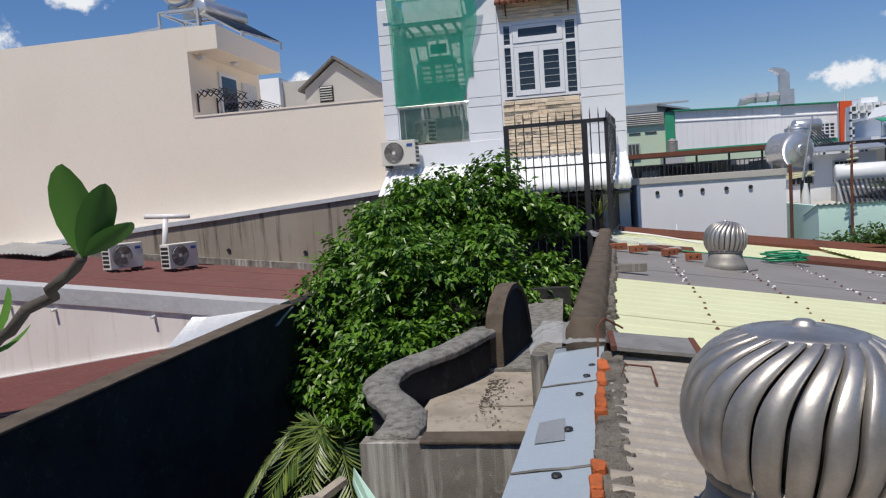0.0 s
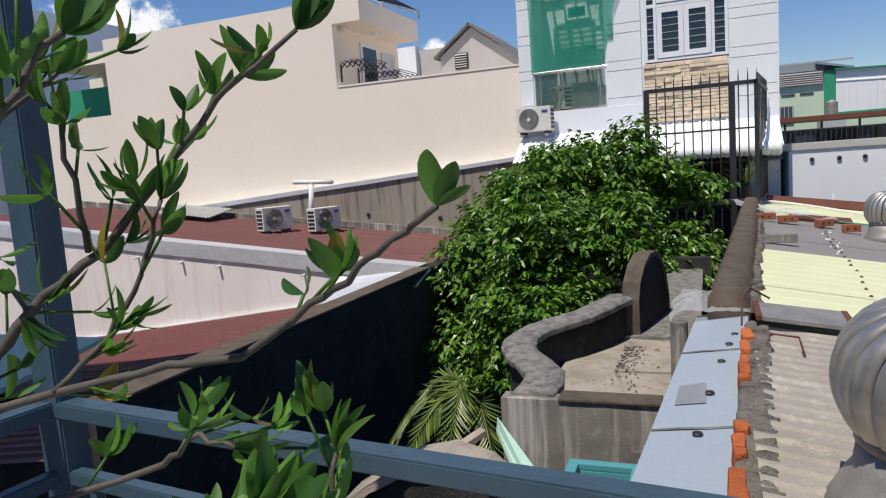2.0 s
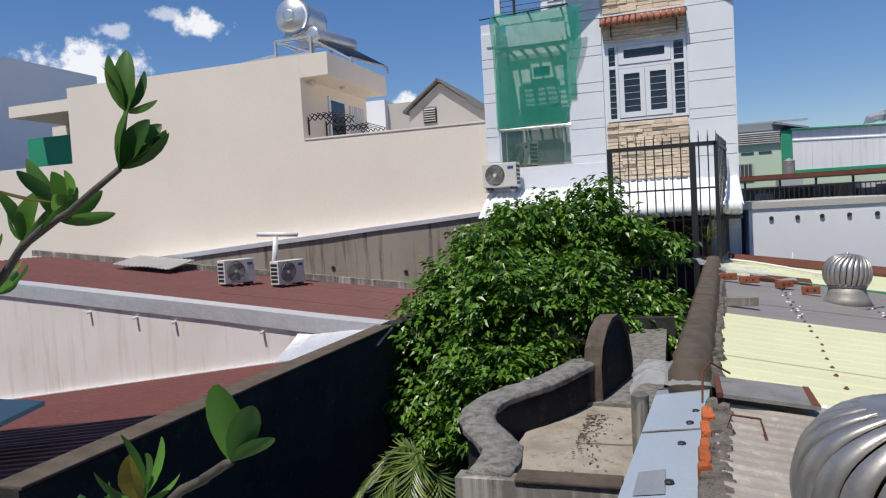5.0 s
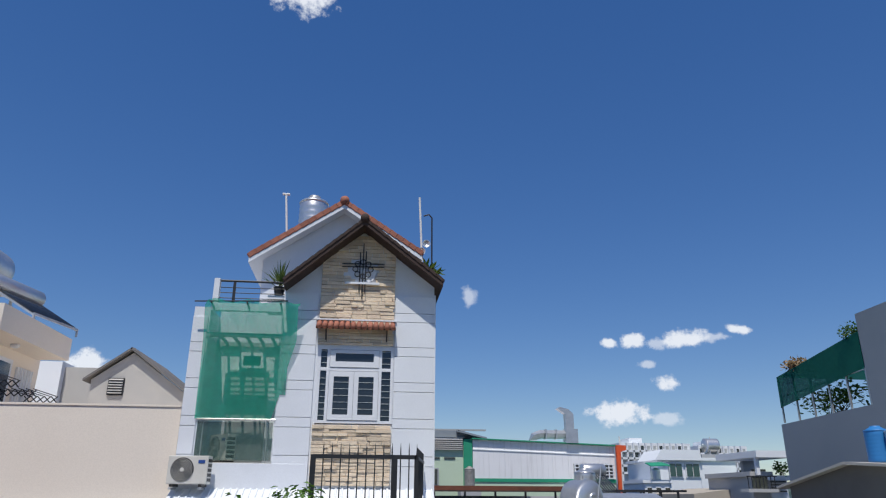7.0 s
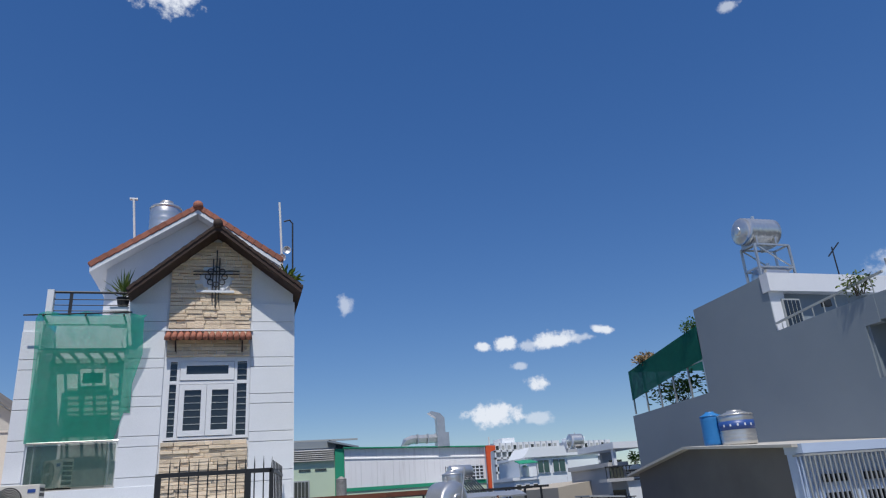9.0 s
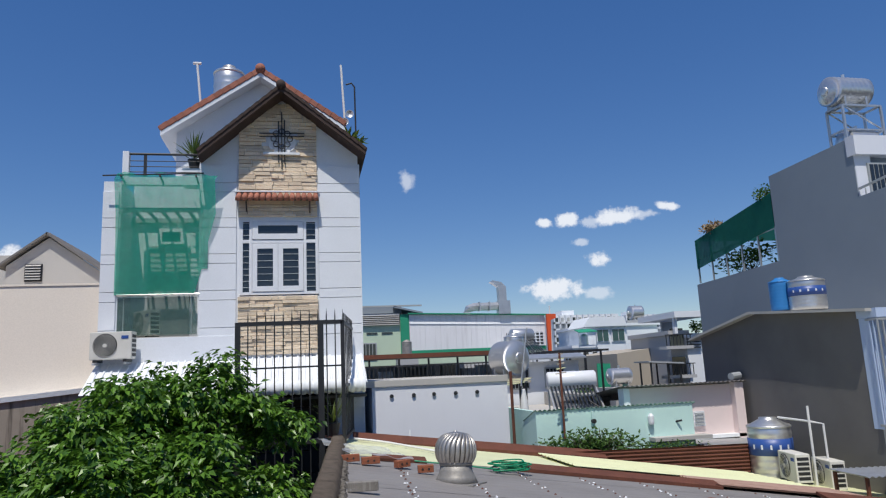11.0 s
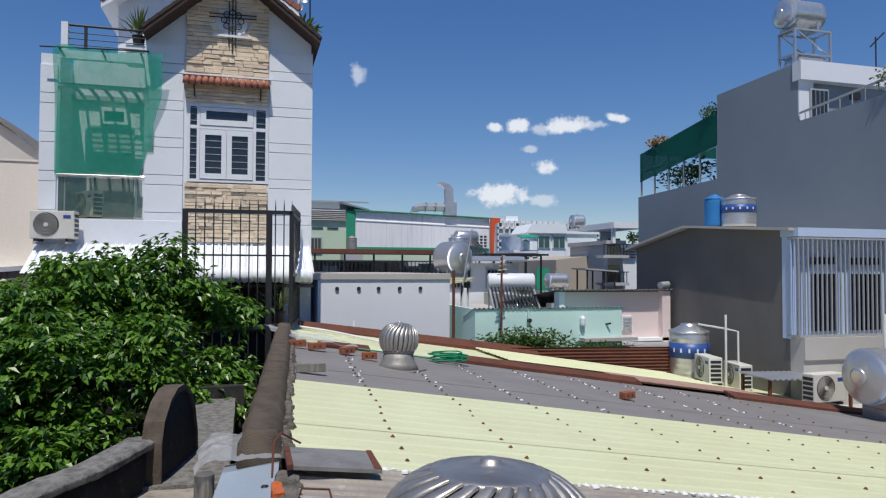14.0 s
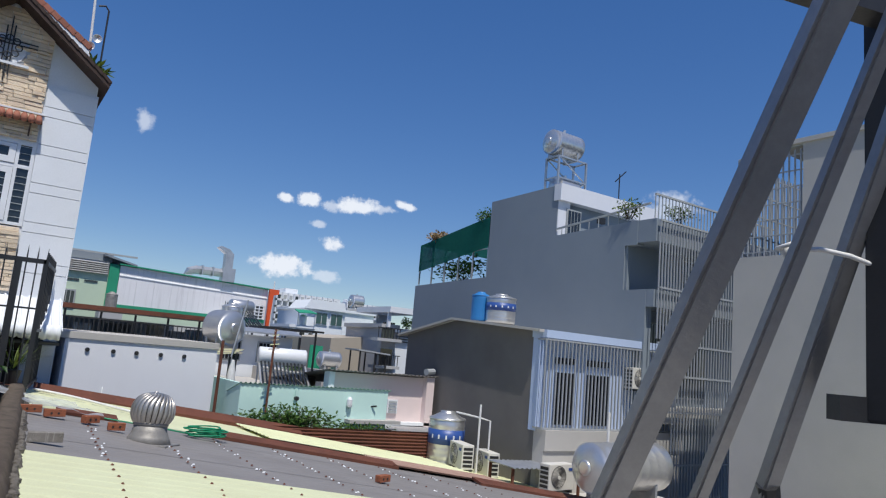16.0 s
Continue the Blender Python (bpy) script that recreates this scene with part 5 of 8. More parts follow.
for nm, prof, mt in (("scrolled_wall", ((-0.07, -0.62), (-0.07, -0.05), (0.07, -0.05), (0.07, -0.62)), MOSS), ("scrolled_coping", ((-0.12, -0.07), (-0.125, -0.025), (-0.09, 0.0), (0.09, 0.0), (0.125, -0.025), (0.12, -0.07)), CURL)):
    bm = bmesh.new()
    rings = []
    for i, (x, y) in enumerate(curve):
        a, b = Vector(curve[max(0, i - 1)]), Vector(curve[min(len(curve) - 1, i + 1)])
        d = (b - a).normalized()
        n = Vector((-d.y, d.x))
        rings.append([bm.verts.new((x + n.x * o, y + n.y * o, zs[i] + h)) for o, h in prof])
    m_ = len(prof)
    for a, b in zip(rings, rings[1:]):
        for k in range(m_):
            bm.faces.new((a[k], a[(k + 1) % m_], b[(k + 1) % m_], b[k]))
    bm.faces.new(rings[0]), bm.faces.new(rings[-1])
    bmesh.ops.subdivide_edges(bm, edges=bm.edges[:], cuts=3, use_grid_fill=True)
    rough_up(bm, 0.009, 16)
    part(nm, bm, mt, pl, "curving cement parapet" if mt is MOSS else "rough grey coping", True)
FIN_SKEW = 0.2
arch = [(6.02, 6.2), (6.02, 6.75), (6.08, 6.9), (6.22, 7.02), (6.4, 7.09), (6.58, 7.09), (6.76, 7.02), (6.9, 6.87), (7.0, 6.62), (7.04, 6.2)]
bm = prism(bmesh.new(), arch, "x", -0.81, -0.69)
for v in bm.verts:
    v.co.x += (v.co.y - 6.1) * FIN_SKEW
bmesh.ops.subdivide_edges(bm, edges=bm.edges[:], cuts=1)
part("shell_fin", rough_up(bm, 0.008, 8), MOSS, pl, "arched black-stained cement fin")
rim = bmesh.new()
rings = [[rim.verts.new((-0.75 + o + (a - 6.1) * FIN_SKEW, 6.5 + (a - 6.5) * s, 6.5 + (b - 6.5) * s)) for o, s in ((-0.075, 0.97), (-0.075, 1.05), (0.075, 1.05), (0.075, 0.97))] for a, b in arch]
for a, b in zip(rings, rings[1:]):
    for k in range(4):
        rim.faces.new((a[k], a[(k + 1) % 4], b[(k + 1) % 4], b[k]))
part("fin_rim", rough_up(rim, 0.006, 12), CAP, pl)
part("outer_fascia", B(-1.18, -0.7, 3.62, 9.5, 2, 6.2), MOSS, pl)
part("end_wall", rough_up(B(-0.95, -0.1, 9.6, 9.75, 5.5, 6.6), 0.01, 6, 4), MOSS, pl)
bm = bmesh.new()
for k in range(220):
    x, y = -0.78 + abs(rs.gauss(0, 0.1)), min(5.72, 5.6 - abs(rs.gauss(0, 0.55)))
    z = 6.46
    a = rs.uniform(0, 6.28)
    d = Vector((math.cos(a), math.sin(a), 0.1))
    leaf_shape(bm, Vector((x, y, z)), d, Vector((-math.sin(a), math.cos(a), 0.2)), rs.uniform(0.012, 0.04), 0.014)
solo("leaf_litter", bm, BARK, "dry leaf litter on the planter floor", "leaf litter", "stuff")

# lower arched canopies and sheet by the alley
ar = thing("arched_wall", (-1.7, 2.9, 2), "old arched cement wall, black-stained, with a flaking cream rim coloured as sunlit", "wall")
arc = [(-2.48, 5.55), (-2.28, 5.9), (-2.07, 6.18), (-1.9, 6.36), (-1.73, 6.48), (-1.52, 6.6), (-1.33, 6.65), (-1.13, 6.6), (-1.0, 6.5)]
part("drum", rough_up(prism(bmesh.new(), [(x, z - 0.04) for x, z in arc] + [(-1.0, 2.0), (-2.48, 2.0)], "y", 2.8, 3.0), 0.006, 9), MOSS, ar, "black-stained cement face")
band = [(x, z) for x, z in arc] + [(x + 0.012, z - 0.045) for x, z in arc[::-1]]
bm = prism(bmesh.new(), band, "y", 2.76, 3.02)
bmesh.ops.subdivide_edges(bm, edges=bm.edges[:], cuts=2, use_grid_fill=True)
# The sunlit top of the arch is put into the rim's pale colour.
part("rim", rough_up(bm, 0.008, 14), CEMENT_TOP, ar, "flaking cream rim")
sheet = ribbed(bmesh.new(), 0, 0.22, 0, 1.0, lambda u, v, h: (-1.09 + 0.53 * v - 0.2 * u * v, 2.98 - 0.72 * v - 0.95 * u * (0.15 + 0.85 * min(1, v * 4)), 6.8 + h - 0.14 * v - u * 0.3), 0.22, 0.006)
gs_ = thing("green_sheet", (-0.85, 2.6, 2), "faded mint-green sheet metal strip propped over the alley", "metal sheet")
part("sheet", sheet, MINTSHEET, gs_)
part("prop", bar(bmesh.new(), (-0.76, 2.42, 2), (-0.76, 2.42, 6.68), 0.05), RUST, gs_)
solo("wood_plank", bar(bmesh.new(), (-2.1, 3.3, 6.0), (-1.55, 4.1, 6.25), 0.07, 0.04), CEMENT_TOP, "weathered plank lying across the alley", "plank")
tn = thing("teal_crate", (-0.46, 1.92, 6.6), "teal plastic crate hooked beside the wall under the railing", "crate")
for q in ((-0.58, -0.35, 1.58, 1.6), (-0.58, -0.35, 2.26, 2.28), (-0.58, -0.56, 1.6, 2.26), (-0.37, -0.35, 1.6, 2.26)):
    part("side", B(*q, 6.62, 6.9, 0.004), TEAL, tn)
part("floor", B(-0.58, -0.35, 1.58, 2.28, 6.6, 6.62), TEAL, tn)
for q in ((-0.6, -0.34, 1.56, 1.6), (-0.6, -0.34, 2.26, 2.3), (-0.6, -0.56, 1.6, 2.26), (-0.37, -0.34, 1.6, 2.26)):
    part("rim", B(*q, 6.9, 6.925, 0.004), TEAL, tn)
part("bracket", B(-0.5, -0.36, 1.62, 2.22, 6.3, 6.6), CEMENT, tn)

# ---- our balcony ----
bc = thing("balcony_railing", (-0.8, 1.2, 6.3), "blue-grey painted steel balcony railing", "railing")
RY = 1.22


def rail_y(x):
    return RY - 0.14 * (x + 1.0) * 0.9


part("corner_post", bar(bmesh.new(), (-2.0, 1.36, 6.3), (-2.0, 1.36, 10.2), 0.1, None, (0, 1, 0), 0.006), RAILBLUE, bc)
part("top_rail", bar(bmesh.new(), (-2.0, rail_y(-2.0), 7.38), (2.6, rail_y(2.6), 7.38), 0.07, 0.05, (0, 0, 1), 0.005), RAILBLUE, bc)
part("lower_rail", bar(bmesh.new(), (-2.0, rail_y(-2.0), 7.16), (2.6, rail_y(2.6), 7.16), 0.045, 0.045, (0, 0, 1), 0.004), RAILBLUE, bc)
part("bottom_rail", bar(bmesh.new(), (-2.0, rail_y(-2.0), 6.42), (2.6, rail_y(2.6), 6.42), 0.045, 0.045, (0, 0, 1), 0.004), RAILBLUE, bc)
for k in range(30):
    x = -1.86 + k * 0.15
    part("baluster", bar(bmesh.new(), (x, rail_y(x), 6.42), (x, rail_y(x), 7.16), 0.028), RAILBLUE, bc)
part("side_top_rail", bar(bmesh.new(), (-2.0, 1.36, 7.38), (-2.35, -1.5, 7.38), 0.07, 0.05, (0, 0, 1), 0.005), RAILBLUE, bc)
part("side_lower_rail", bar(bmesh.new(), (-2.0, 1.36, 7.16), (-2.35, -1.5, 7.16), 0.045, 0.045, (0, 0, 1), 0.004), RAILBLUE, bc)
for k in range(17):
    a = (k + 1) / 18
    part("baluster", bar(bmesh.new(), (-2.0 - 0.35 * a, 1.36 - 2.86 * a, 6.42), (-2.0 - 0.35 * a, 1.36 - 2.86 * a, 7.16), 0.028), RAILBLUE, bc)
part("pipe", tube(bmesh.new(), [(-0.62, 1.12, 6.6), (-0.62, 1.12, 7.2), (-0.6, 1.12, 7.23), (-0.55, 1.11, 7.235), (0.6, 0.95, 7.235)], 0.024, 10), RAILBLUE, bc, "pipe bent along the railing", True)
fl_ = solo("balcony_floor", B(-2.5, 2.8, -3.0, 1.35, 6.1, 6.3), CONCRETE, "plain cement balcony floor", "floor", "structure")
# Out of view behind the camera; added to throw sunlight back into the scene.
solo("own_house_wall", B(-2.5, 6, -3.3, -3.0, 2, 9.6), BEIGE, "unseen cream wall added behind the balcony to bounce light", "wall", "structure")
stays = thing("steel_stays", (0.9, 1.0, 7.4), "slanting dark grey steel tubes tied with white cord beside the railing", "steel frame")
part("stay", bar(bmesh.new(), (0.751, 1.08, 7.39), (0.667, -0.13, 9.7), 0.046, 0.04, (0.5, 1, 0.3), 0.006), BARGREY, stays)
part("stay", bar(bmesh.new(), (1.036, 1.06, 7.39), (0.837, 0.021, 9.6), 0.026, 0.026, (0.5, 1, 0.3), 0.004), BARGREY, stays)
part("stay", bar(bmesh.new(), (1.139, 0.956, 7.39), (1.05, 0.48, 8.64), 0.032, 0.032, (0.5, 1, 0.3), 0.004), BARGREY, stays)
part("weld", tube(bmesh.new(), [(1.094, 0.735, 7.965), (1.106, 0.74, 7.94)], 0.021, 8), DARKMETAL, stays, "dark weld seam")
part("upright", bar(bmesh.new(), (1.095, 0.52, 8.1), (1.095, 0.52, 10.2), 0.06, None, (0, 1, 0), 0.004), DARKMETAL, stays)
part("shelf_bracket", bar(bmesh.new(), (1.04, 0.589, 8.12), (1.6, 0.21, 8.12), 0.042), DARKMETAL, stays)
part("cross_bar", bar(bmesh.new(), (0.84, 0.61, 8.84), (1.3, 0.38, 8.76), 0.045), DARKMETAL, stays)
cdp = [(0.948, 0.61, 8.385), (0.952, 0.64, 8.38), (0.972, 0.615, 8.378), (1.0, 0.59, 8.382), (1.042, 0.562, 8.375), (1.075, 0.535, 8.36), (1.12, 0.5, 8.335)]
part("cord", tube(bmesh.new(), cdp, 0.0042, 6), PVC, stays, "white tied cord", True)
part("knot", lathe(bmesh.new(), [(0.004, -0.012), (0.009, -0.005), (0.009, 0.005), (0.004, 0.012)], (0.962, 0.628, 8.376), 10), PVC, stays, "", True)

# ---- right-hand side: white wall, mint house, pink house ----
ww = thing("white_walled_house", (3.1, 17, 2), "house side with a plain white wall and small vents", "house")
part("wall", B(1.5, 4.68, 16.5, 24, 2, 7.87), WHITE_WALL, ww)
part("coping", B(1.3, 4.7, 16.46, 24, 7.87, 8.02, 0.01), CONCRETE, ww)
for x in (1.94, 2.45, 2.92, 3.43, 3.94):
    part("vent_hole", lathe(bmesh.new(), [(0.045, -0.03), (0.045, 0.0), (0.03, 0.0), (0.03, 0.02)], (x, 16.49, 7.66), 12, "y"), BLACK, ww)
mh = thing("mint_house", (7, 16, 2), "single-storey mint-green house with a corrugated roof edge", "house")
part("wall", B(4.97, 8.74, 15.4, 15.55, 2, 7.2), MINT, mh)
part("body", B(5.07, 8.7, 15.55, 16.3, 2, 6.2), MINT, mh)
part("left_wall", B(4.97, 5.07, 15.55, 18.0, 2, 7.2), MINT, mh)
part("roof_edge", ribbed(bmesh.new(), 4.95, 8.8, 15.36, 16.3, lambda u, v, h: (u, v, 7.21 + h - 0.3 * (v - 15.36)), 0.11, 0.035, wave=True), MINTSHEET, mh)
part("base_ledge", B(7.6, 9.0, 15.1, 15.4, 6.42, 6.5), CONCRETE, mh)
part("lamp", lathe(bmesh.new(), [(0.06, 0), (0.07, 0.05), (0.07, 0.18), (0.03, 0.24)], (7.66, 15.34, 6.78), 12), UPVC, mh)
part("down_pipe", tube(bmesh.new(), [(6.28, 15.36, 7.15), (6.28, 15.36, 6.4)], 0.03, 8), MINT, mh)
part("pipe_end", tube(bmesh.new(), [(6.28, 15.37, 6.93), (6.28, 15.28, 6.93)], 0.05, 10), BLACK, mh)
ph = thing("pink_house", (9.1, 17, 2), "pink plastered house with a dark roof edge", "house")
part("wall", B(7.66, 10.6, 16.4, 16.6, 2, 7.55), PINK, ph)
part("corner_pier", B(10.4, 10.64, 16.2, 16.4, 2, 7.58), PINK, ph)
part("edge_pier", B(7.5, 7.66, 16.3, 16.6, 2, 7.56), FARWHITE, ph)
part("left_wall", B(7.45, 7.6, 16.6, 20.5, 2, 7.1), FARGREY, ph)
part("roof", ribbed(bmesh.new(), 7.42, 10.7, 16.12, 20.6, lambda u, v, h: (u, v, 7.6 + h - 0.12 * (v - 16.12)), 0.12, 0.035, wave=True), DARKHOUSE, ph)
part("ridge_roll", tube(bmesh.new(), [(10.4, 16.3, 7.72), (10.7, 16.4, 7.74)], 0.09, 10), CAGEBAR, ph, "curled grey sheet end")
part("foot_fillet", B(9.2, 10.75, 16.2, 16.4, 6.28, 6.36), FARWHITE, ph)
pw = part("window", B(9.3, 9.6, 16.34, 16.4, 6.57, 6.93), UPVC, ph)
for k in range(4):
    part("louvre", B(9.33, 9.57, 16.32, 16.35, 6.6 + 0.082 * k, 6.645 + 0.082 * k), SHUTTER, pw)
lr = solo("low_grey_roof", ribbed(bmesh.new(), 15.0, 18.3, 8.8, 12.5, lambda u, v, h: (v, u, 6.25 + h - 0.02 * (v - 9)), 0.2, 0.03, wave=True), GALV, "low grey corrugated roof beside the pink house", "roof", "structure")
up1 = upright_tank((9.64, 14.0, 5.6), 0.43, 1.3, "stainless steel upright tank with a blue band by rusty sheets")

# ---- dark rendered house with blue front ----
dh = thing("dark_house", (12.3, 14.5, 2), "dark grey rendered house with a light blue barred front", "house")
part("gable_wall", prism(bmesh.new(), [(12.2, 2), (18.1, 2), (18.1, 8.75), (15.6, 9.2), (12.2, 8.95)], "x", 10.8, 11.0), DARKHOUSE, dh)
part("body", B(11.0, 13.95, 12.4, 18.0, 2, 8.7), DARKHOUSE, dh)
part("roof", slab(bmesh.new(), [(10.6, 12.0, 9.0), (13.98, 12.0, 9.0), (13.98, 15.6, 9.26), (10.6, 15.6, 9.26)], 0.06), CONCRETE, dh)
part("rear_roof", slab(bmesh.new(), [(10.6, 15.6, 9.26), (13.98, 15.6, 9.26), (13.98, 18.4, 8.76), (10.6, 18.4, 8.76)], 0.06), CONCRETE, dh)
part("blue_front", B(10.98, 15.6, 12.2, 12.4, 6.4, 8.95), BLUEHOUSE, dh, "light blue painted front")
part("blue_corner", B(10.79, 10.98, 12.15, 12.4, 6.7, 8.97), BLUEHOUSE, dh)
part("fascia", B(10.75, 15.7, 11.9, 12.4, 8.82, 9.0), BLUEHOUSE, dh)
part("ledge", B(10.8, 15.6, 11.8, 12.2, 6.3, 6.75), CONCRETE, dh, "cement ledge under the bars")
part("base_wall", B(10.8, 15.6, 11.85, 12.2, 2, 6.3), CONCRETE, dh)
for a, b in ((11.3, 11.95), (12.35, 13.1)):
    dw = part("window", B(a - 0.06, b + 0.06, 12.15, 12.2, 6.8, 8.1), BLUEHOUSE, dh)
    part("pane", B(a, b, 12.13, 12.152, 6.85, 8.05), DARKGLASS, dw)
    for k in range(5):
        part("louvre_bar", tube(bmesh.new(), [(a + 0.1 + (b - a - 0.2) * k / 4, 12.11, 6.85), (a + 0.1 + (b - a - 0.2) * k / 4, 12.11, 8.05)], 0.012, 6), DARKMETAL, dw)
    part("head_vent", B(a, b, 12.14, 12.16, 8.25, 8.4), DARKGLASS, dw)
cage = thing("window_cage", (13, 11.2, 6.75), "grey steel bars caging the light blue front", "window bars")
for z in (6.78, 8.78):
    part("rail", bar(bmesh.new(), (10.75, 11.9, z), (15.5, 11.9, z), 0.04), CAGEBAR, cage)
    part("side_rail", bar(bmesh.new(), (10.75, 11.9, z), (10.75, 12.18, z), 0.04), CAGEBAR, cage)
for k in range(40):
    x = 10.75 + 0.118 * k
    part("bar", bar(bmesh.new(), (x, 11.9, 6.78), (x, 11.9, 8.78), 0.028), CAGEBAR, cage)
for k in range(2):
    y = 12.0 + 0.1 * k
    part("side_bar", bar(bmesh.new(), (10.75, y, 6.78), (10.75, y, 8.78), 0.028), BLUEHOUSE, cage)
aircon("off-white outdoor unit behind the blue front's bars", pose(14.05, 12.04, 7.75, 0, 0, 6))
upright_tank((11.3, 15.25, 9.23), 0.25, 0.8, "blue plastic upright water tank on the dark roof", BLUETANK, False)
upright_tank((11.62, 14.75, 9.19), 0.4, 0.8, "stainless steel upright tank with a blue band on the roof")

# ---- tall blue-grey house ----
bh = thing("blue_grey_house", (17, 17, 2), "tall blue-grey rendered house with stepped balconies", "house")
X = 14.0
part("lower_side", prism(bmesh.new(), [(11.85, 2), (23.2, 2), (23.2, 10.85), (18.65, 10.98), (18.65, 13.6), (15.35, 13.68), (15.35, 12.1), (12.2, 12.2), (12.2, 11.55), (12.62, 11.55), (12.62, 10.35), (11.85, 10.35)], "x", X, X + 0.25), GREYHOUSE, bh)
part("body", box(box(B(X + 0.25, 19.5, 15.5, 23, 2, 10.8), X + 0.25, 19.5, 15.5, 18.6, 10.8, 13.55), X + 0.25, 19.5, 12.7, 15.5, 2, 12.0), GREYHOUSE, bh)
part("top_fascia", B(X - 0.03, 18.5, 15.2, 15.5, 13.2, 13.72), WHITE_WALL, bh)
part("terrace_room", B(X + 0.02, 14.5, 15.33, 15.5, 12.0, 13.2), WHITE_WALL, bh)
tw_ = part("terrace_window", B(14.35, 14.95, 15.28, 15.33, 12.05, 13.0), SHUTTER, bh)
for k in range(4):
    part("pane", B(14.4 + 0.135 * k, 14.5 + 0.135 * k, 15.26, 15.29, 12.1, 12.95), DARKGLASS, tw_)
part("flood_lamp", B(15.6, 15.85, 15.1, 15.25, 12.75, 12.95, 0.02), BLACK, bh)
part("front_wall", B(X + 0.05, 19.5, 12.55, 12.7, 2, 12.0), GREYHOUSE, bh)
part("front_slab", B(X + 0.012, 19.5, 11.6, 12.7, 11.6, 12.2), GREYHOUSE, bh)
part("front_slab", B(X + 0.012, 19.5, 11.6, 12.7, 9.9, 10.35), GREYHOUSE, bh)
part("front_slab", B(X + 0.012, 19.5, 11.6, 12.7, 7.0, 7.4), CONCRETE, bh)
for a in (16.2,):
    bwn = part("balcony_window", B(a, a + 1.3, 12.5, 12.55, 10.45, 11.5), SHUTTER, bh)
    part("pane", B(a + 0.08, a + 1.22, 12.47, 12.5, 10.5, 11.45), DARKGLASS, bwn)
for a in (14.5, 16.2):
    bwn = part("balcony_window", B(a, a + 1.3, 12.5, 12.55, 7.6, 9.6), SHUTTER, bh)
    part("pane", B(a + 0.08, a + 1.22, 12.47, 12.5, 7.65, 9.55), DARKGLASS, bwn)
rl = part("terrace_rail", bar(bmesh.new(), (X, 15.3, 12.3), (X, 11.8, 12.62), 0.05), SHUTTER, bh)
for k in range(9):
    part("rail_post", bar(bmesh.new(), (X + 0.1, 15.2 - 0.37 * k, 12.0), (X + 0.1, 15.2 - 0.37 * k, 12.3 + 0.035 * k), 0.02), SHUTTER, rl)
fr = part("front_rail", bar(bmesh.new(), (X, 11.65, 12.85), (19.5, 11.65, 12.85), 0.05), SHUTTER, bh)
for k in range(40):
    part("rail_post", bar(bmesh.new(), (X + 0.137 * k, 11.65, 12.2), (X + 0.137 * k, 11.65, 12.85), 0.022), SHUTTER, fr)
cg = part("front_cage", bar(bmesh.new(), (X + 0.05, 11.5, 12.15), (19.5, 11.5, 12.15), 0.05), SHUTTER, bh)
for z in (10.4, 9.0, 8.2, 7.3, 6.0, 5.0):
    part("cage_rail", bar(bmesh.new(), (X + 0.1, 11.5, z), (19.5, 11.5, z), 0.05), CAGEBAR, cg)
for k in range(46):
    x = X + 0.06 + 0.118 * k
    part("cage_bar", bar(bmesh.new(), (x, 11.5, 2.2 if x > 14.7 else 9.1), (x, 11.5, 12.15), 0.03), CAGEBAR, cg)

# roof garden under a net
rg = thing("roof_garden_net", (14.6, 21, 10.9), "dark green shade net on a steel frame over a roof garden", "shade net")
part("roof_net", slab(bmesh.new(), [(X + 0.05, 18.7, 13.1), (17.5, 18.7, 13.1), (17.5, 23.1, 12.45), (X + 0.05, 23.1, 12.45)], 0.01), NETDARK, rg)
part("side_net", slab(bmesh.new(), [(X + 0.02, 18.7, 13.1), (X + 0.03, 18.7, 13.1), (X + 0.03, 23.1, 12.45), (X + 0.02, 23.1, 12.45)], 1.05), NETDARK, rg)
part("back_net", slab(bmesh.new(), [(17.4, 18.7, 13.1), (17.45, 18.7, 13.1), (17.45, 23.1, 12.45), (17.4, 23.1, 12.45)], 1.5), NETDARK, rg)
for k in range(6):
    y = 18.75 + 0.87 * k
    z = 13.1 - 0.148 * (y - 18.7)
    part("post", bar(bmesh.new(), (X + 0.08, y, 10.9), (X + 0.08, y, z), 0.05), GALV, rg)
part("top_rail", bar(bmesh.new(), (X + 0.06, 18.7, 13.08), (X + 0.06, 23.1, 12.43), 0.05), GALV, rg)
part("mid_rail", bar(bmesh.new(), (X + 0.06, 18.7, 12.0), (X + 0.06, 23.1, 11.75), 0.03), GALV, rg)


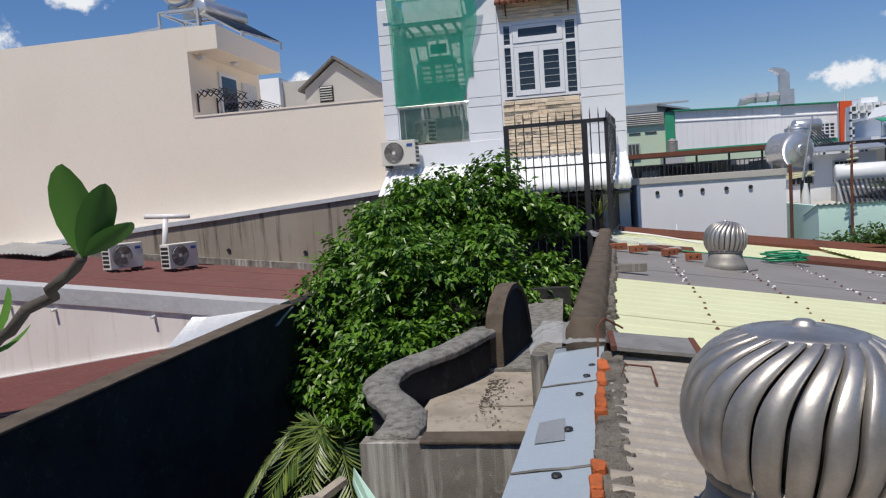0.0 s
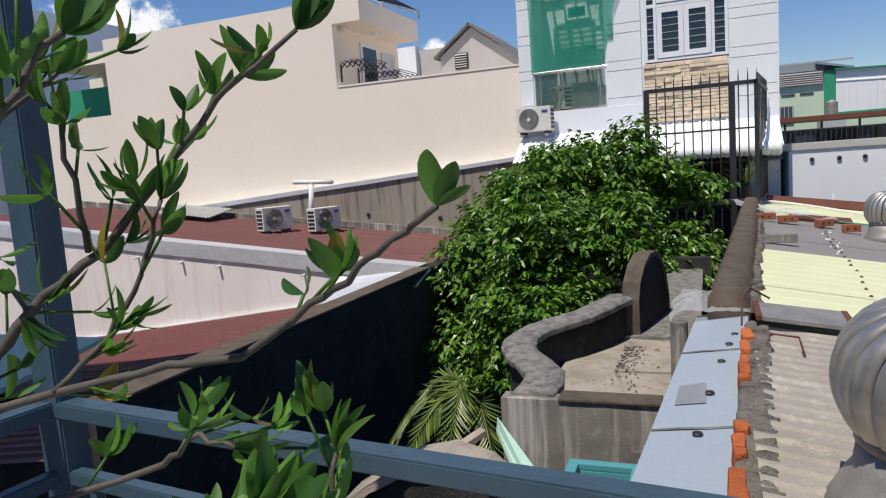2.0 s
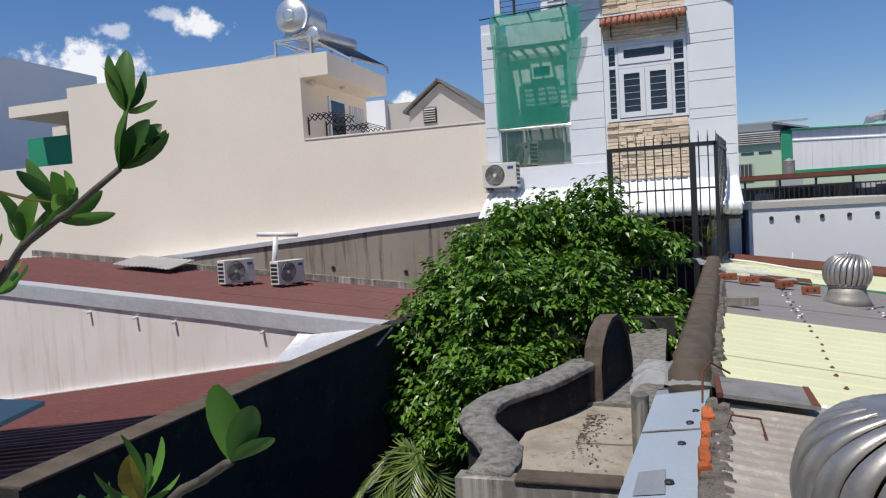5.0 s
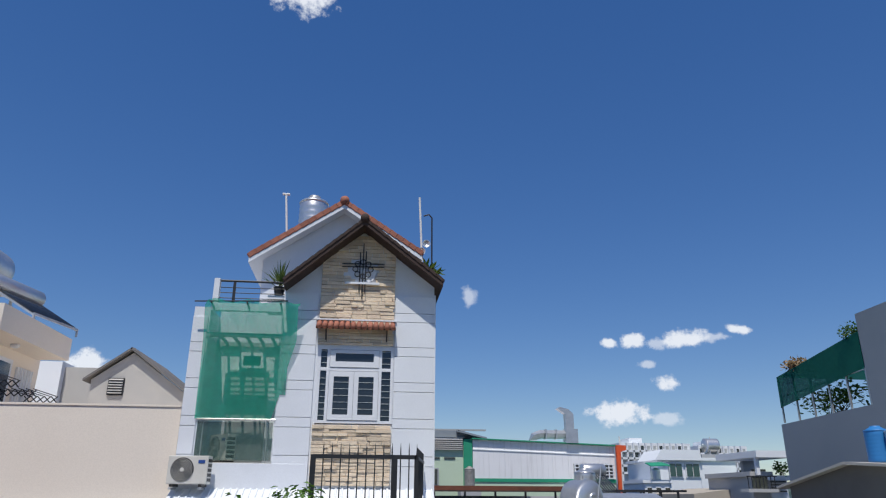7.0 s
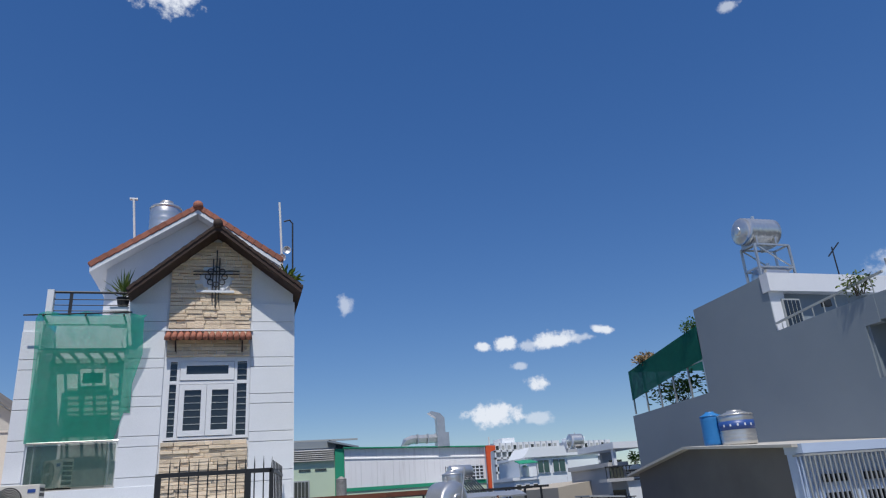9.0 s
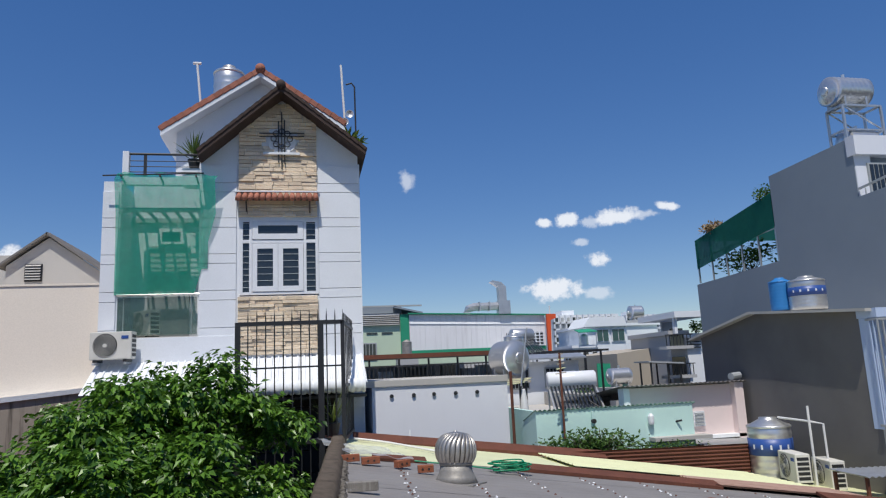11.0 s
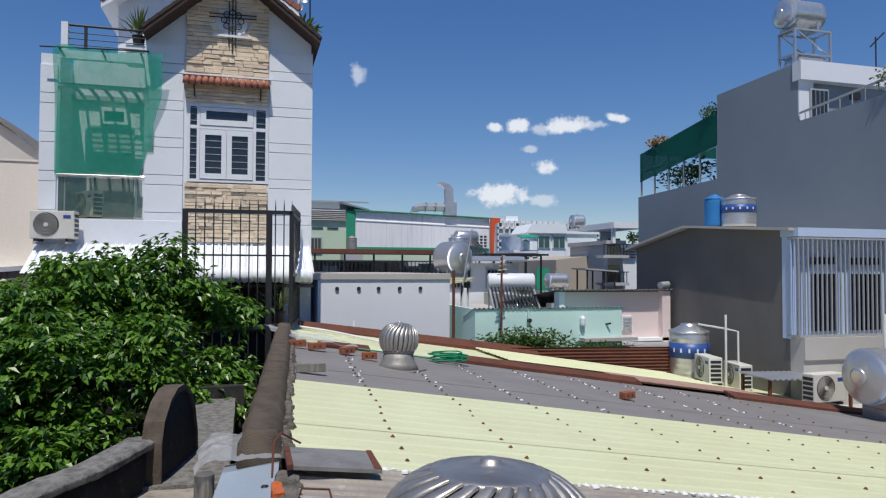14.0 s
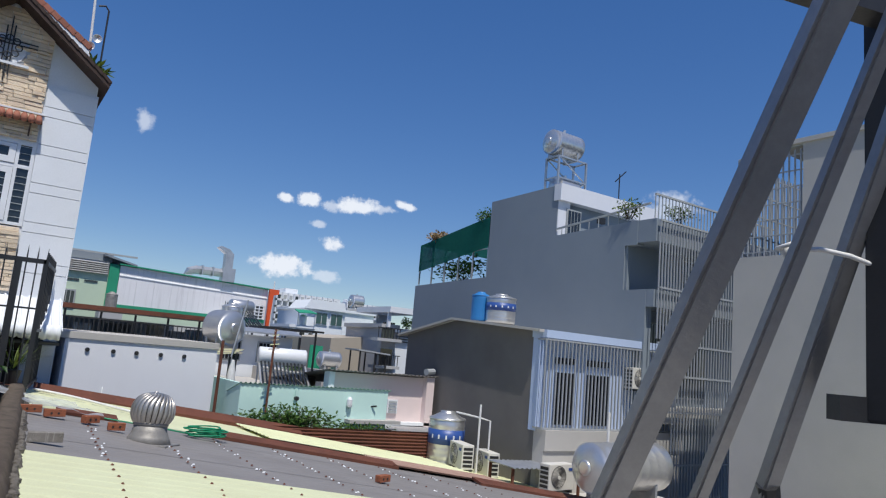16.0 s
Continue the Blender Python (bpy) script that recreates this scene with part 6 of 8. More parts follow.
def leafy(name, label, category, centre, radii, n, leaf, mat, seed, hollow=0.45):
    """A clump of foliage: many small leaves round short stems."""
    rnd = random.Random(seed)
    t = thing(name, (centre[0], centre[1], centre[2] - radii[2]), label, category)
    st_, lf = bmesh.new(), bmesh.new()
    c = Vector(centre)
    for k in range(max(4, n // 25)):
        d = Vector((rnd.gauss(0, 1), rnd.gauss(0, 1), rnd.gauss(0.3, 1))).normalized()
        e = c + Vector((d.x * radii[0], d.y * radii[1], d.z * radii[2])) * rnd.uniform(0.6, 0.95)
        b = c + Vector((rnd.uniform(-0.2, 0.2) * radii[0], rnd.uniform(-0.2, 0.2) * radii[1], -radii[2]))
        tube(st_, [b, (b + e) / 2 + Vector((0, 0, radii[2] * 0.2)), e], 0.012, 5, 0.004)
    for k in range(n):
        d = Vector((rnd.gauss(0, 1), rnd.gauss(0, 1), rnd.gauss(0, 1))).normalized()
        f = rnd.uniform(hollow, 1.0) * (1 + 0.25 * noise.noise(d * 2.3 + c))
        p = c + Vector((d.x * radii[0], d.y * radii[1], d.z * radii[2])) * f
        w = Vector((rnd.gauss(d.x, 0.6), rnd.gauss(d.y, 0.6), rnd.gauss(-0.2, 0.5)))
        leaf_shape(lf, p, w, w.cross(Vector((rnd.gauss(0, 1), rnd.gauss(0, 1), 1.2))), leaf * rnd.uniform(0.6, 1.2), leaf * 0.5)
    part("stems", st_, BARK, t)
    part("foliage", lf, mat, t)
    return t


leafy("garden_plant", "climbing garden plants on the netted roof", "plant", (14.5, 20.9, 11.5), (0.4, 2.0, 0.55), 500, 0.16, BUSH, 11, 0.2)
leafy("roof_shrub", "green shrub spilling over the net roof", "shrub", (14.2, 19.2, 13.2), (0.3, 0.45, 0.3), 300, 0.1, BUSH, 12, 0.2)
leafy("dry_grass", "dry pinkish grass tuft on the net's corner", "grass", (14.2, 22.2, 12.75), (0.3, 0.6, 0.25), 240, 0.16, DRYGRASS, 13, 0.1)
leafy("roof_shrub", "green shrub growing over the terrace rail", "shrub", (14.1, 12.6, 12.6), (0.2, 0.55, 0.3), 300, 0.09, PALM, 14, 0.2)
leafy("roof_shrub", "green shrub behind the terrace railing", "shrub", (15.3, 11.9, 12.6), (0.7, 0.2, 0.28), 240, 0.09, PALM, 15, 0.2)

ts = thing("tank_stand", (15.2, 16.8, 13.6), "galvanised steel stand with braces on the blue-grey house", "tank stand")
steel_frame(ts, 14.9, 16.15, 16.4, 17.0, 13.6, 15.05)
lying_tank((15.35, 16.7, 15.55), 0.42, 1.15, "x", "polished stainless steel water tank high on a steel stand", "steel roof tanks")
lying_tank((15.5, 16.7, 14.08), 0.34, 0.85, "x", "small stainless steel water tank under the stand", "steel roof tanks")
an = thing("antenna", (16.6, 15.3, 13.72), "thin dark antenna on the house roof", "antenna")
part("mast", tube(bmesh.new(), [(16.6, 15.3, 13.7), (16.6, 15.3, 14.6)], 0.02, 6), DARKMETAL, an)
part("arm", bar(bmesh.new(), (16.4, 15.3, 14.3), (16.9, 15.3, 14.75), 0.03), DARKMETAL, an)

# ---- plain concrete building nearest on that side ----
cb = thing("concrete_building", (15.5, 6, 2), "plain grey rendered building with a barred roof terrace", "building")
part("side_wall", B(13.6, 13.9, 1.5, 9.1, 2, 10.9), CONCRETE, cb)
part("upper_wall", B(13.6, 13.9, 1.5, 7.55, 10.9, 13.25), CONCRETE, cb)
part("body", B(13.9, 18, 1.5, 8.9, 2, 10.7), CONCRETE, cb)
part("back_wall", B(17.5, 17.8, 1.5, 9.1, 10.9, 13.25), CONCRETE, cb)
part("roof_slab", B(13.55, 18, 1.5, 8.2, 13.25, 13.35), CONCRETE, cb)
tc_ = part("terrace_cage", bar(bmesh.new(), (13.65, 9.05, 13.15), (13.65, 7.5, 13.25), 0.05), SHUTTER, cb)
for k in range(12):
    part("bar", bar(bmesh.new(), (13.65, 9.05 - 0.13 * k, 10.9), (13.65, 9.05 - 0.13 * k, 13.15), 0.03), CAGEBAR, tc_)
for k in range(7):
    part("cross_bar", bar(bmesh.new(), (13.65, 9.05, 11.0 + 0.34 * k), (13.65, 7.55, 11.0 + 0.34 * k), 0.025), CAGEBAR, tc_)
for k in range(30):
    part("back_bar", bar(bmesh.new(), (13.7 + 0.13 * k, 9.05, 10.9), (13.7 + 0.13 * k, 9.05, 13.1), 0.03), CAGEBAR, tc_)
for k in range(5):
    part("back_cross_bar", bar(bmesh.new(), (13.7, 9.05, 11.0 + 0.5 * k), (17.5, 9.05, 11.0 + 0.5 * k), 0.025), CAGEBAR, tc_)

# things standing on the low area by the dark house
aircon("off-white outdoor unit on the far roof edge", pose(9.4, 13.0, 5.72, 0, 0, -104))
aircon("off-white outdoor unit beside another on the far roof edge", pose(10.1, 12.95, 5.55, 0, 0, -104))
aircon("off-white outdoor unit low by the corrugated canopy", pose(10.45, 11.0, 5.6, 0, 0, 5))
cs = ribbed(bmesh.new(), 9.4, 11.6, 11.2, 12.15, lambda u, v, h: (u, v, 6.05 + h - 0.03 * (u - 9.4) + 0.02 * (v - 11.6)), 0.13, 0.03, wave=True)
cno = thing("corrugated_canopy", (10.4, 12, 5.3), "low grey corrugated sheet canopy with a dark gap below", "canopy")
part("sheet", cs, GALV, cno)
for x, y in ((9.5, 11.3), (11.4, 11.3), (9.5, 12.05), (11.4, 12.05)):
    part("post", bar(bmesh.new(), (x, y, 2.0), (x, y, 6.03), 0.05), RUST, cno)
lying_tank((11.1, 9.8, 6.3), 0.48, 1.9, "x", "large lying stainless steel water tank by the dark house")
tk = thing("tank_stand", (11.1, 9.8, 5.35), "low steel cradle frame under the lying tank", "tank stand")
for x in (10.5, 11.7):
    part("leg", B(x - 0.04, x + 0.04, 9.45, 10.15, 5.35, 5.72), GALV, tk)
solo("low_slab", B(9.8, 14.0, 8.9, 13.9, 2.0, 5.35), CONCRETE, "low cement roof between the houses", "roof", "structure")
pp = thing("white_pipe", (9.9, 13.2, 5.35), "white plastic water pipes standing by the tank", "pipe")
part("riser", tube(bmesh.new(), [(9.85, 13.0, 5.4), (9.85, 13.0, 7.16)], 0.025, 8), PVC, pp)
part("bend", tube(bmesh.new(), [(9.75, 13.8, 6.9), (9.85, 13.0, 6.86), (10.12, 12.95, 6.8), (10.13, 12.95, 5.4)], 0.022, 8), PVC, pp)
pp2 = thing("white_pipe", (11.4, 10.8, 5.35), "white plastic riser pipe before the blue front", "pipe")
part("riser", tube(bmesh.new(), [(11.5, 10.6, 5.4), (11.5, 10.6, 7.3)], 0.03, 8), PVC, pp2)
leafy("bush", "green bush behind the yellow roof", "bush", (5.95, 14.75, 6.42), (1.35, 0.38, 0.45), 2600, 0.1, BUSH, 21, 0.15)
leafy("creeper", "thin creeper trailing along the rusty sheets", "creeper", (7.6, 14.6, 6.35), (1.0, 0.25, 0.17), 420, 0.08, BUSH, 22, 0.2)

# poles, round tank and heater behind the white wall
rp = thing("pole", (4.72, 16.3, 2), "thin rusty pole against the white wall", "pole")
part("shaft", tube(bmesh.new(), [(4.72, 16.3, 2), (4.72, 16.3, 8.1)], 0.035, 8), RUST, rp)
rp2 = thing("pole", (5.43, 14.9, 2), "thin rusty antenna pole over the bush", "pole")
part("shaft", tube(bmesh.new(), [(5.4, 14.9, 2), (5.43, 14.9, 8.45)], 0.025, 8), RUST, rp2)
for k in range(5):
    z_ = 8.0 + 0.1 * k
    part("element", bar(bmesh.new(), (5.43 - 0.12 + 0.02 * k, 14.88, z_), (5.43 + 0.14 - 0.015 * k, 14.92, z_ + 0.03), 0.022), YELLOW if k % 2 else TANBROWN, rp2, "yellowed antenna element")
rt = lying_tank((5.38, 18.6, 8.43), 0.46, 0.62, "y", "round-ended stainless steel water tank on a timber stand", "steel roof tanks")
rt.rotation_euler = (0, 0, radians(24))
sd = thing("tank_stand", (5.3, 18.4, 2), "improvised steel and timber stand under a round tank", "tank stand")
for x, y in ((5.08, 18.2), (5.68, 18.2), (5.05, 18.95), (5.75, 18.95)):
    part("leg", bar(bmesh.new(), (x, y, 2), (x, y, 7.8), 0.05), DARKMETAL if x > 5.4 else RUST, sd)
part("deck", B(4.98, 5.8, 18.1, 19.05, 7.78, 7.84), TANBROWN, sd)
for k in range(6):
    part("deck_stick", bar(bmesh.new(), (4.9 + 0.02 * k, 18.02 + 0.03 * k, 7.72 + 0.035 * k), (5.6 + 0.05 * k, 18.05 + 0.02 * k, 7.8 + 0.02 * k), 0.025), TANBROWN if k % 2 else YELLOW, sd, "pale bamboo stick")
lp = thing("leaning_pole", (5.55, 18.0, 7.6), "thin grey pole leaning on the round tank", "pole")
part("shaft", tube(bmesh.new(), [(5.47, 17.95, 7.7), (5.74, 18.0, 9.2)], 0.022, 8), GALV, lp)
vc = thing("vent_pipe", (5.62, 18.3, 6.8), "pale upright vent pipe beside the tank legs", "vent pipe")
part("riser", lathe(bmesh.new(), [(0.11, 0), (0.11, 0.35), (0.09, 0.55), (0.05, 0.8), (0.05, 0.82)], (5.56, 18.05, 6.8), 16), PVC, vc, "", True)
gu = thing("gas_box", (5.25, 17.9, 6.8), "small pale box with a dark grille under the tank", "box")
part("case", B(5.1, 5.36, 17.9, 18.1, 6.95, 7.2, 0.01), ACWHITE, gu)
part("grille", B(5.13, 5.33, 17.88, 17.9, 6.99, 7.14), SHUTTER, gu)
solar_heater((6.92, 17.95, 6.79), 1.24, -12, "white solar water heater with glass tubes on the mint house")
solo("back_roof", slab(bmesh.new(), [(4.75, 17.6, 6.8), (8.4, 17.6, 6.8), (8.4, 23, 6.95), (4.75, 23, 6.95)], 0.1), CONCRETE, "flat roof behind the mint house", "roof", "structure")
wires = thing("power_cable", (7, 16.5, 7), "black cable sagging over the mint wall", "cable")
part("cable", tube(bmesh.new(), [(6.95 + 0.16 * k, 17.1 - 0.2 * k, 7.28 - 0.05 * k - 0.012 * k * (9 - k)) for k in range(10)], 0.022, 6), BLACK, wires)
# house with dark windows behind the round tank
hb = thing("white_low_house", (6.6, 23.2, 2), "white low house with dark barred windows behind the tanks", "house")
part("wall", B(6.45, 9.2, 23.2, 27, 2, 8.35), FARWHITE, hb)
for a, b in ((6.75, 7.35), (8.0, 8.6)):
    hw = part("window", B(a - 0.05, b + 0.05, 23.14, 23.2, 7.45, 8.15), SHUTTER, hb)
    part("pane", B(a, b, 23.12, 23.142, 7.5, 8.1), DARKGLASS, hw)
    for k in range(4):
        part("window_bar", bar(bmesh.new(), (a + 0.12 + 0.12 * k, 23.1, 7.5), (a + 0.12 + 0.12 * k, 23.1, 8.1), 0.016), SHUTTER, hw)
part("eave", slab(bmesh.new(), [(6.4, 22.7, 8.46), (9.3, 22.7, 8.46), (9.3, 23.3, 8.6), (6.4, 23.3, 8.6)], 0.05), GALV, hb)
upright_tank((7.35, 24.5, 8.4), 0.36, 1.0, "small stainless steel upright tank above the low house", None, False)
solar_heater((7.9, 24.6, 8.35), 0.8, 10, "small stainless steel solar heater above the low house")
ob_ = thing("parapet_boxes", (8.6, 19.2, 6.9), "grey cement parapet and stored boxes on the flat roof", "parapet")
part("parapet", B(7.75, 8.36, 19.0, 22.8, 6.9, 7.35), CONCRETE, ob_)
part("box", B(7.8, 8.2, 18.7, 18.95, 6.88, 7.15, 0.01), TANBROWN, ob_)
leafy("pot_greens", "small green pot plants by the cement parapet", "plant", (8.2, 20.5, 7.5), (0.3, 0.4, 0.25), 160, 0.12, BUSH, 51, 0.2)

# ---- behind: covered terrace, pale green house, metal shed ----
ct = thing("covered_terrace", (4.3, 25, 2), "roof terrace under a dark canopy with railings", "terrace")
part("floor_block", B(1.9, 7.6, 23.5, 29, 2, 7.9), FARGREY, ct)
part("canopy", slab(bmesh.new(), [(1.9, 23.6, 8.72), (6.4, 23.6, 8.72), (6.4, 29, 8.85), (1.9, 29, 8.85)], 0.1), DARKHOUSE, ct)
part("canopy_edge", B(1.9, 6.4, 23.5, 23.6, 8.66, 8.8), RUST, ct)
for k in range(5):
    part("post", bar(bmesh.new(), (2.1 + 1.0 * k, 23.8, 7.9), (2.1 + 1.0 * k, 23.8, 8.7), 0.06), DARKMETAL, ct)
tr_ = part("railing", bar(bmesh.new(), (1.9, 23.6, 8.4), (7.4, 23.6, 8.4), 0.04), DARKMETAL, ct)
for k in range(40):
    part("rail_bar", bar(bmesh.new(), (1.95 + 0.137 * k, 23.6, 7.9), (1.95 + 0.137 * k, 23.6, 8.4), 0.022), DARKMETAL, tr_)
part("rear_wall", B(1.9, 7.6, 28.8, 29, 7.9, 8.5), FARGREY, ct)
for k, (x, w) in enumerate(((2.6, 0.5), (3.6, 0.7), (4.9, 0.5), (5.6, 0.6))):
    part("stored_box", B(x, x + w, 25.5, 26.0, 7.9, 8.25 + 0.07 * (k % 3)), (FARWHITE, DARKHOUSE, TANBROWN, FARGREY)[k], ct)
pg = thing("pale_green_house", (4.0, 40, 2), "pale green house with louvred roof edge", "house")
part("wall", B(1.9, 5.36, 40, 50, 2, 10.92), PALEGREEN, pg)
part("green_edge", B(5.36, 5.86, 39.9, 40.2, 2, 11.5), GREENPAINT, pg)
for k in range(6):
    part("louvre", slab(bmesh.new(), [(1.95, 39.82, 10.95 + 0.105 * k), (5.3, 39.82, 10.95 + 0.105 * k), (5.3, 40, 11.03 + 0.105 * k), (1.95, 40, 11.03 + 0.105 * k)], 0.035), CONCRETE, pg)
part("louvre_back", B(1.9, 5.36, 40, 40.3, 10.92, 11.6), TANBROWN, pg)
part("roof_rail", B(1.8, 6.6, 39.7, 39.8, 11.93, 12.02), SHUTTER, pg)
part("roof_parapet", B(1.8, 5.5, 40.3, 50, 11.6, 12.0), GREYHOUSE, pg)
part("roof_hood", slab(bmesh.new(), [(5.0, 39.7, 11.98), (6.65, 39.7, 11.6), (6.65, 50, 11.6), (5.0, 50, 11.98)], 0.1), GREYHOUSE, pg)
for a in (3.42, 4.28):
    part("slot", B(a, a + 0.62, 39.96, 40.0, 10.42, 10.52), DARKGLASS, pg)
gw = part("window", B(2.95, 3.98, 39.92, 40, 9.05, 9.95), SHUTTER, pg)
for k in range(5):
    part("pane", B(3.0 + 0.19 * k, 3.15 + 0.19 * k, 39.9, 39.92, 9.1, 9.88), DARKGLASS, gw)
up_ = upright_tank((5.55, 39.0, 9.0), 0.28, 1.0, "small dull steel upright tank by the green house corner", ZINC, False)
solo("tank_roof", B(5.0, 6.1, 38.5, 39.7, 2, 9.0), FARGREY, "low grey roof block under the small tank", "roof", "structure")
ms = thing("metal_shed", (10, 41, 2), "long metal-clad building with a thin green base strip", "shed")
for k in range(9):
    xa = 5.88 + 0.905 * k
    zt = 11.48 - 0.03 * k
    part("cladding_panel", prism(bmesh.new(), [(xa, 9.42), (xa + 0.897, 9.42), (xa + 0.897, zt - 0.03), (xa, zt)], "y", 39.9, 40), METALCLAD, ms)
part("body", B(5.9, 14, 40, 52, 2, 11.2), METALCLAD, ms)
part("band", slab(bmesh.new(), [(5.88, 39.86, 10.98), (14.02, 39.86, 10.72), (14.02, 39.9, 10.75), (5.88, 39.9, 11.01)], 0.05), FARWHITE, ms)
part("green_strip", B(5.9, 14, 39.85, 39.95, 9.24, 9.42), GREENPAINT, ms)
part("lower_wall", B(5.9, 14, 39.9, 40, 2, 9.24), PALEGREEN, ms)
part("roof_edge", slab(bmesh.new(), [(5.8, 39.7, 11.56), (14.1, 39.7, 11.28), (14.1, 40.2, 11.28), (5.8, 40.2, 11.56)], 0.06), GREENPAINT, ms)
mw = part("window", B(11.6, 13.85, 39.84, 39.9, 9.45, 10.25), SHADOWROOM, ms)
for k in range(10):
    part("window_bar", B(11.62 + 0.245 * k, 11.68 + 0.245 * k, 39.8, 39.85, 9.45, 10.25), FARWHITE, mw)
for k in range(5):
    part("window_rail", B(11.6, 13.88, 39.78, 39.8, 9.45 + 0.185 * k, 9.5 + 0.185 * k), FARWHITE, mw)
part("sign_panel", prism(bmesh.new(), [(14.05, 8.6), (14.2, 8.6), (14.3, 10.9), (14.62, 11.0), (14.62, 11.25), (14.05, 11.27)], "y", 39.6, 39.8), ORANGE, ms, "orange-red sign panel on edge")
du = part("duct", tube(bmesh.new(), [(9.25, 39.9, 11.4), (9.4, 39.9, 11.7), (9.75, 39.9, 11.82), (11.2, 39.9, 11.82)], 0.24, 4), GALV, ms)
part("duct_box", B(11.17, 11.87, 39.6, 40.2, 11.35, 12.12), GALV, du)
part("duct_riser", box(bmesh.new(), 11.22, 11.68, 39.65, 40.1, 12.12, 12.6), GALV, du)
part("duct_elbow", prism(bmesh.new(), [(11.22, 12.6), (11.68, 12.6), (11.68, 12.95), (11.4, 13.22), (10.9, 13.34), (10.75, 13.25), (11.2, 12.95)], "y", 39.65, 40.1), GALV, du)
for x in (10.0, 10.6):
    part("duct_collar", B(x, x + 0.06, 39.6, 40.2, 11.56, 12.08), GALV, du)
mast = thing("antenna", (14.3, 39.7, 8.6), "thin mast standing on the shed corner", "antenna")
part("mast", tube(bmesh.new(), [(14.3, 39.7, 8.6), (14.3, 39.7, 11.75)], 0.04, 6), PVC, mast)

# ---- distance ----
def far_block(x0, x1, y, depth, z1, mat, label, cols, rows, z0=2.0, win=DARKGLASS, category="building", name="town_house", zb=None):
    t = thing(name, ((x0 + x1) / 2, y, z0), label, category, "distant houses")
    part("wall", B(x0, x1, y, y + depth, z0, z1), mat, t)
    part("roof_edge", B(x0 - 0.15, x1 + 0.15, y - 0.15, y + depth, z1, z1 + 0.2), mat, t)
    zb = z0 if zb is None else zb
    cw, rh = (x1 - x0) / max(1, cols), (z1 - zb) / max(1, rows)
    for i in range(cols):
        for j in range(rows):
            w = part("window", B(x0 + cw * (i + 0.2), x0 + cw * (i + 0.8), y - 0.06, y, zb + rh * (j + 0.3), zb + rh * (j + 0.8)), UPVC, t)
            part("pane", B(x0 + cw * (i + 0.25), x0 + cw * (i + 0.75), y - 0.08, y - 0.06, zb + rh * (j + 0.35), zb + rh * (j + 0.75)), win, w)
    return t


fh = far_block(20.85, 23.95, 50, 6, 10.95, FARWHITE, "white house with teal glazed windows behind the roofs", 0, 0, 2, TEALGLASS, "house")
for a, b in ((21.66, 22.6), (22.9, 23.9)):
    fw = part("window", B(a - 0.08, b + 0.04, 49.92, 50, 9.82, 10.84), UPVC, fh)
    for k in range(2):
        part("pane", B(a + (b - a) / 2 * k, a + (b - a) / 2 * (k + 1) - 0.06, 49.88, 49.92, 9.9, 10.76), TEALGLASS, fw)
part("gable_roof", prism(bmesh.new(), [(20.5, 11.0), (24.05, 11.0), (23.85, 11.72), (21.05, 11.72)], "y", 49.7, 53), FARWHITE, fh)
far_block(23.97, 26.7, 50, 8, 11.0, FARWHITE, "plain white house side behind the roofs", 0, 0, 2, DARKGLASS, "house")
sth = far_block(18.9, 20.8, 48, 6, 9.4, FARWHITE, "white stepped house with dark openings and a green awning", 3, 2, 2, DARKGLASS, "house", zb=7)
part("awning", slab(bmesh.new(), [(19.2, 47.4, 10.5), (20.6, 47.4, 10.55), (20.5, 48.6, 10.8), (19.3, 48.6, 10.75)], 0.05), GREENPAINT, sth, "faded green awning")
for x in (19.25, 20.55):
    part("awning_post", bar(bmesh.new(), (x, 47.6, 9.6), (x, 47.6, 10.5), 0.05), GALV, sth)
upright_tank((19.9, 48.3, 9.6), 0.3, 0.8, "steel upright tank under the green awning", None, False)
lying_tank((29.0, 58.0, 12.6), 0.6, 1.1, "x", "stainless steel water tank over the far white houses", "steel roof tanks")
lts = thing("tank_stand", (29.0, 58.0, 2), "grey block under the far water tank", "tank stand")
part("block", B(27.8, 30.2, 57.3, 58.7, 2, 11.88), FARGREY, lts)
tph = thing("taupe_house", (16.2, 33, 2), "taupe rendered house wall with a sloping top among the roofs", "house")
part("wall", prism(bmesh.new(), [(14.75, 2), (17.3, 2), (17.3, 8.93), (14.75, 8.64)], "y", 32, 38), TANBROWN, tph)
far_block(10.6, 12.2, 33, 6, 8.4, FARWHITE, "white house with dark openings among the roofs", 2, 1, 2, DARKGLASS, "house", zb=7.0)
gbh = far_block(16.5, 17.25, 30, 4, 9.35, FARGREY, "grey balconied house beside the tall house", 0, 0, 2, DARKGLASS, "house")
for z in (7.4, 8.7):
    part("balcony_slab", B(15.9, 17.25, 29.3, 30, z, z + 0.14), FARGREY, gbh)
    part("opening", B(16.5, 17.15, 29.95, 30, z + 0.14, z + 0.95), DARKGLASS, gbh)
    for k in range(8):
        part("baluster", bar(bmesh.new(), (15.95 + 0.17 * k, 29.35, z + 0.14), (15.95 + 0.17 * k, 29.35, z + 0.62), 0.03), DARKMETAL, gbh)
    part("handrail", bar(bmesh.new(), (15.9, 29.35, z + 0.64), (17.25, 29.35, z + 0.64), 0.04), DARKMETAL, gbh)
stt = far_block(17.3, 18.08, 30, 5, 9.2, FARWHITE, "white stair tower with a raised flat roof slab", 0, 0, 2, DARKGLASS, "house")
part("roof_slab", B(16.5, 18.2, 29.4, 33, 10.12, 10.4), FARWHITE, stt)
part("slab_post", B(16.55, 16.7, 29.6, 29.75, 9.4, 10.12), FARWHITE, stt)
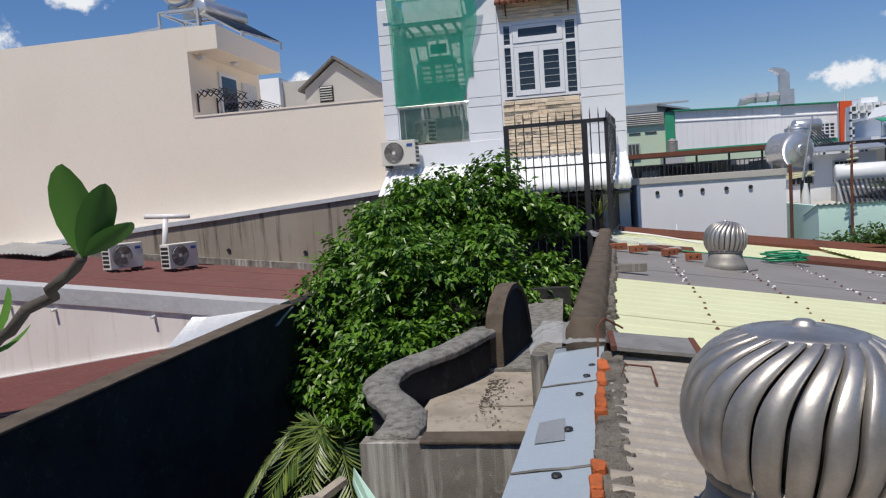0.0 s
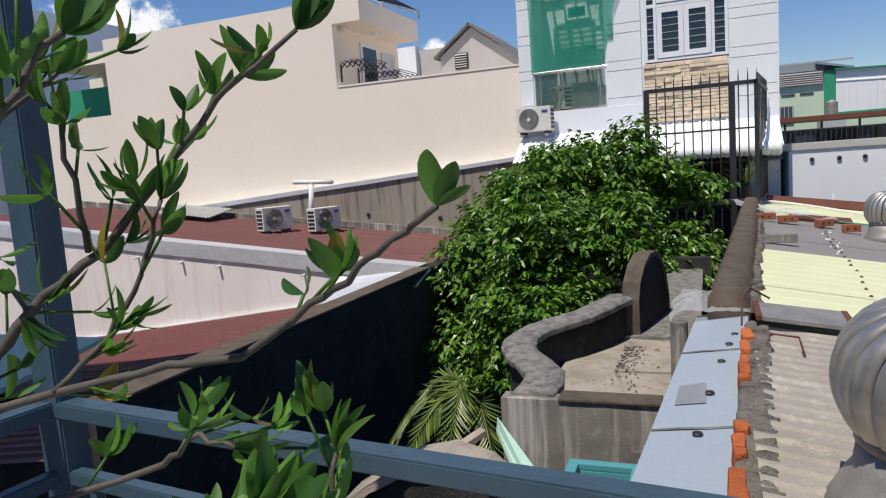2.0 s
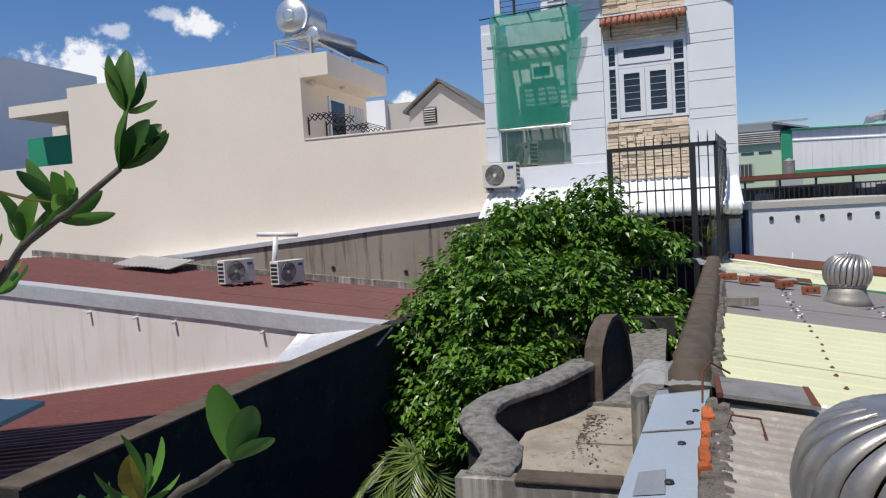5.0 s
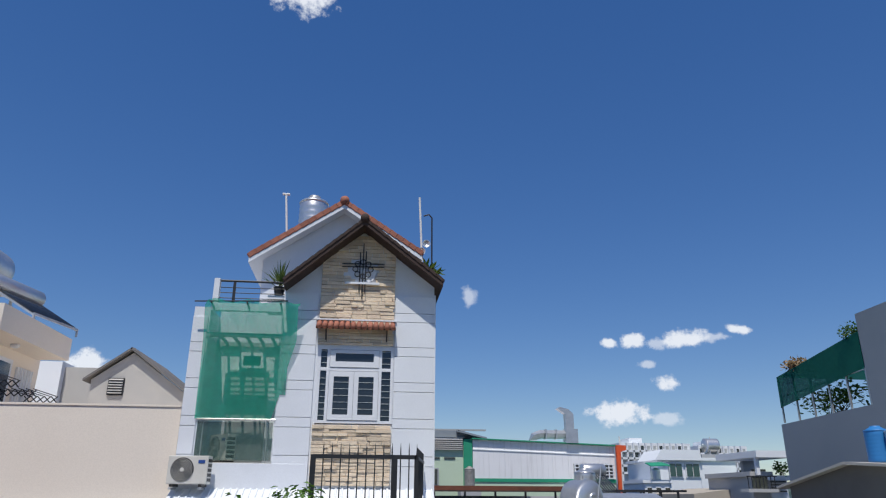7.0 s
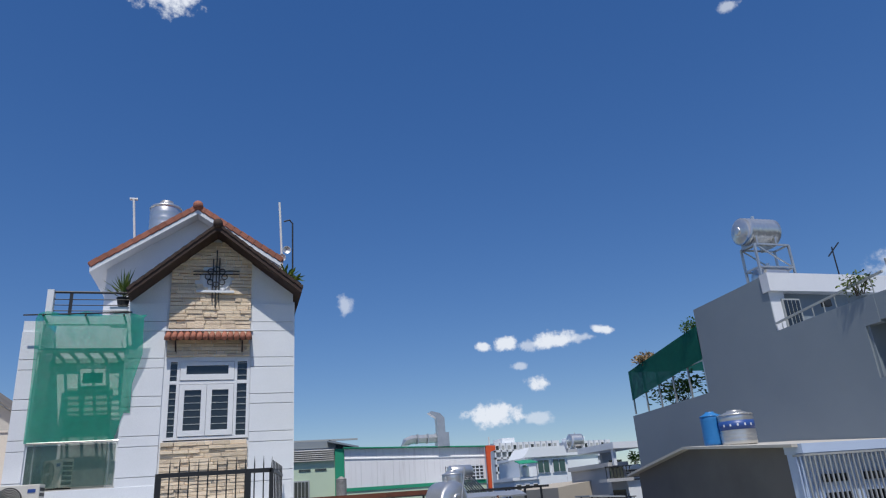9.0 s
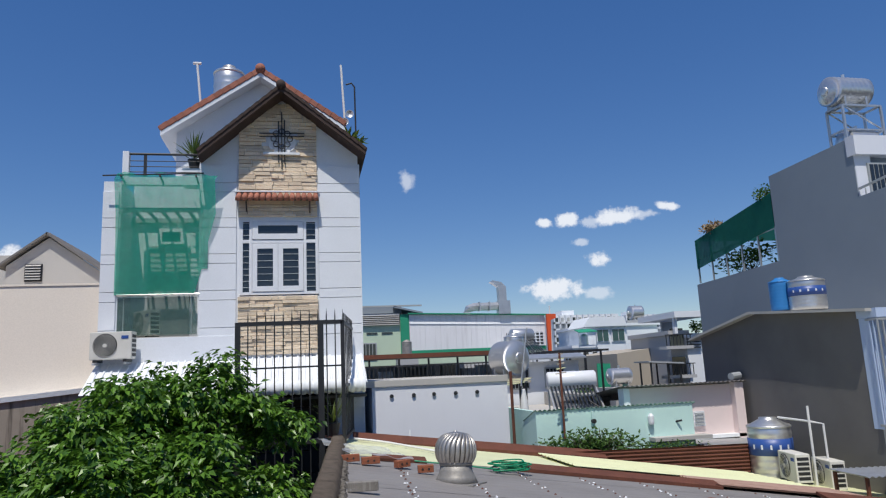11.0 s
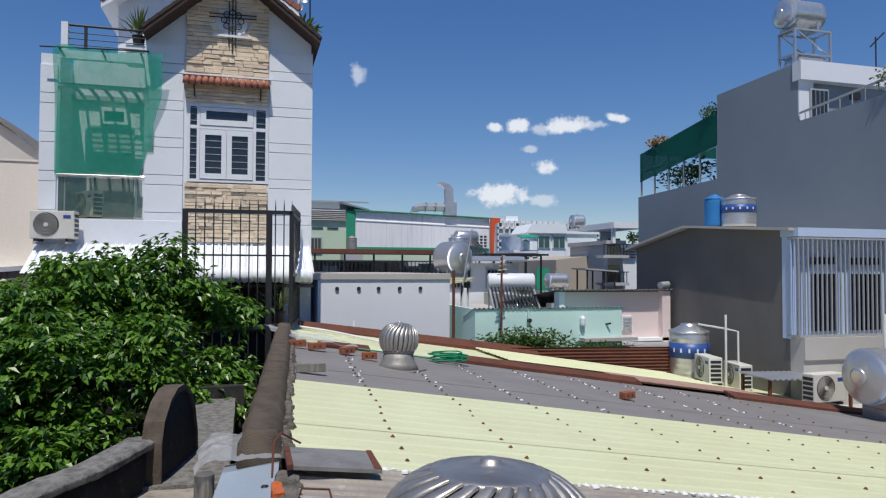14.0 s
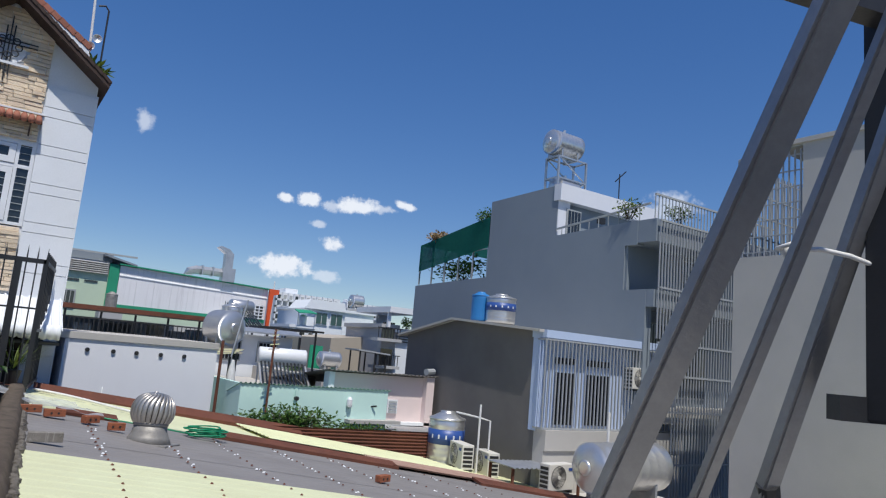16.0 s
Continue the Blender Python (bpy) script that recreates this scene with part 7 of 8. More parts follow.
part("rear_wall", B(17.6, 18.2, 32.6, 32.8, 9.4, 10.12), FARGREY, stt)
for k in range(5):
    part("louvre", B(17.25, 17.95, 29.86, 29.9, 8.72 + 0.13 * k, 8.78 + 0.13 * k), DARKMETAL, stt)
leafy("terrace_plant", "dark green plants under the raised roof slab", "plant", (17.8, 29.8, 9.7), (0.35, 0.25, 0.3), 200, 0.14, BUSH, 52, 0.2)
far_block(7.6, 9.6, 30, 6, 8.0, CONCRETE, "grey cement house behind the tanks", 2, 1, 2, DARKGLASS, "house", zb=7.2)
pgl = thing("pergola", (15.6, 29.5, 2), "thin dark steel pergola on a flat roof", "pergola")
for x in (14.9, 15.7, 16.3):
    for y in (29.0, 30.0):
        part("post", bar(bmesh.new(), (x, y, 2.0), (x, y, 8.15), 0.06), DARKMETAL, pgl)
part("roof_sheet", slab(bmesh.new(), [(14.7, 28.8, 8.22), (16.4, 28.8, 8.1), (16.4, 30.2, 8.1), (14.7, 30.2, 8.22)], 0.06), CAGEBAR, pgl)
sfc = thing("steel_canopy", (9.4, 24, 2), "dark open steel frame canopy among the roofs", "canopy")
for x in (8.5, 9.1, 9.8, 10.4):
    for y in (24.0, 25.5):
        part("post", bar(bmesh.new(), (x, y, 2.0), (x, y, 8.65), 0.06), DARKMETAL, sfc)
for y in (24.0, 24.75, 25.5):
    part("beam", bar(bmesh.new(), (8.2, y, 8.68), (10.7, y, 8.68), 0.07), DARKMETAL, sfc)
gt = thing("green_tarp", (12.7, 29, 2), "hanging dark green tarpaulin by the roofs", "tarpaulin")
part("sheet", rough_up(B(12.4, 13.0, 29.0, 29.05, 2.0, 8.2), 0.05, 3, 6), GREENPAINT, gt)
lying_tank((12.9, 28.0, 7.65), 0.33, 0.9, "x", "reddish steel water tank on a low roof")
solo("low_flat_roof", B(12.2, 17.2, 27.0, 28.8, 2.0, 7.2), CONCRETE, "low flat cement roof among the houses", "roof", "structure")
for x0, x1, z1 in ((55, 71, 19.6), (72.5, 84, 19.2)):
    ap = thing("apartment_block", ((x0 + x1) / 2, 150, 2), "distant white apartment block with rows of windows", "apartment block", "distant houses")
    part("wall", B(x0, x1, 150, 162, 2, z1), FARWHITE, ap)
    n = int((x1 - x0) / 1.4)
    for j in range(4):
        part("balcony_band", B(x0, x1, 149.3, 150, z1 - 1.95 - 1.5 * j, z1 - 1.55 - 1.5 * j), FARWHITE, ap)
    for i in range(n):
        part("pier", B(x0 + 1.4 * i, x0 + 0.3 + 1.4 * i, 149.3, 150, z1 - 8, z1), FARWHITE, ap)
        for j in range(4):
            part("window", B(x0 + 0.45 + 1.4 * i, x0 + 1.25 + 1.4 * i, 149.9, 150, z1 - 1.45 - 1.5 * j, z1 - 0.55 - 1.5 * j), SHUTTER if (i + j) % 3 else DARKGLASS, ap)
    part("roof_hut", B(x0 + 3, x0 + 6, 152, 158, z1, z1 + 1.2), FARWHITE, ap)
rr_ = random.Random(77)
for k in range(26):
    x = -70 + k * 6.4 + rr_.uniform(-1, 1)
    if -14 < x < 22:
        continue
    y = rr_.uniform(34, 60)
    far_block(x, x + rr_.uniform(4.5, 6), y, 10, rr_.uniform(7, 9.5), rr_.choice((FARWHITE, FARGREY, TANBROWN, PALEGREEN)), "town house among the distant roofs", 2, 2, 2)

# ---- left: near white house with barred window ----
lh = thing("left_house", (-7, 0, 2), "cream neighbour house with a barred window and stone tiles", "house")
part("lower_wall", B(-5.6, -5.3, -6, 3.0, 2, 8.02), LEFTWALL, lh)
part("corner_wall", B(-5.6, -5.3, 2.18, 3.0, 8.02, 13), LEFTWALL, lh)
part("near_wall", B(-5.6, -5.3, -6, 0.0, 8.02, 13), LEFTWALL, lh)
part("upper_wall", B(-5.6, -5.3, 0.0, 2.18, 10.3, 13), LEFTWALL, lh)
part("body", B(-12, -6.2, -6, 2.98, 2, 13), LEFTWALL, lh)
part("window_recess", B(-5.62, -5.56, 0.0, 2.18, 8.08, 10.3), DARKGLASS, lh)
part("return_wall", B(-6.2, -5.6, 2.7, 2.98, 2, 13), LEFTWALL, lh)
lw = part("window", B(-5.4, -5.3, 2.1, 2.18, 8.08, 10.3), UPVC, lh, "window with a white steel grille")
part("sill", B(-5.6, -5.26, 0.0, 2.2, 8.02, 8.08), UPVC, lw)
for k in range(18):
    part("grille_bar", tube(bmesh.new(), [(-5.3, 0.0, 8.16 + 0.12 * k), (-5.3, 2.12, 8.16 + 0.12 * k)], 0.011, 6), UPVC, lw)
for y in (0.3, 0.75, 1.2, 1.62, 2.02):
    part("grille_upright", tube(bmesh.new(), [(-5.29, y, 8.1), (-5.29, y, 10.3)], 0.014, 6), UPVC, lw)
sh = part("shutter", B(-5.3, -5.25, 2.36, 2.72, 8.08, 10.2, 0.008), SHUTTER, lh, "pale grey steel shutter")
part("shutter_handle", B(-5.25, -5.23, 2.66, 2.68, 8.65, 8.8), DARKMETAL, sh)
rtile = random.Random(61)
for j in range(15):
    y1_ = 2.31
    while y1_ > -0.6:
        y0 = max(-0.7, y1_ - rtile.uniform(0.35, 0.7))
        part("stone_tile", B(-5.3, -5.3 + rtile.uniform(0.012, 0.02), y0 + 0.002, y1_ - 0.002, 6.66 + 0.0893 * j, 6.66 + 0.0893 * j + 0.087), PLANKSTONE, lh)
        y1_ = y0
part("ledge", B(-5.3, -5.12, -3, 2.75, 6.54, 6.66, 0.01), LEFTWALL, lh)
for y0 in (0.5, 1.35):
    ls_ = part("lower_window", B(-5.31, -5.26, y0, y0 + 0.78, 4.4, 6.22, 0.01), UPVC, lh)
    for k in range(14):
        part("louvre", slab(bmesh.new(), [(-5.24, y0 + 0.1, 4.55 + 0.115 * k), (-5.24, y0 + 0.68, 4.55 + 0.115 * k), (-5.27, y0 + 0.68, 4.62 + 0.115 * k), (-5.27, y0 + 0.1, 4.62 + 0.115 * k)], 0.012), SHUTTER, ls_)
bk = thing("books", (-5.5, 1.9, 8.08), "short row of books standing on the window sill", "books")
for k, c in enumerate((ORANGE, UPVC, BLUEBAND, UPVC, UPVC, UPVC)):
    part("book", B(-5.5, -5.36, 1.78 + 0.055 * k, 1.826 + 0.055 * k, 8.08, 8.25 + 0.03 * (k // 3)), c, bk)
pc = thing("patched_canopy", (-9, 5, 4), "low patched canopy with an orange strip and a barred window below", "canopy")
part("sheet", slab(bmesh.new(), [(-8.6, 4.0, 6.25), (-6.3, 4.0, 6.25), (-6.3, 5.4, 6.45), (-8.6, 5.4, 6.45)], 0.05), PALEGREEN, pc)
part("orange_strip", B(-8.6, -6.3, 3.96, 4.0, 6.2, 6.3), ORANGE, pc)
part("wall", B(-8.6, -6.3, 4.6, 4.7, 4.6, 6.2), WHITE_WALL, pc)
part("barred_opening", B(-8.2, -6.6, 4.56, 4.6, 5.4, 6.05), DARKGLASS, pc)

bw2 = thing("balconied_house", (-31, 19, 2), "white house with black wrought iron balconies further along", "house")
part("wall", B(-40, -25.3, 17.5, 26, 2, 15.5), FARWHITE, bw2)
for z in (6.6, 9.8, 13.0):
    part("balcony_slab", B(-33, -25.0, 16.4, 17.5, z - 0.3, z), FARWHITE, bw2)
    part("cornice", B(-33, -24.9, 16.3, 16.4, z - 0.12, z - 0.02), FARWHITE, bw2)
    dw2 = part("door", B(-29.0, -26.6, 17.4, 17.5, z, z + 2.2), UPVC, bw2)
    for a in (-28.8, -27.95, -27.1):
        part("pane", B(a, a + 0.6, 17.35, 17.4, z + 0.15, z + 1.6), DARKGLASS, dw2)
    rb = part("railing", bar(bmesh.new(), (-33, 16.5, z + 0.85), (-25, 16.5, z + 0.85), 0.06), DARKMETAL, bw2)
    for k in range(30):
        part("scroll_bar", tube(bmesh.new(), [(-33 + 0.27 * k, 16.5, z), (-32.88 + 0.27 * k, 16.5, z + 0.4), (-33 + 0.27 * k, 16.5, z + 0.85)], 0.03, 5), DARKMETAL, rb)
leafy("balcony_plants", "green plants on the ornate white balcony", "plant", (-28, 16.9, 13.5), (2.5, 0.4, 0.7), 500, 0.3, BUSH, 31, 0.2)

# ---- roof fittings of the white house ----
upright_tank((-2.0, 19.6, 15.2), 0.42, 1.7, "stainless steel upright water tank behind the ridge", None, False)
rf = thing("roof_pipes", (-2.6, 18.5, 14), "thin white pipe with a capped top on the ridge", "pipe")
part("mast", tube(bmesh.new(), [(-2.5, 18.5, 14.2), (-2.7, 18.5, 16.45)], 0.03, 8), PVC, rf)
part("cap", tube(bmesh.new(), [(-2.8, 18.5, 16.47), (-2.6, 18.5, 16.47)], 0.035, 8), PVC, rf)
an2 = thing("antenna", (1.1, 17.9, 13.5), "white mast and dark pipe with small dishes at the eave", "antenna")
part("white_mast", tube(bmesh.new(), [(1.2, 18, 12.8), (1.03, 18, 16.35)], 0.03, 8), PVC, an2)
part("dark_mast", tube(bmesh.new(), [(1.4, 18, 12.6), (1.38, 18, 15.75), (1.3, 18, 15.85), (1.15, 18, 15.8)], 0.022, 8), DARKMETAL, an2)
for dz in (0.0, 0.22):
    part("dish", lathe(bmesh.new(), [(0.02, 0.05), (0.08, 0.03), (0.11, 0.0), (0.1, 0.0), (0.02, 0.04)], (1.1 + dz * 0.6, 17.95, 14.75 + dz), 12, "y"), GALV, an2)
leafy("eave_plant", "spiky green plant growing over the tiled eave", "plant", (1.05, 15.7, 13.42), (0.3, 0.25, 0.16), 130, 0.26, PALM, 41, 0.2)

# ---- tree in the alley ----
def tree_crown(clumps, per, leaf, seed, mat):
    rnd = random.Random(seed)
    verts, faces = [], []
    small = []
    for cx, cy, cz, r in clumps:
        small.append((cx, cy, cz, r * 0.72))
        for k in range(9):
            d = Vector((rnd.gauss(0, 1), rnd.gauss(0, 1), rnd.gauss(0.1, 0.9))).normalized()
            small.append((cx + d.x * r * 0.68, cy + d.y * r * 0.68, cz + d.z * r * 0.62, r * rnd.uniform(0.3, 0.46)))
    for cx, cy, cz, r in small:
        c = Vector((cx, cy, cz))
        for k in range(int(per * r * r)):
            d = Vector((rnd.gauss(0, 1), rnd.gauss(0, 1), rnd.gauss(0.15, 1))).normalized()
            f = r * rnd.uniform(0.62, 1.0) * (1 + 0.3 * noise.noise(d * 2.1 + c * 1.7))
            q = c + Vector((d.x, d.y, d.z * 0.9)) * f
            # a drooping spray of five to eight leaves
            out = Vector((d.x + rnd.gauss(0, 0.3), d.y + rnd.gauss(0, 0.3), rnd.gauss(0.0, 0.25))).normalized()
            for j in range(rnd.randint(5, 8)):
                a = rnd.uniform(-1.2, 1.2)
                s_ = out.cross(Vector((0, 0, 1))).normalized()
                w = (out * math.cos(a) + s_ * math.sin(a) + Vector((0, 0, rnd.uniform(-0.75, -0.05)))).normalized()
                p = q + out * 0.035 * j + Vector((rnd.gauss(0, 0.03), rnd.gauss(0, 0.03), rnd.gauss(0, 0.03)))
                side = w.cross(Vector((rnd.gauss(0, 0.35), rnd.gauss(0, 0.35), 1))).normalized()
                up = side.cross(w)
                ln, wd = leaf * rnd.uniform(0.7, 1.25), leaf * 0.27
                b = len(verts)
                verts += [p, p + w * ln * 0.4 + side * wd + up * 0.012, p + w * ln * 0.45 - up * 0.006, p + w * ln * 0.4 - side * wd + up * 0.012, p + w * ln - up * ln * 0.14]
                faces += [(b, b + 1, b + 2), (b, b + 2, b + 3), (b + 1, b + 4, b + 2), (b + 2, b + 4, b + 3)]
    me = bpy.data.meshes.new("crown")
    me.from_pydata([tuple(v) for v in verts], [], faces)
    me.materials.append(mat)
    return me


tree = thing("tree", (-2.2, 10.2, 2), "dense leafy green tree filling the alley", "tree")
limbs = [[(-2.2, 10.2, 2), (-2.15, 10.1, 4.2), (-2.2, 10.2, 5.4), (-2.0, 10.4, 7.0)], [(-2.2, 10.2, 5.0), (-2.9, 9.9, 6.2), (-3.3, 9.9, 7.0)], [(-2.2, 10.2, 5.2), (-1.5, 10.5, 6.6), (-1.1, 11.0, 7.9)], [(-2.15, 10.1, 4.6), (-1.9, 9.2, 5.6), (-1.7, 8.8, 6.2)]]
for i, pts in enumerate(limbs):
    part("trunk" if i == 0 else "limb", tube(bmesh.new(), pts, 0.13 if i == 0 else 0.07, 10, 0.04), BARK, tree, "", True)
CLUMPS = [(-3.25, 9.6, 6.35, 0.8), (-2.6, 9.0, 5.9, 0.85), (-3.0, 10.6, 7.2, 0.85), (-2.35, 10.5, 7.55, 0.75), (-1.65, 10.8, 7.85, 0.65), (-1.15, 11.2, 8.2, 0.45), (-0.75, 11.3, 7.55, 0.6),
          (-1.35, 9.7, 6.9, 0.75), (-2.2, 9.3, 6.9, 0.85), (-1.05, 10.0, 6.2, 0.65), (-3.6, 9.3, 5.6, 0.7), (-1.85, 8.7, 5.9, 0.75), (-0.35, 11.6, 7.4, 0.42), (-1.35, 8.7, 5.6, 0.6), (-3.5, 10.2, 6.9, 0.55), (-2.9, 8.7, 5.2, 0.7), (-0.55, 10.6, 6.6, 0.55), (-2.5, 11.3, 7.9, 0.45), (-1.9, 11.3, 8.15, 0.4), (-3.1, 11.2, 7.6, 0.45), (-0.45, 9.9, 6.3, 0.4)]
for nm, cl, per, sd_, mt in (("crown", CLUMPS, 330, 5, LEAF),):
    ob = new(nm, tree_crown(cl, per, 0.125, sd_, mt))
    for v in ob.data.vertices:
        v.co -= origin[tree]
    ob.parent = tree

# ---- palm ----
palm = thing("palm", (-2.0, 4.7, 2), "drooping palm with yellowing fronds in the shaded alley", "palm")
part("trunk", tube(bmesh.new(), [(-2.0, 4.7, 2), (-1.95, 4.72, 4.4), (-1.86, 4.8, 6.2)], 0.07, 10, 0.05), BARK, palm)
rp_ = random.Random(9)
for k, (az, el, ln) in enumerate(((200, 0.95, 1.0), (240, 0.8, 1.0), (270, 1.1, 1.05), (300, 0.7, 0.95), (170, 0.7, 1.0), (255, 1.3, 1.05), (190, 1.2, 1.1))):
    a = math.radians(az)
    h = Vector((math.cos(a), math.sin(a), 0))
    pts = []
    for j in range(14):
        s_ = j / 13
        pts.append(Vector((-1.86, 4.8, 6.17)) + h * ln * 0.78 * (s_ * math.cos(el) + 0.45 * s_ * s_) + Vector((0, 0, ln * (s_ * math.sin(el) * 1.0 - 1.3 * s_ ** 2.3))))
    fr_ = part("frond", tube(bmesh.new(), pts, 0.011, 5, 0.003), PALM, palm)
    bm = bmesh.new()
    for j in range(2, 14):
        for e in range(3):
            p = pts[j - 1].lerp(pts[j], e / 3)
            d = (pts[j] - pts[j - 1]).normalized()
            s0 = d.cross(Vector((0, 0, 1))).normalized()
            for sg in (-1, 1):
                w = (d * 0.75 + s0 * sg * 0.7 + Vector((0, 0, rp_.uniform(-0.55, -0.15)))).normalized()
                leaf_shape(bm, p, w, w.cross(Vector((0, 0, 1))), 0.27 * (1 - abs(j / 13 - 0.45)) * rp_.uniform(0.8, 1.1), 0.022, 0.5)
    part("foliage", bm, PALM, fr_)

# ---- potted shrub on the balcony ----
BRANCH = {
    "lowa": [(-0.64, -0.13, 7.77), (-0.62, -0.05, 7.79), (-0.58, 0.03, 7.81), (-0.51, 0.11, 7.78), (-0.42, 0.19, 7.77), (-0.38, 0.23, 7.79)],
    "lowb": [(-0.56, -0.0, 7.72), (-0.53, 0.05, 7.72), (-0.49, 0.1, 7.74), (-0.44, 0.17, 7.78), (-0.42, 0.2, 7.79)],
    "lowc": [(-0.48, 0.08, 7.69), (-0.46, 0.12, 7.73), (-0.44, 0.16, 7.74), (-0.4, 0.18, 7.73)],
    "upb": [(-0.58, 0.11, 8.0), (-0.55, 0.14, 8.04), (-0.52, 0.17, 8.09), (-0.49, 0.2, 8.14)],
    "main": [(-1.17, -0.08, 7.6), (-1.07, 0.13, 7.74), (-0.97, 0.22, 7.78), (-0.85, 0.31, 7.81), (-0.81, 0.33, 7.85), (-0.77, 0.36, 7.91), (-0.7, 0.4, 7.97), (-0.64, 0.42, 8.03), (-0.56, 0.44, 8.12), (-0.47, 0.46, 8.18)] ,
    "tip": [(-0.85, 0.31, 7.81), (-0.72, 0.34, 7.83), (-0.59, 0.36, 7.86), (-0.5, 0.36, 7.87), (-0.42, 0.36, 7.92), (-0.36, 0.345, 7.955), (-0.31, 0.33, 7.985), (-0.275, 0.313, 8.005)] ,
    "upper": [(-1.1, -0.03, 8.0), (-1.01, 0.1, 8.06), (-0.93, 0.2, 8.07), (-0.86, 0.28, 8.05), (-0.81, 0.32, 8.01), (-0.77, 0.36, 7.91)] ,
    "mid": [(-1.07, 0.13, 7.74), (-1.03, 0.21, 7.85), (-0.97, 0.26, 7.9), (-0.91, 0.32, 8.0), (-0.88, 0.35, 8.03), (-0.8, 0.37, 8.11), (-0.73, 0.4, 8.16)] ,
    "vert": [(-0.98, 0.26, 7.9), (-1.01, 0.27, 7.99), (-1.05, 0.26, 8.08), (-1.05, 0.3, 8.2), (-1.03, 0.34, 8.27)] ,
    "low": [(-0.96, -0.14, 7.61), (-0.88, 0.01, 7.67), (-0.77, 0.12, 7.69), (-0.66, 0.18, 7.7), (-0.56, 0.22, 7.67), (-0.47, 0.26, 7.66)] ,
    "low2": [(-1.16, -0.08, 7.58), (-1.14, 0.02, 7.66), (-1.11, 0.09, 7.72), (-1.09, 0.17, 7.75), (-1.07, 0.27, 7.82)] ,
    "topl": [(-0.9, -0.07, 8.09), (-0.84, -0.01, 8.12), (-0.79, 0.03, 8.14), (-0.75, 0.08, 8.18)] ,
    "right": [(-0.72, 0.28, 7.73), (-0.58, 0.33, 7.77), (-0.55, 0.34, 7.8), (-0.5, 0.34, 7.79)] ,
    "rlow": [(-0.47, 0.3, 7.55), (-0.43, 0.33, 7.67), (-0.41, 0.34, 7.73), (-0.4, 0.35, 7.79)] ,
    "twigm": [(-0.72, 0.34, 7.83), (-0.68, 0.38, 7.88), (-0.65, 0.4, 7.94), (-0.62, 0.41, 8.02)] ,
    "twigu": [(-0.71, 0.39, 7.97), (-0.7, 0.38, 8.05), (-0.7, 0.36, 8.12)] ,
}
shrub = thing("potted_shrub", (-1.15, -0.45, 6.3), "sparse shrub with long bare branches and small glossy leaves", "shrub")
part("pot", lathe(bmesh.new(), [(0.13, 0), (0.18, 0.3), (0.2, 0.34), (0.2, 0.37), (0.17, 0.37), (0.16, 0.3)], (-1.15, -0.45, 6.3), 28), CEMENT, shrub)
part("stem", tube(bmesh.new(), [(-1.15, -0.45, 6.6), (-1.18, -0.4, 7.0), (-1.17, -0.34, 7.4), BRANCH["main"][0]], 0.02, 8, 0.013), TWIG, shrub, "", True)
part("stem", tube(bmesh.new(), [(-1.13, -0.45, 6.6), (-1.05, -0.42, 7.2), (-1.0, -0.38, 7.5), BRANCH["low"][0]], 0.012, 8, 0.009), TWIG, shrub, "", True)
part("stem", tube(bmesh.new(), [(-1.17, -0.45, 6.6), (-1.2, -0.42, 7.2), (-1.15, -0.38, 7.7), BRANCH["upper"][0]], 0.014, 8, 0.011), TWIG, shrub, "", True)
part("stem", tube(bmesh.new(), [(-1.12, -0.4, 6.6), (-0.9, -0.1, 7.2), (-0.66, 0.02, 7.5), BRANCH["rlow"][0]], 0.01, 8, 0.006), TWIG, shrub, "", True)
part("stem", tube(bmesh.new(), [(-1.14, -0.47, 6.6), (-1.08, -0.45, 7.4), (-0.98, -0.3, 7.9), BRANCH["topl"][0]], 0.011, 8, 0.008), TWIG, shrub, "", True)
rq = random.Random(14)
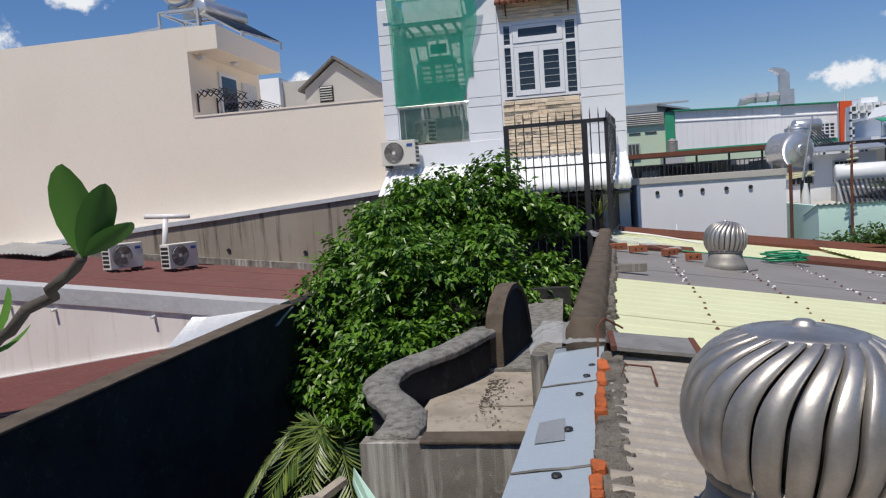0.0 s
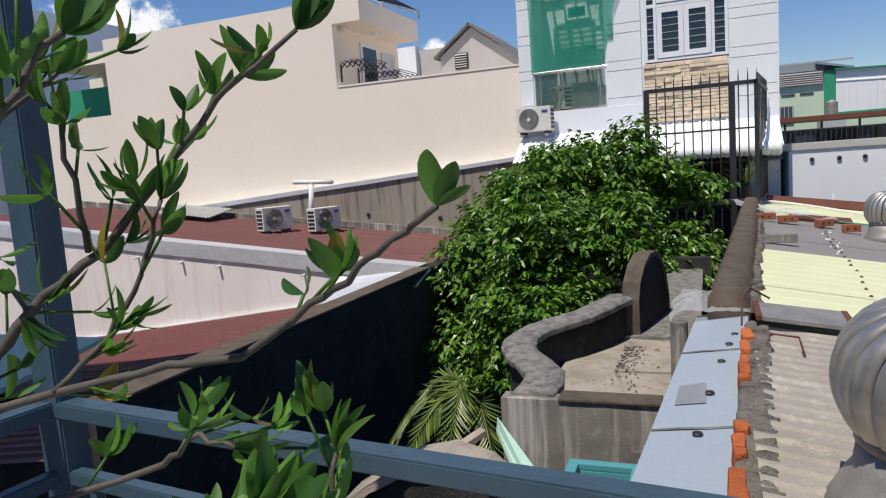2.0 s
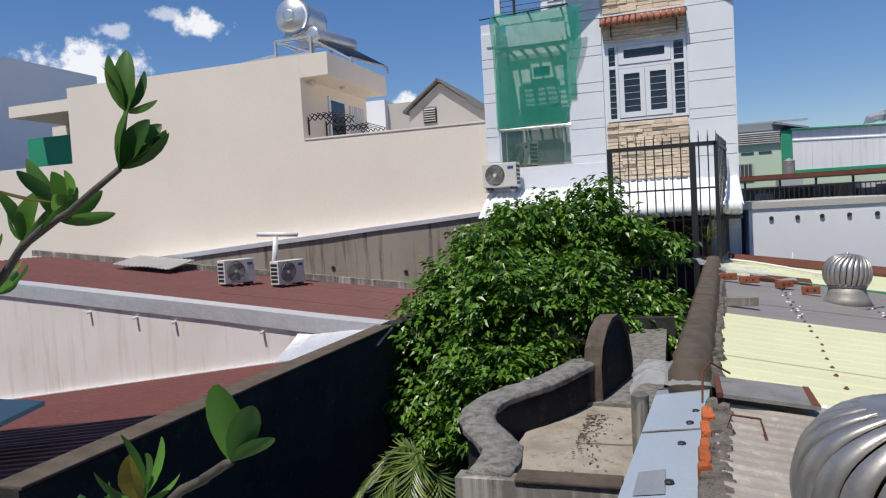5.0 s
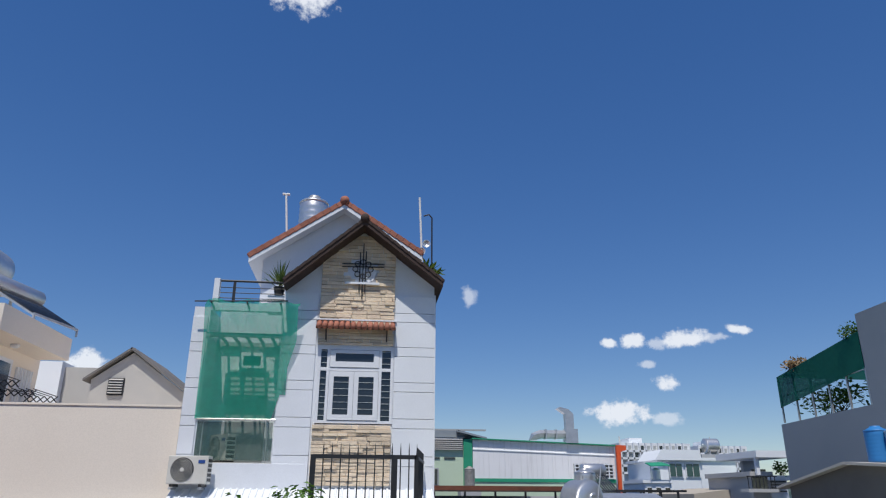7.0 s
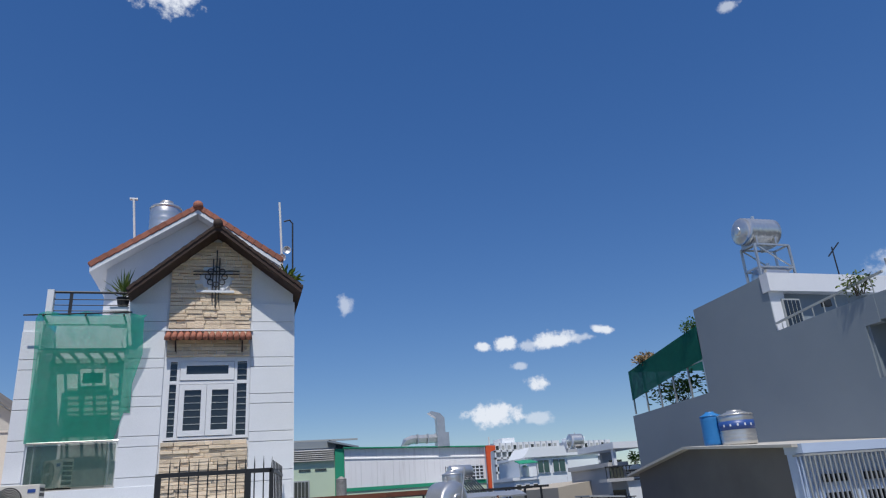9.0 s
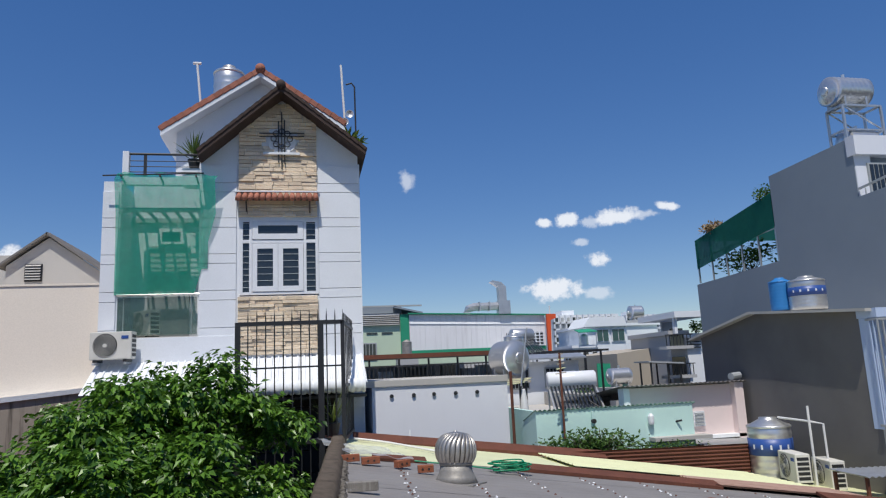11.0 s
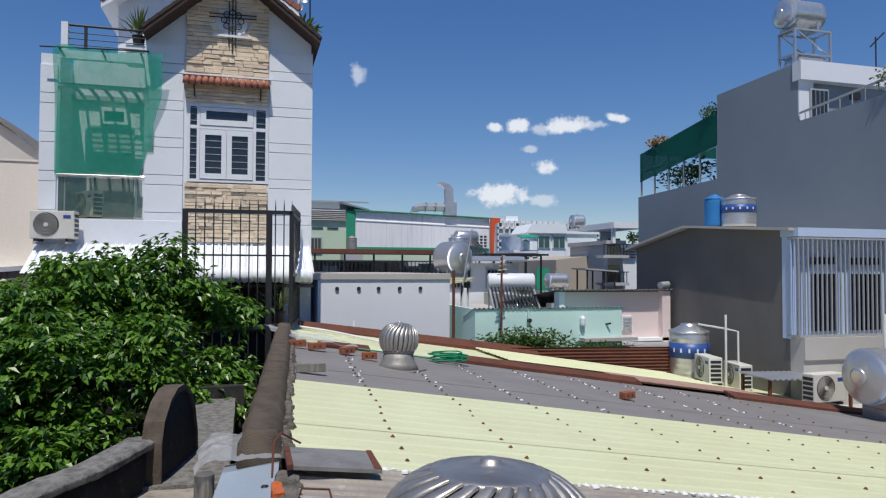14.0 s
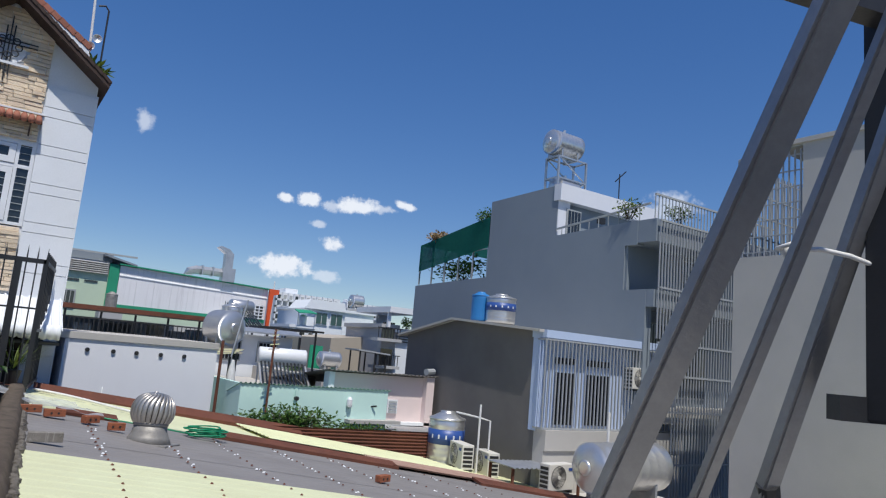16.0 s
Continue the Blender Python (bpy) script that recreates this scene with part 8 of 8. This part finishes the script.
for nm, pts in BRANCH.items():
    pts = [Vector(p) for p in pts]
    fine_ = []
    for a, b in zip(pts, pts[1:]):
        for j in range(4):
            fine_.append(a.lerp(b, j / 4) + Vector((rq.gauss(0, 0.002), rq.gauss(0, 0.002), rq.gauss(0, 0.002))))
    fine_.append(pts[-1])
    r0 = {"main": 0.0105, "upper": 0.0085, "mid": 0.0065, "vert": 0.0065, "low": 0.0065, "tip": 0.005}.get(nm, 0.0038)
    br_ = part("branch", tube(bmesh.new(), fine_, r0, 7, 0.0025), TWIG, shrub, "", True)
    n = len(fine_)
    lf = bmesh.new()
    lo = bmesh.new()
    for j in range(1, n):
        t_ = j / (n - 1)
        if nm == "tip" and t_ > 0.62:
            continue
        if rq.random() > (0.3 + 0.5 * t_) + (0.12 if nm[:3] == "low" else 0.0):
            continue
        p = fine_[j]
        d = (fine_[j] - fine_[j - 1]).normalized()
        az = rq.uniform(0, 6.28)
        s0 = d.cross(Vector((0.2, 0.3, 0.9))).normalized()
        s1 = d.cross(s0)
        tw_d = (d * 0.7 + (s0 * math.cos(az) + s1 * math.sin(az)) * 0.6 + Vector((0, 0, 0.35))).normalized()
        q = p + tw_d * rq.uniform(0.02, 0.07)
        tube(lf, [p, q], 0.0018, 4)
        for e in range(rq.randint(2, 6)):
            w = (tw_d + Vector((rq.gauss(0, 0.7), rq.gauss(0, 0.7), rq.gauss(0.1, 0.5)))).normalized()
            target = lo if rq.random() < 0.1 else lf
            leaf_fine(target, q, w, w.cross(Vector((rq.gauss(0, 0.5), rq.gauss(0, 0.5), 1))), rq.uniform(0.024, 0.05), rq.uniform(0.01, 0.018), rq.uniform(0.05, 0.5))
    if nm == "tip":
        for way, ln_, wd_ in (((-0.12, 0.05, 1.0), 0.042, 0.021), ((0.45, 0.0, 0.85), 0.037, 0.016), ((0.85, 0.1, 0.5), 0.03, 0.012)):
            leaf_fine(lf, fine_[-1], Vector(way), Vector((0.8, 0.35, -0.3)), ln_, wd_, 0.12)
    for e in range(0 if nm == "tip" else 5):
        d = (fine_[-1] - fine_[-2]).normalized()
        w = (d + Vector((rq.gauss(0, 0.35), rq.gauss(0, 0.35), rq.gauss(0.2, 0.3)))).normalized()
        leaf_fine(lf, fine_[-1], w, w.cross(Vector((0.6, 0.3, 0.7))), 0.048, 0.02, 0.2)
    part("leaves", lf, SHRUB, br_, "", True)
    if len(lo.verts):
        part("old_leaves", lo, SHRUB_OLD, br_, "yellow-brown ageing leaves")
    else:
        lo.free()

# ---- clouds ----
def cloud_mat(name, strength):
    m, t, p, N, L = nodes_of(name)
    N.remove(p)
    tc = N.new("ShaderNodeTexCoord")
    info = N.new("ShaderNodeObjectInfo")
    mp = N.new("ShaderNodeMapping")
    mp.inputs["Location"].default_value, mp.inputs["Scale"].default_value = (-1, -1, 0), (2, 2, 0)
    L.new(tc.outputs["Generated"], mp.inputs[0])
    ln = N.new("ShaderNodeVectorMath")
    ln.operation = "LENGTH"
    L.new(mp.outputs[0], ln.inputs[0])
    add = N.new("ShaderNodeVectorMath")
    L.new(tc.outputs["Object"], add.inputs[0])
    L.new(info.outputs["Random"], add.inputs[1])
    sc = N.new("ShaderNodeVectorMath")
    sc.operation = "SCALE"
    sc.inputs["Scale"].default_value = 1
    L.new(info.outputs["Location"], sc.inputs[0])
    L.new(sc.outputs[0], add.inputs[1])
    nz = N.new("ShaderNodeTexNoise")
    nz.inputs["Scale"].default_value, nz.inputs["Detail"].default_value, nz.inputs["Roughness"].default_value = 0.05, 10, 0.6
    L.new(add.outputs[0], nz.inputs["Vector"])
    sub = N.new("ShaderNodeMath")
    sub.operation = "MULTIPLY_ADD"
    sub.inputs[1].default_value = -0.62
    L.new(ln.outputs["Value"], sub.inputs[0])
    L.new(nz.outputs["Fac"], sub.inputs[2])
    r = N.new("ShaderNodeMapRange")
    r.interpolation_type = "SMOOTHSTEP"
    r.inputs["From Min"].default_value, r.inputs["From Max"].default_value, r.inputs["To Max"].default_value = 0.09, 0.34, strength
    L.new(sub.outputs[0], r.inputs["Value"])
    em = N.new("ShaderNodeEmission")
    em.inputs[0].default_value, em.inputs[1].default_value = (0.9, 0.93, 0.98, 1), 0.95
    tp = N.new("ShaderNodeBsdfTransparent")
    mx = N.new("ShaderNodeMixShader")
    L.new(r.outputs[0], mx.inputs[0])
    L.new(tp.outputs[0], mx.inputs[1])
    L.new(em.outputs[0], mx.inputs[2])
    L.new(mx.outputs[0], N["Material Output"].inputs[0])
    return m


CLOUD, WISP = cloud_mat("sunlit cloud", 0.97), cloud_mat("thin cloud", 0.55)


def cloud(p, w, h, mat, tilt=0.0):
    c = Vector(p)
    me = bpy.data.meshes.new("cloud")
    me.from_pydata([(-w, -h, 0), (w, -h, 0), (w, h, 0), (-w, h, 0)], [], [(0, 1, 2, 3)])
    me.materials.append(mat)
    ob = new("cloud", me)
    ob.matrix_world = look(c, (0, 0, 8), tilt)
    tagged(ob, "small white fair-weather cloud in the blue sky", "cloud", "clouds", "structure")


for p, w, h, mt, tl in (((314, 837, 105), 62, 26, CLOUD, 0), ((365, 818, 98), 34, 15, WISP, 0), ((362, 812, 137), 28, 17, CLOUD, 8), ((303, 826, 190), 15, 11, CLOUD, 20), ((326, 817, 191), 26, 16, CLOUD, -5), ((358, 804, 188), 40, 14, WISP, -4), ((384, 792, 191), 46, 20, CLOUD, -8), ((414, 777, 190), 30, 11, WISP, 4), ((441, 760, 197), 28, 11, CLOUD, 12), ((130, 854, 251), 18, 24, WISP, 0),
                        ((-615, 628, 193), 100, 52, CLOUD, 0), ((-516, 695, 246), 52, 24, CLOUD, 4), ((-590, 638, 236), 32, 15, WISP, 0), ((-545, 672, 258), 30, 14, WISP, 0), ((-91, 691, 570), 60, 38, CLOUD, 10), ((687, 540, 216), 62, 30, WISP, 0), ((640, 600, 190), 40, 18, WISP, 0), ((522, 523, 513), 22, 12, WISP, 0), ((-314, 830, 152), 40, 26, CLOUD, 0), ((350, 830, 165), 18, 9, WISP, 0)):
    cloud(p, w, h, mt, tl)

# ---- split stone cladding of the gable front ----
rstone = random.Random(23)
z = 8.66
while z < 14.1:
    h = rstone.uniform(0.058, 0.095)
    x = -1.36
    half = min(0.835, max(0.0, (14.26 - z) / 0.83))
    xa, xb = max(-1.36, -0.5 - half), min(0.31, -0.42 + half)
    x = xa
    while x < xb - 0.03:
        w = min(rstone.choice((0.14, 0.22, 0.3, 0.38, 0.46)) * rstone.uniform(0.85, 1.15), xb - x)
        inwin = -1.32 < x + w / 2 < 0.34 and 9.84 < z + h / 2 < 11.56
        niche = (x + w / 2 + 0.43) ** 2 + (z + h / 2 - 13.25) ** 2 < 0.085
        if not inwin and not niche:
            part("stone", B(x + 0.004, x + w - 0.004, WY - rstone.uniform(0.025, 0.075), WY + 0.004, z + 0.004, z + h - 0.004, 0.007), STONE, wh)
        x += w
    z += h
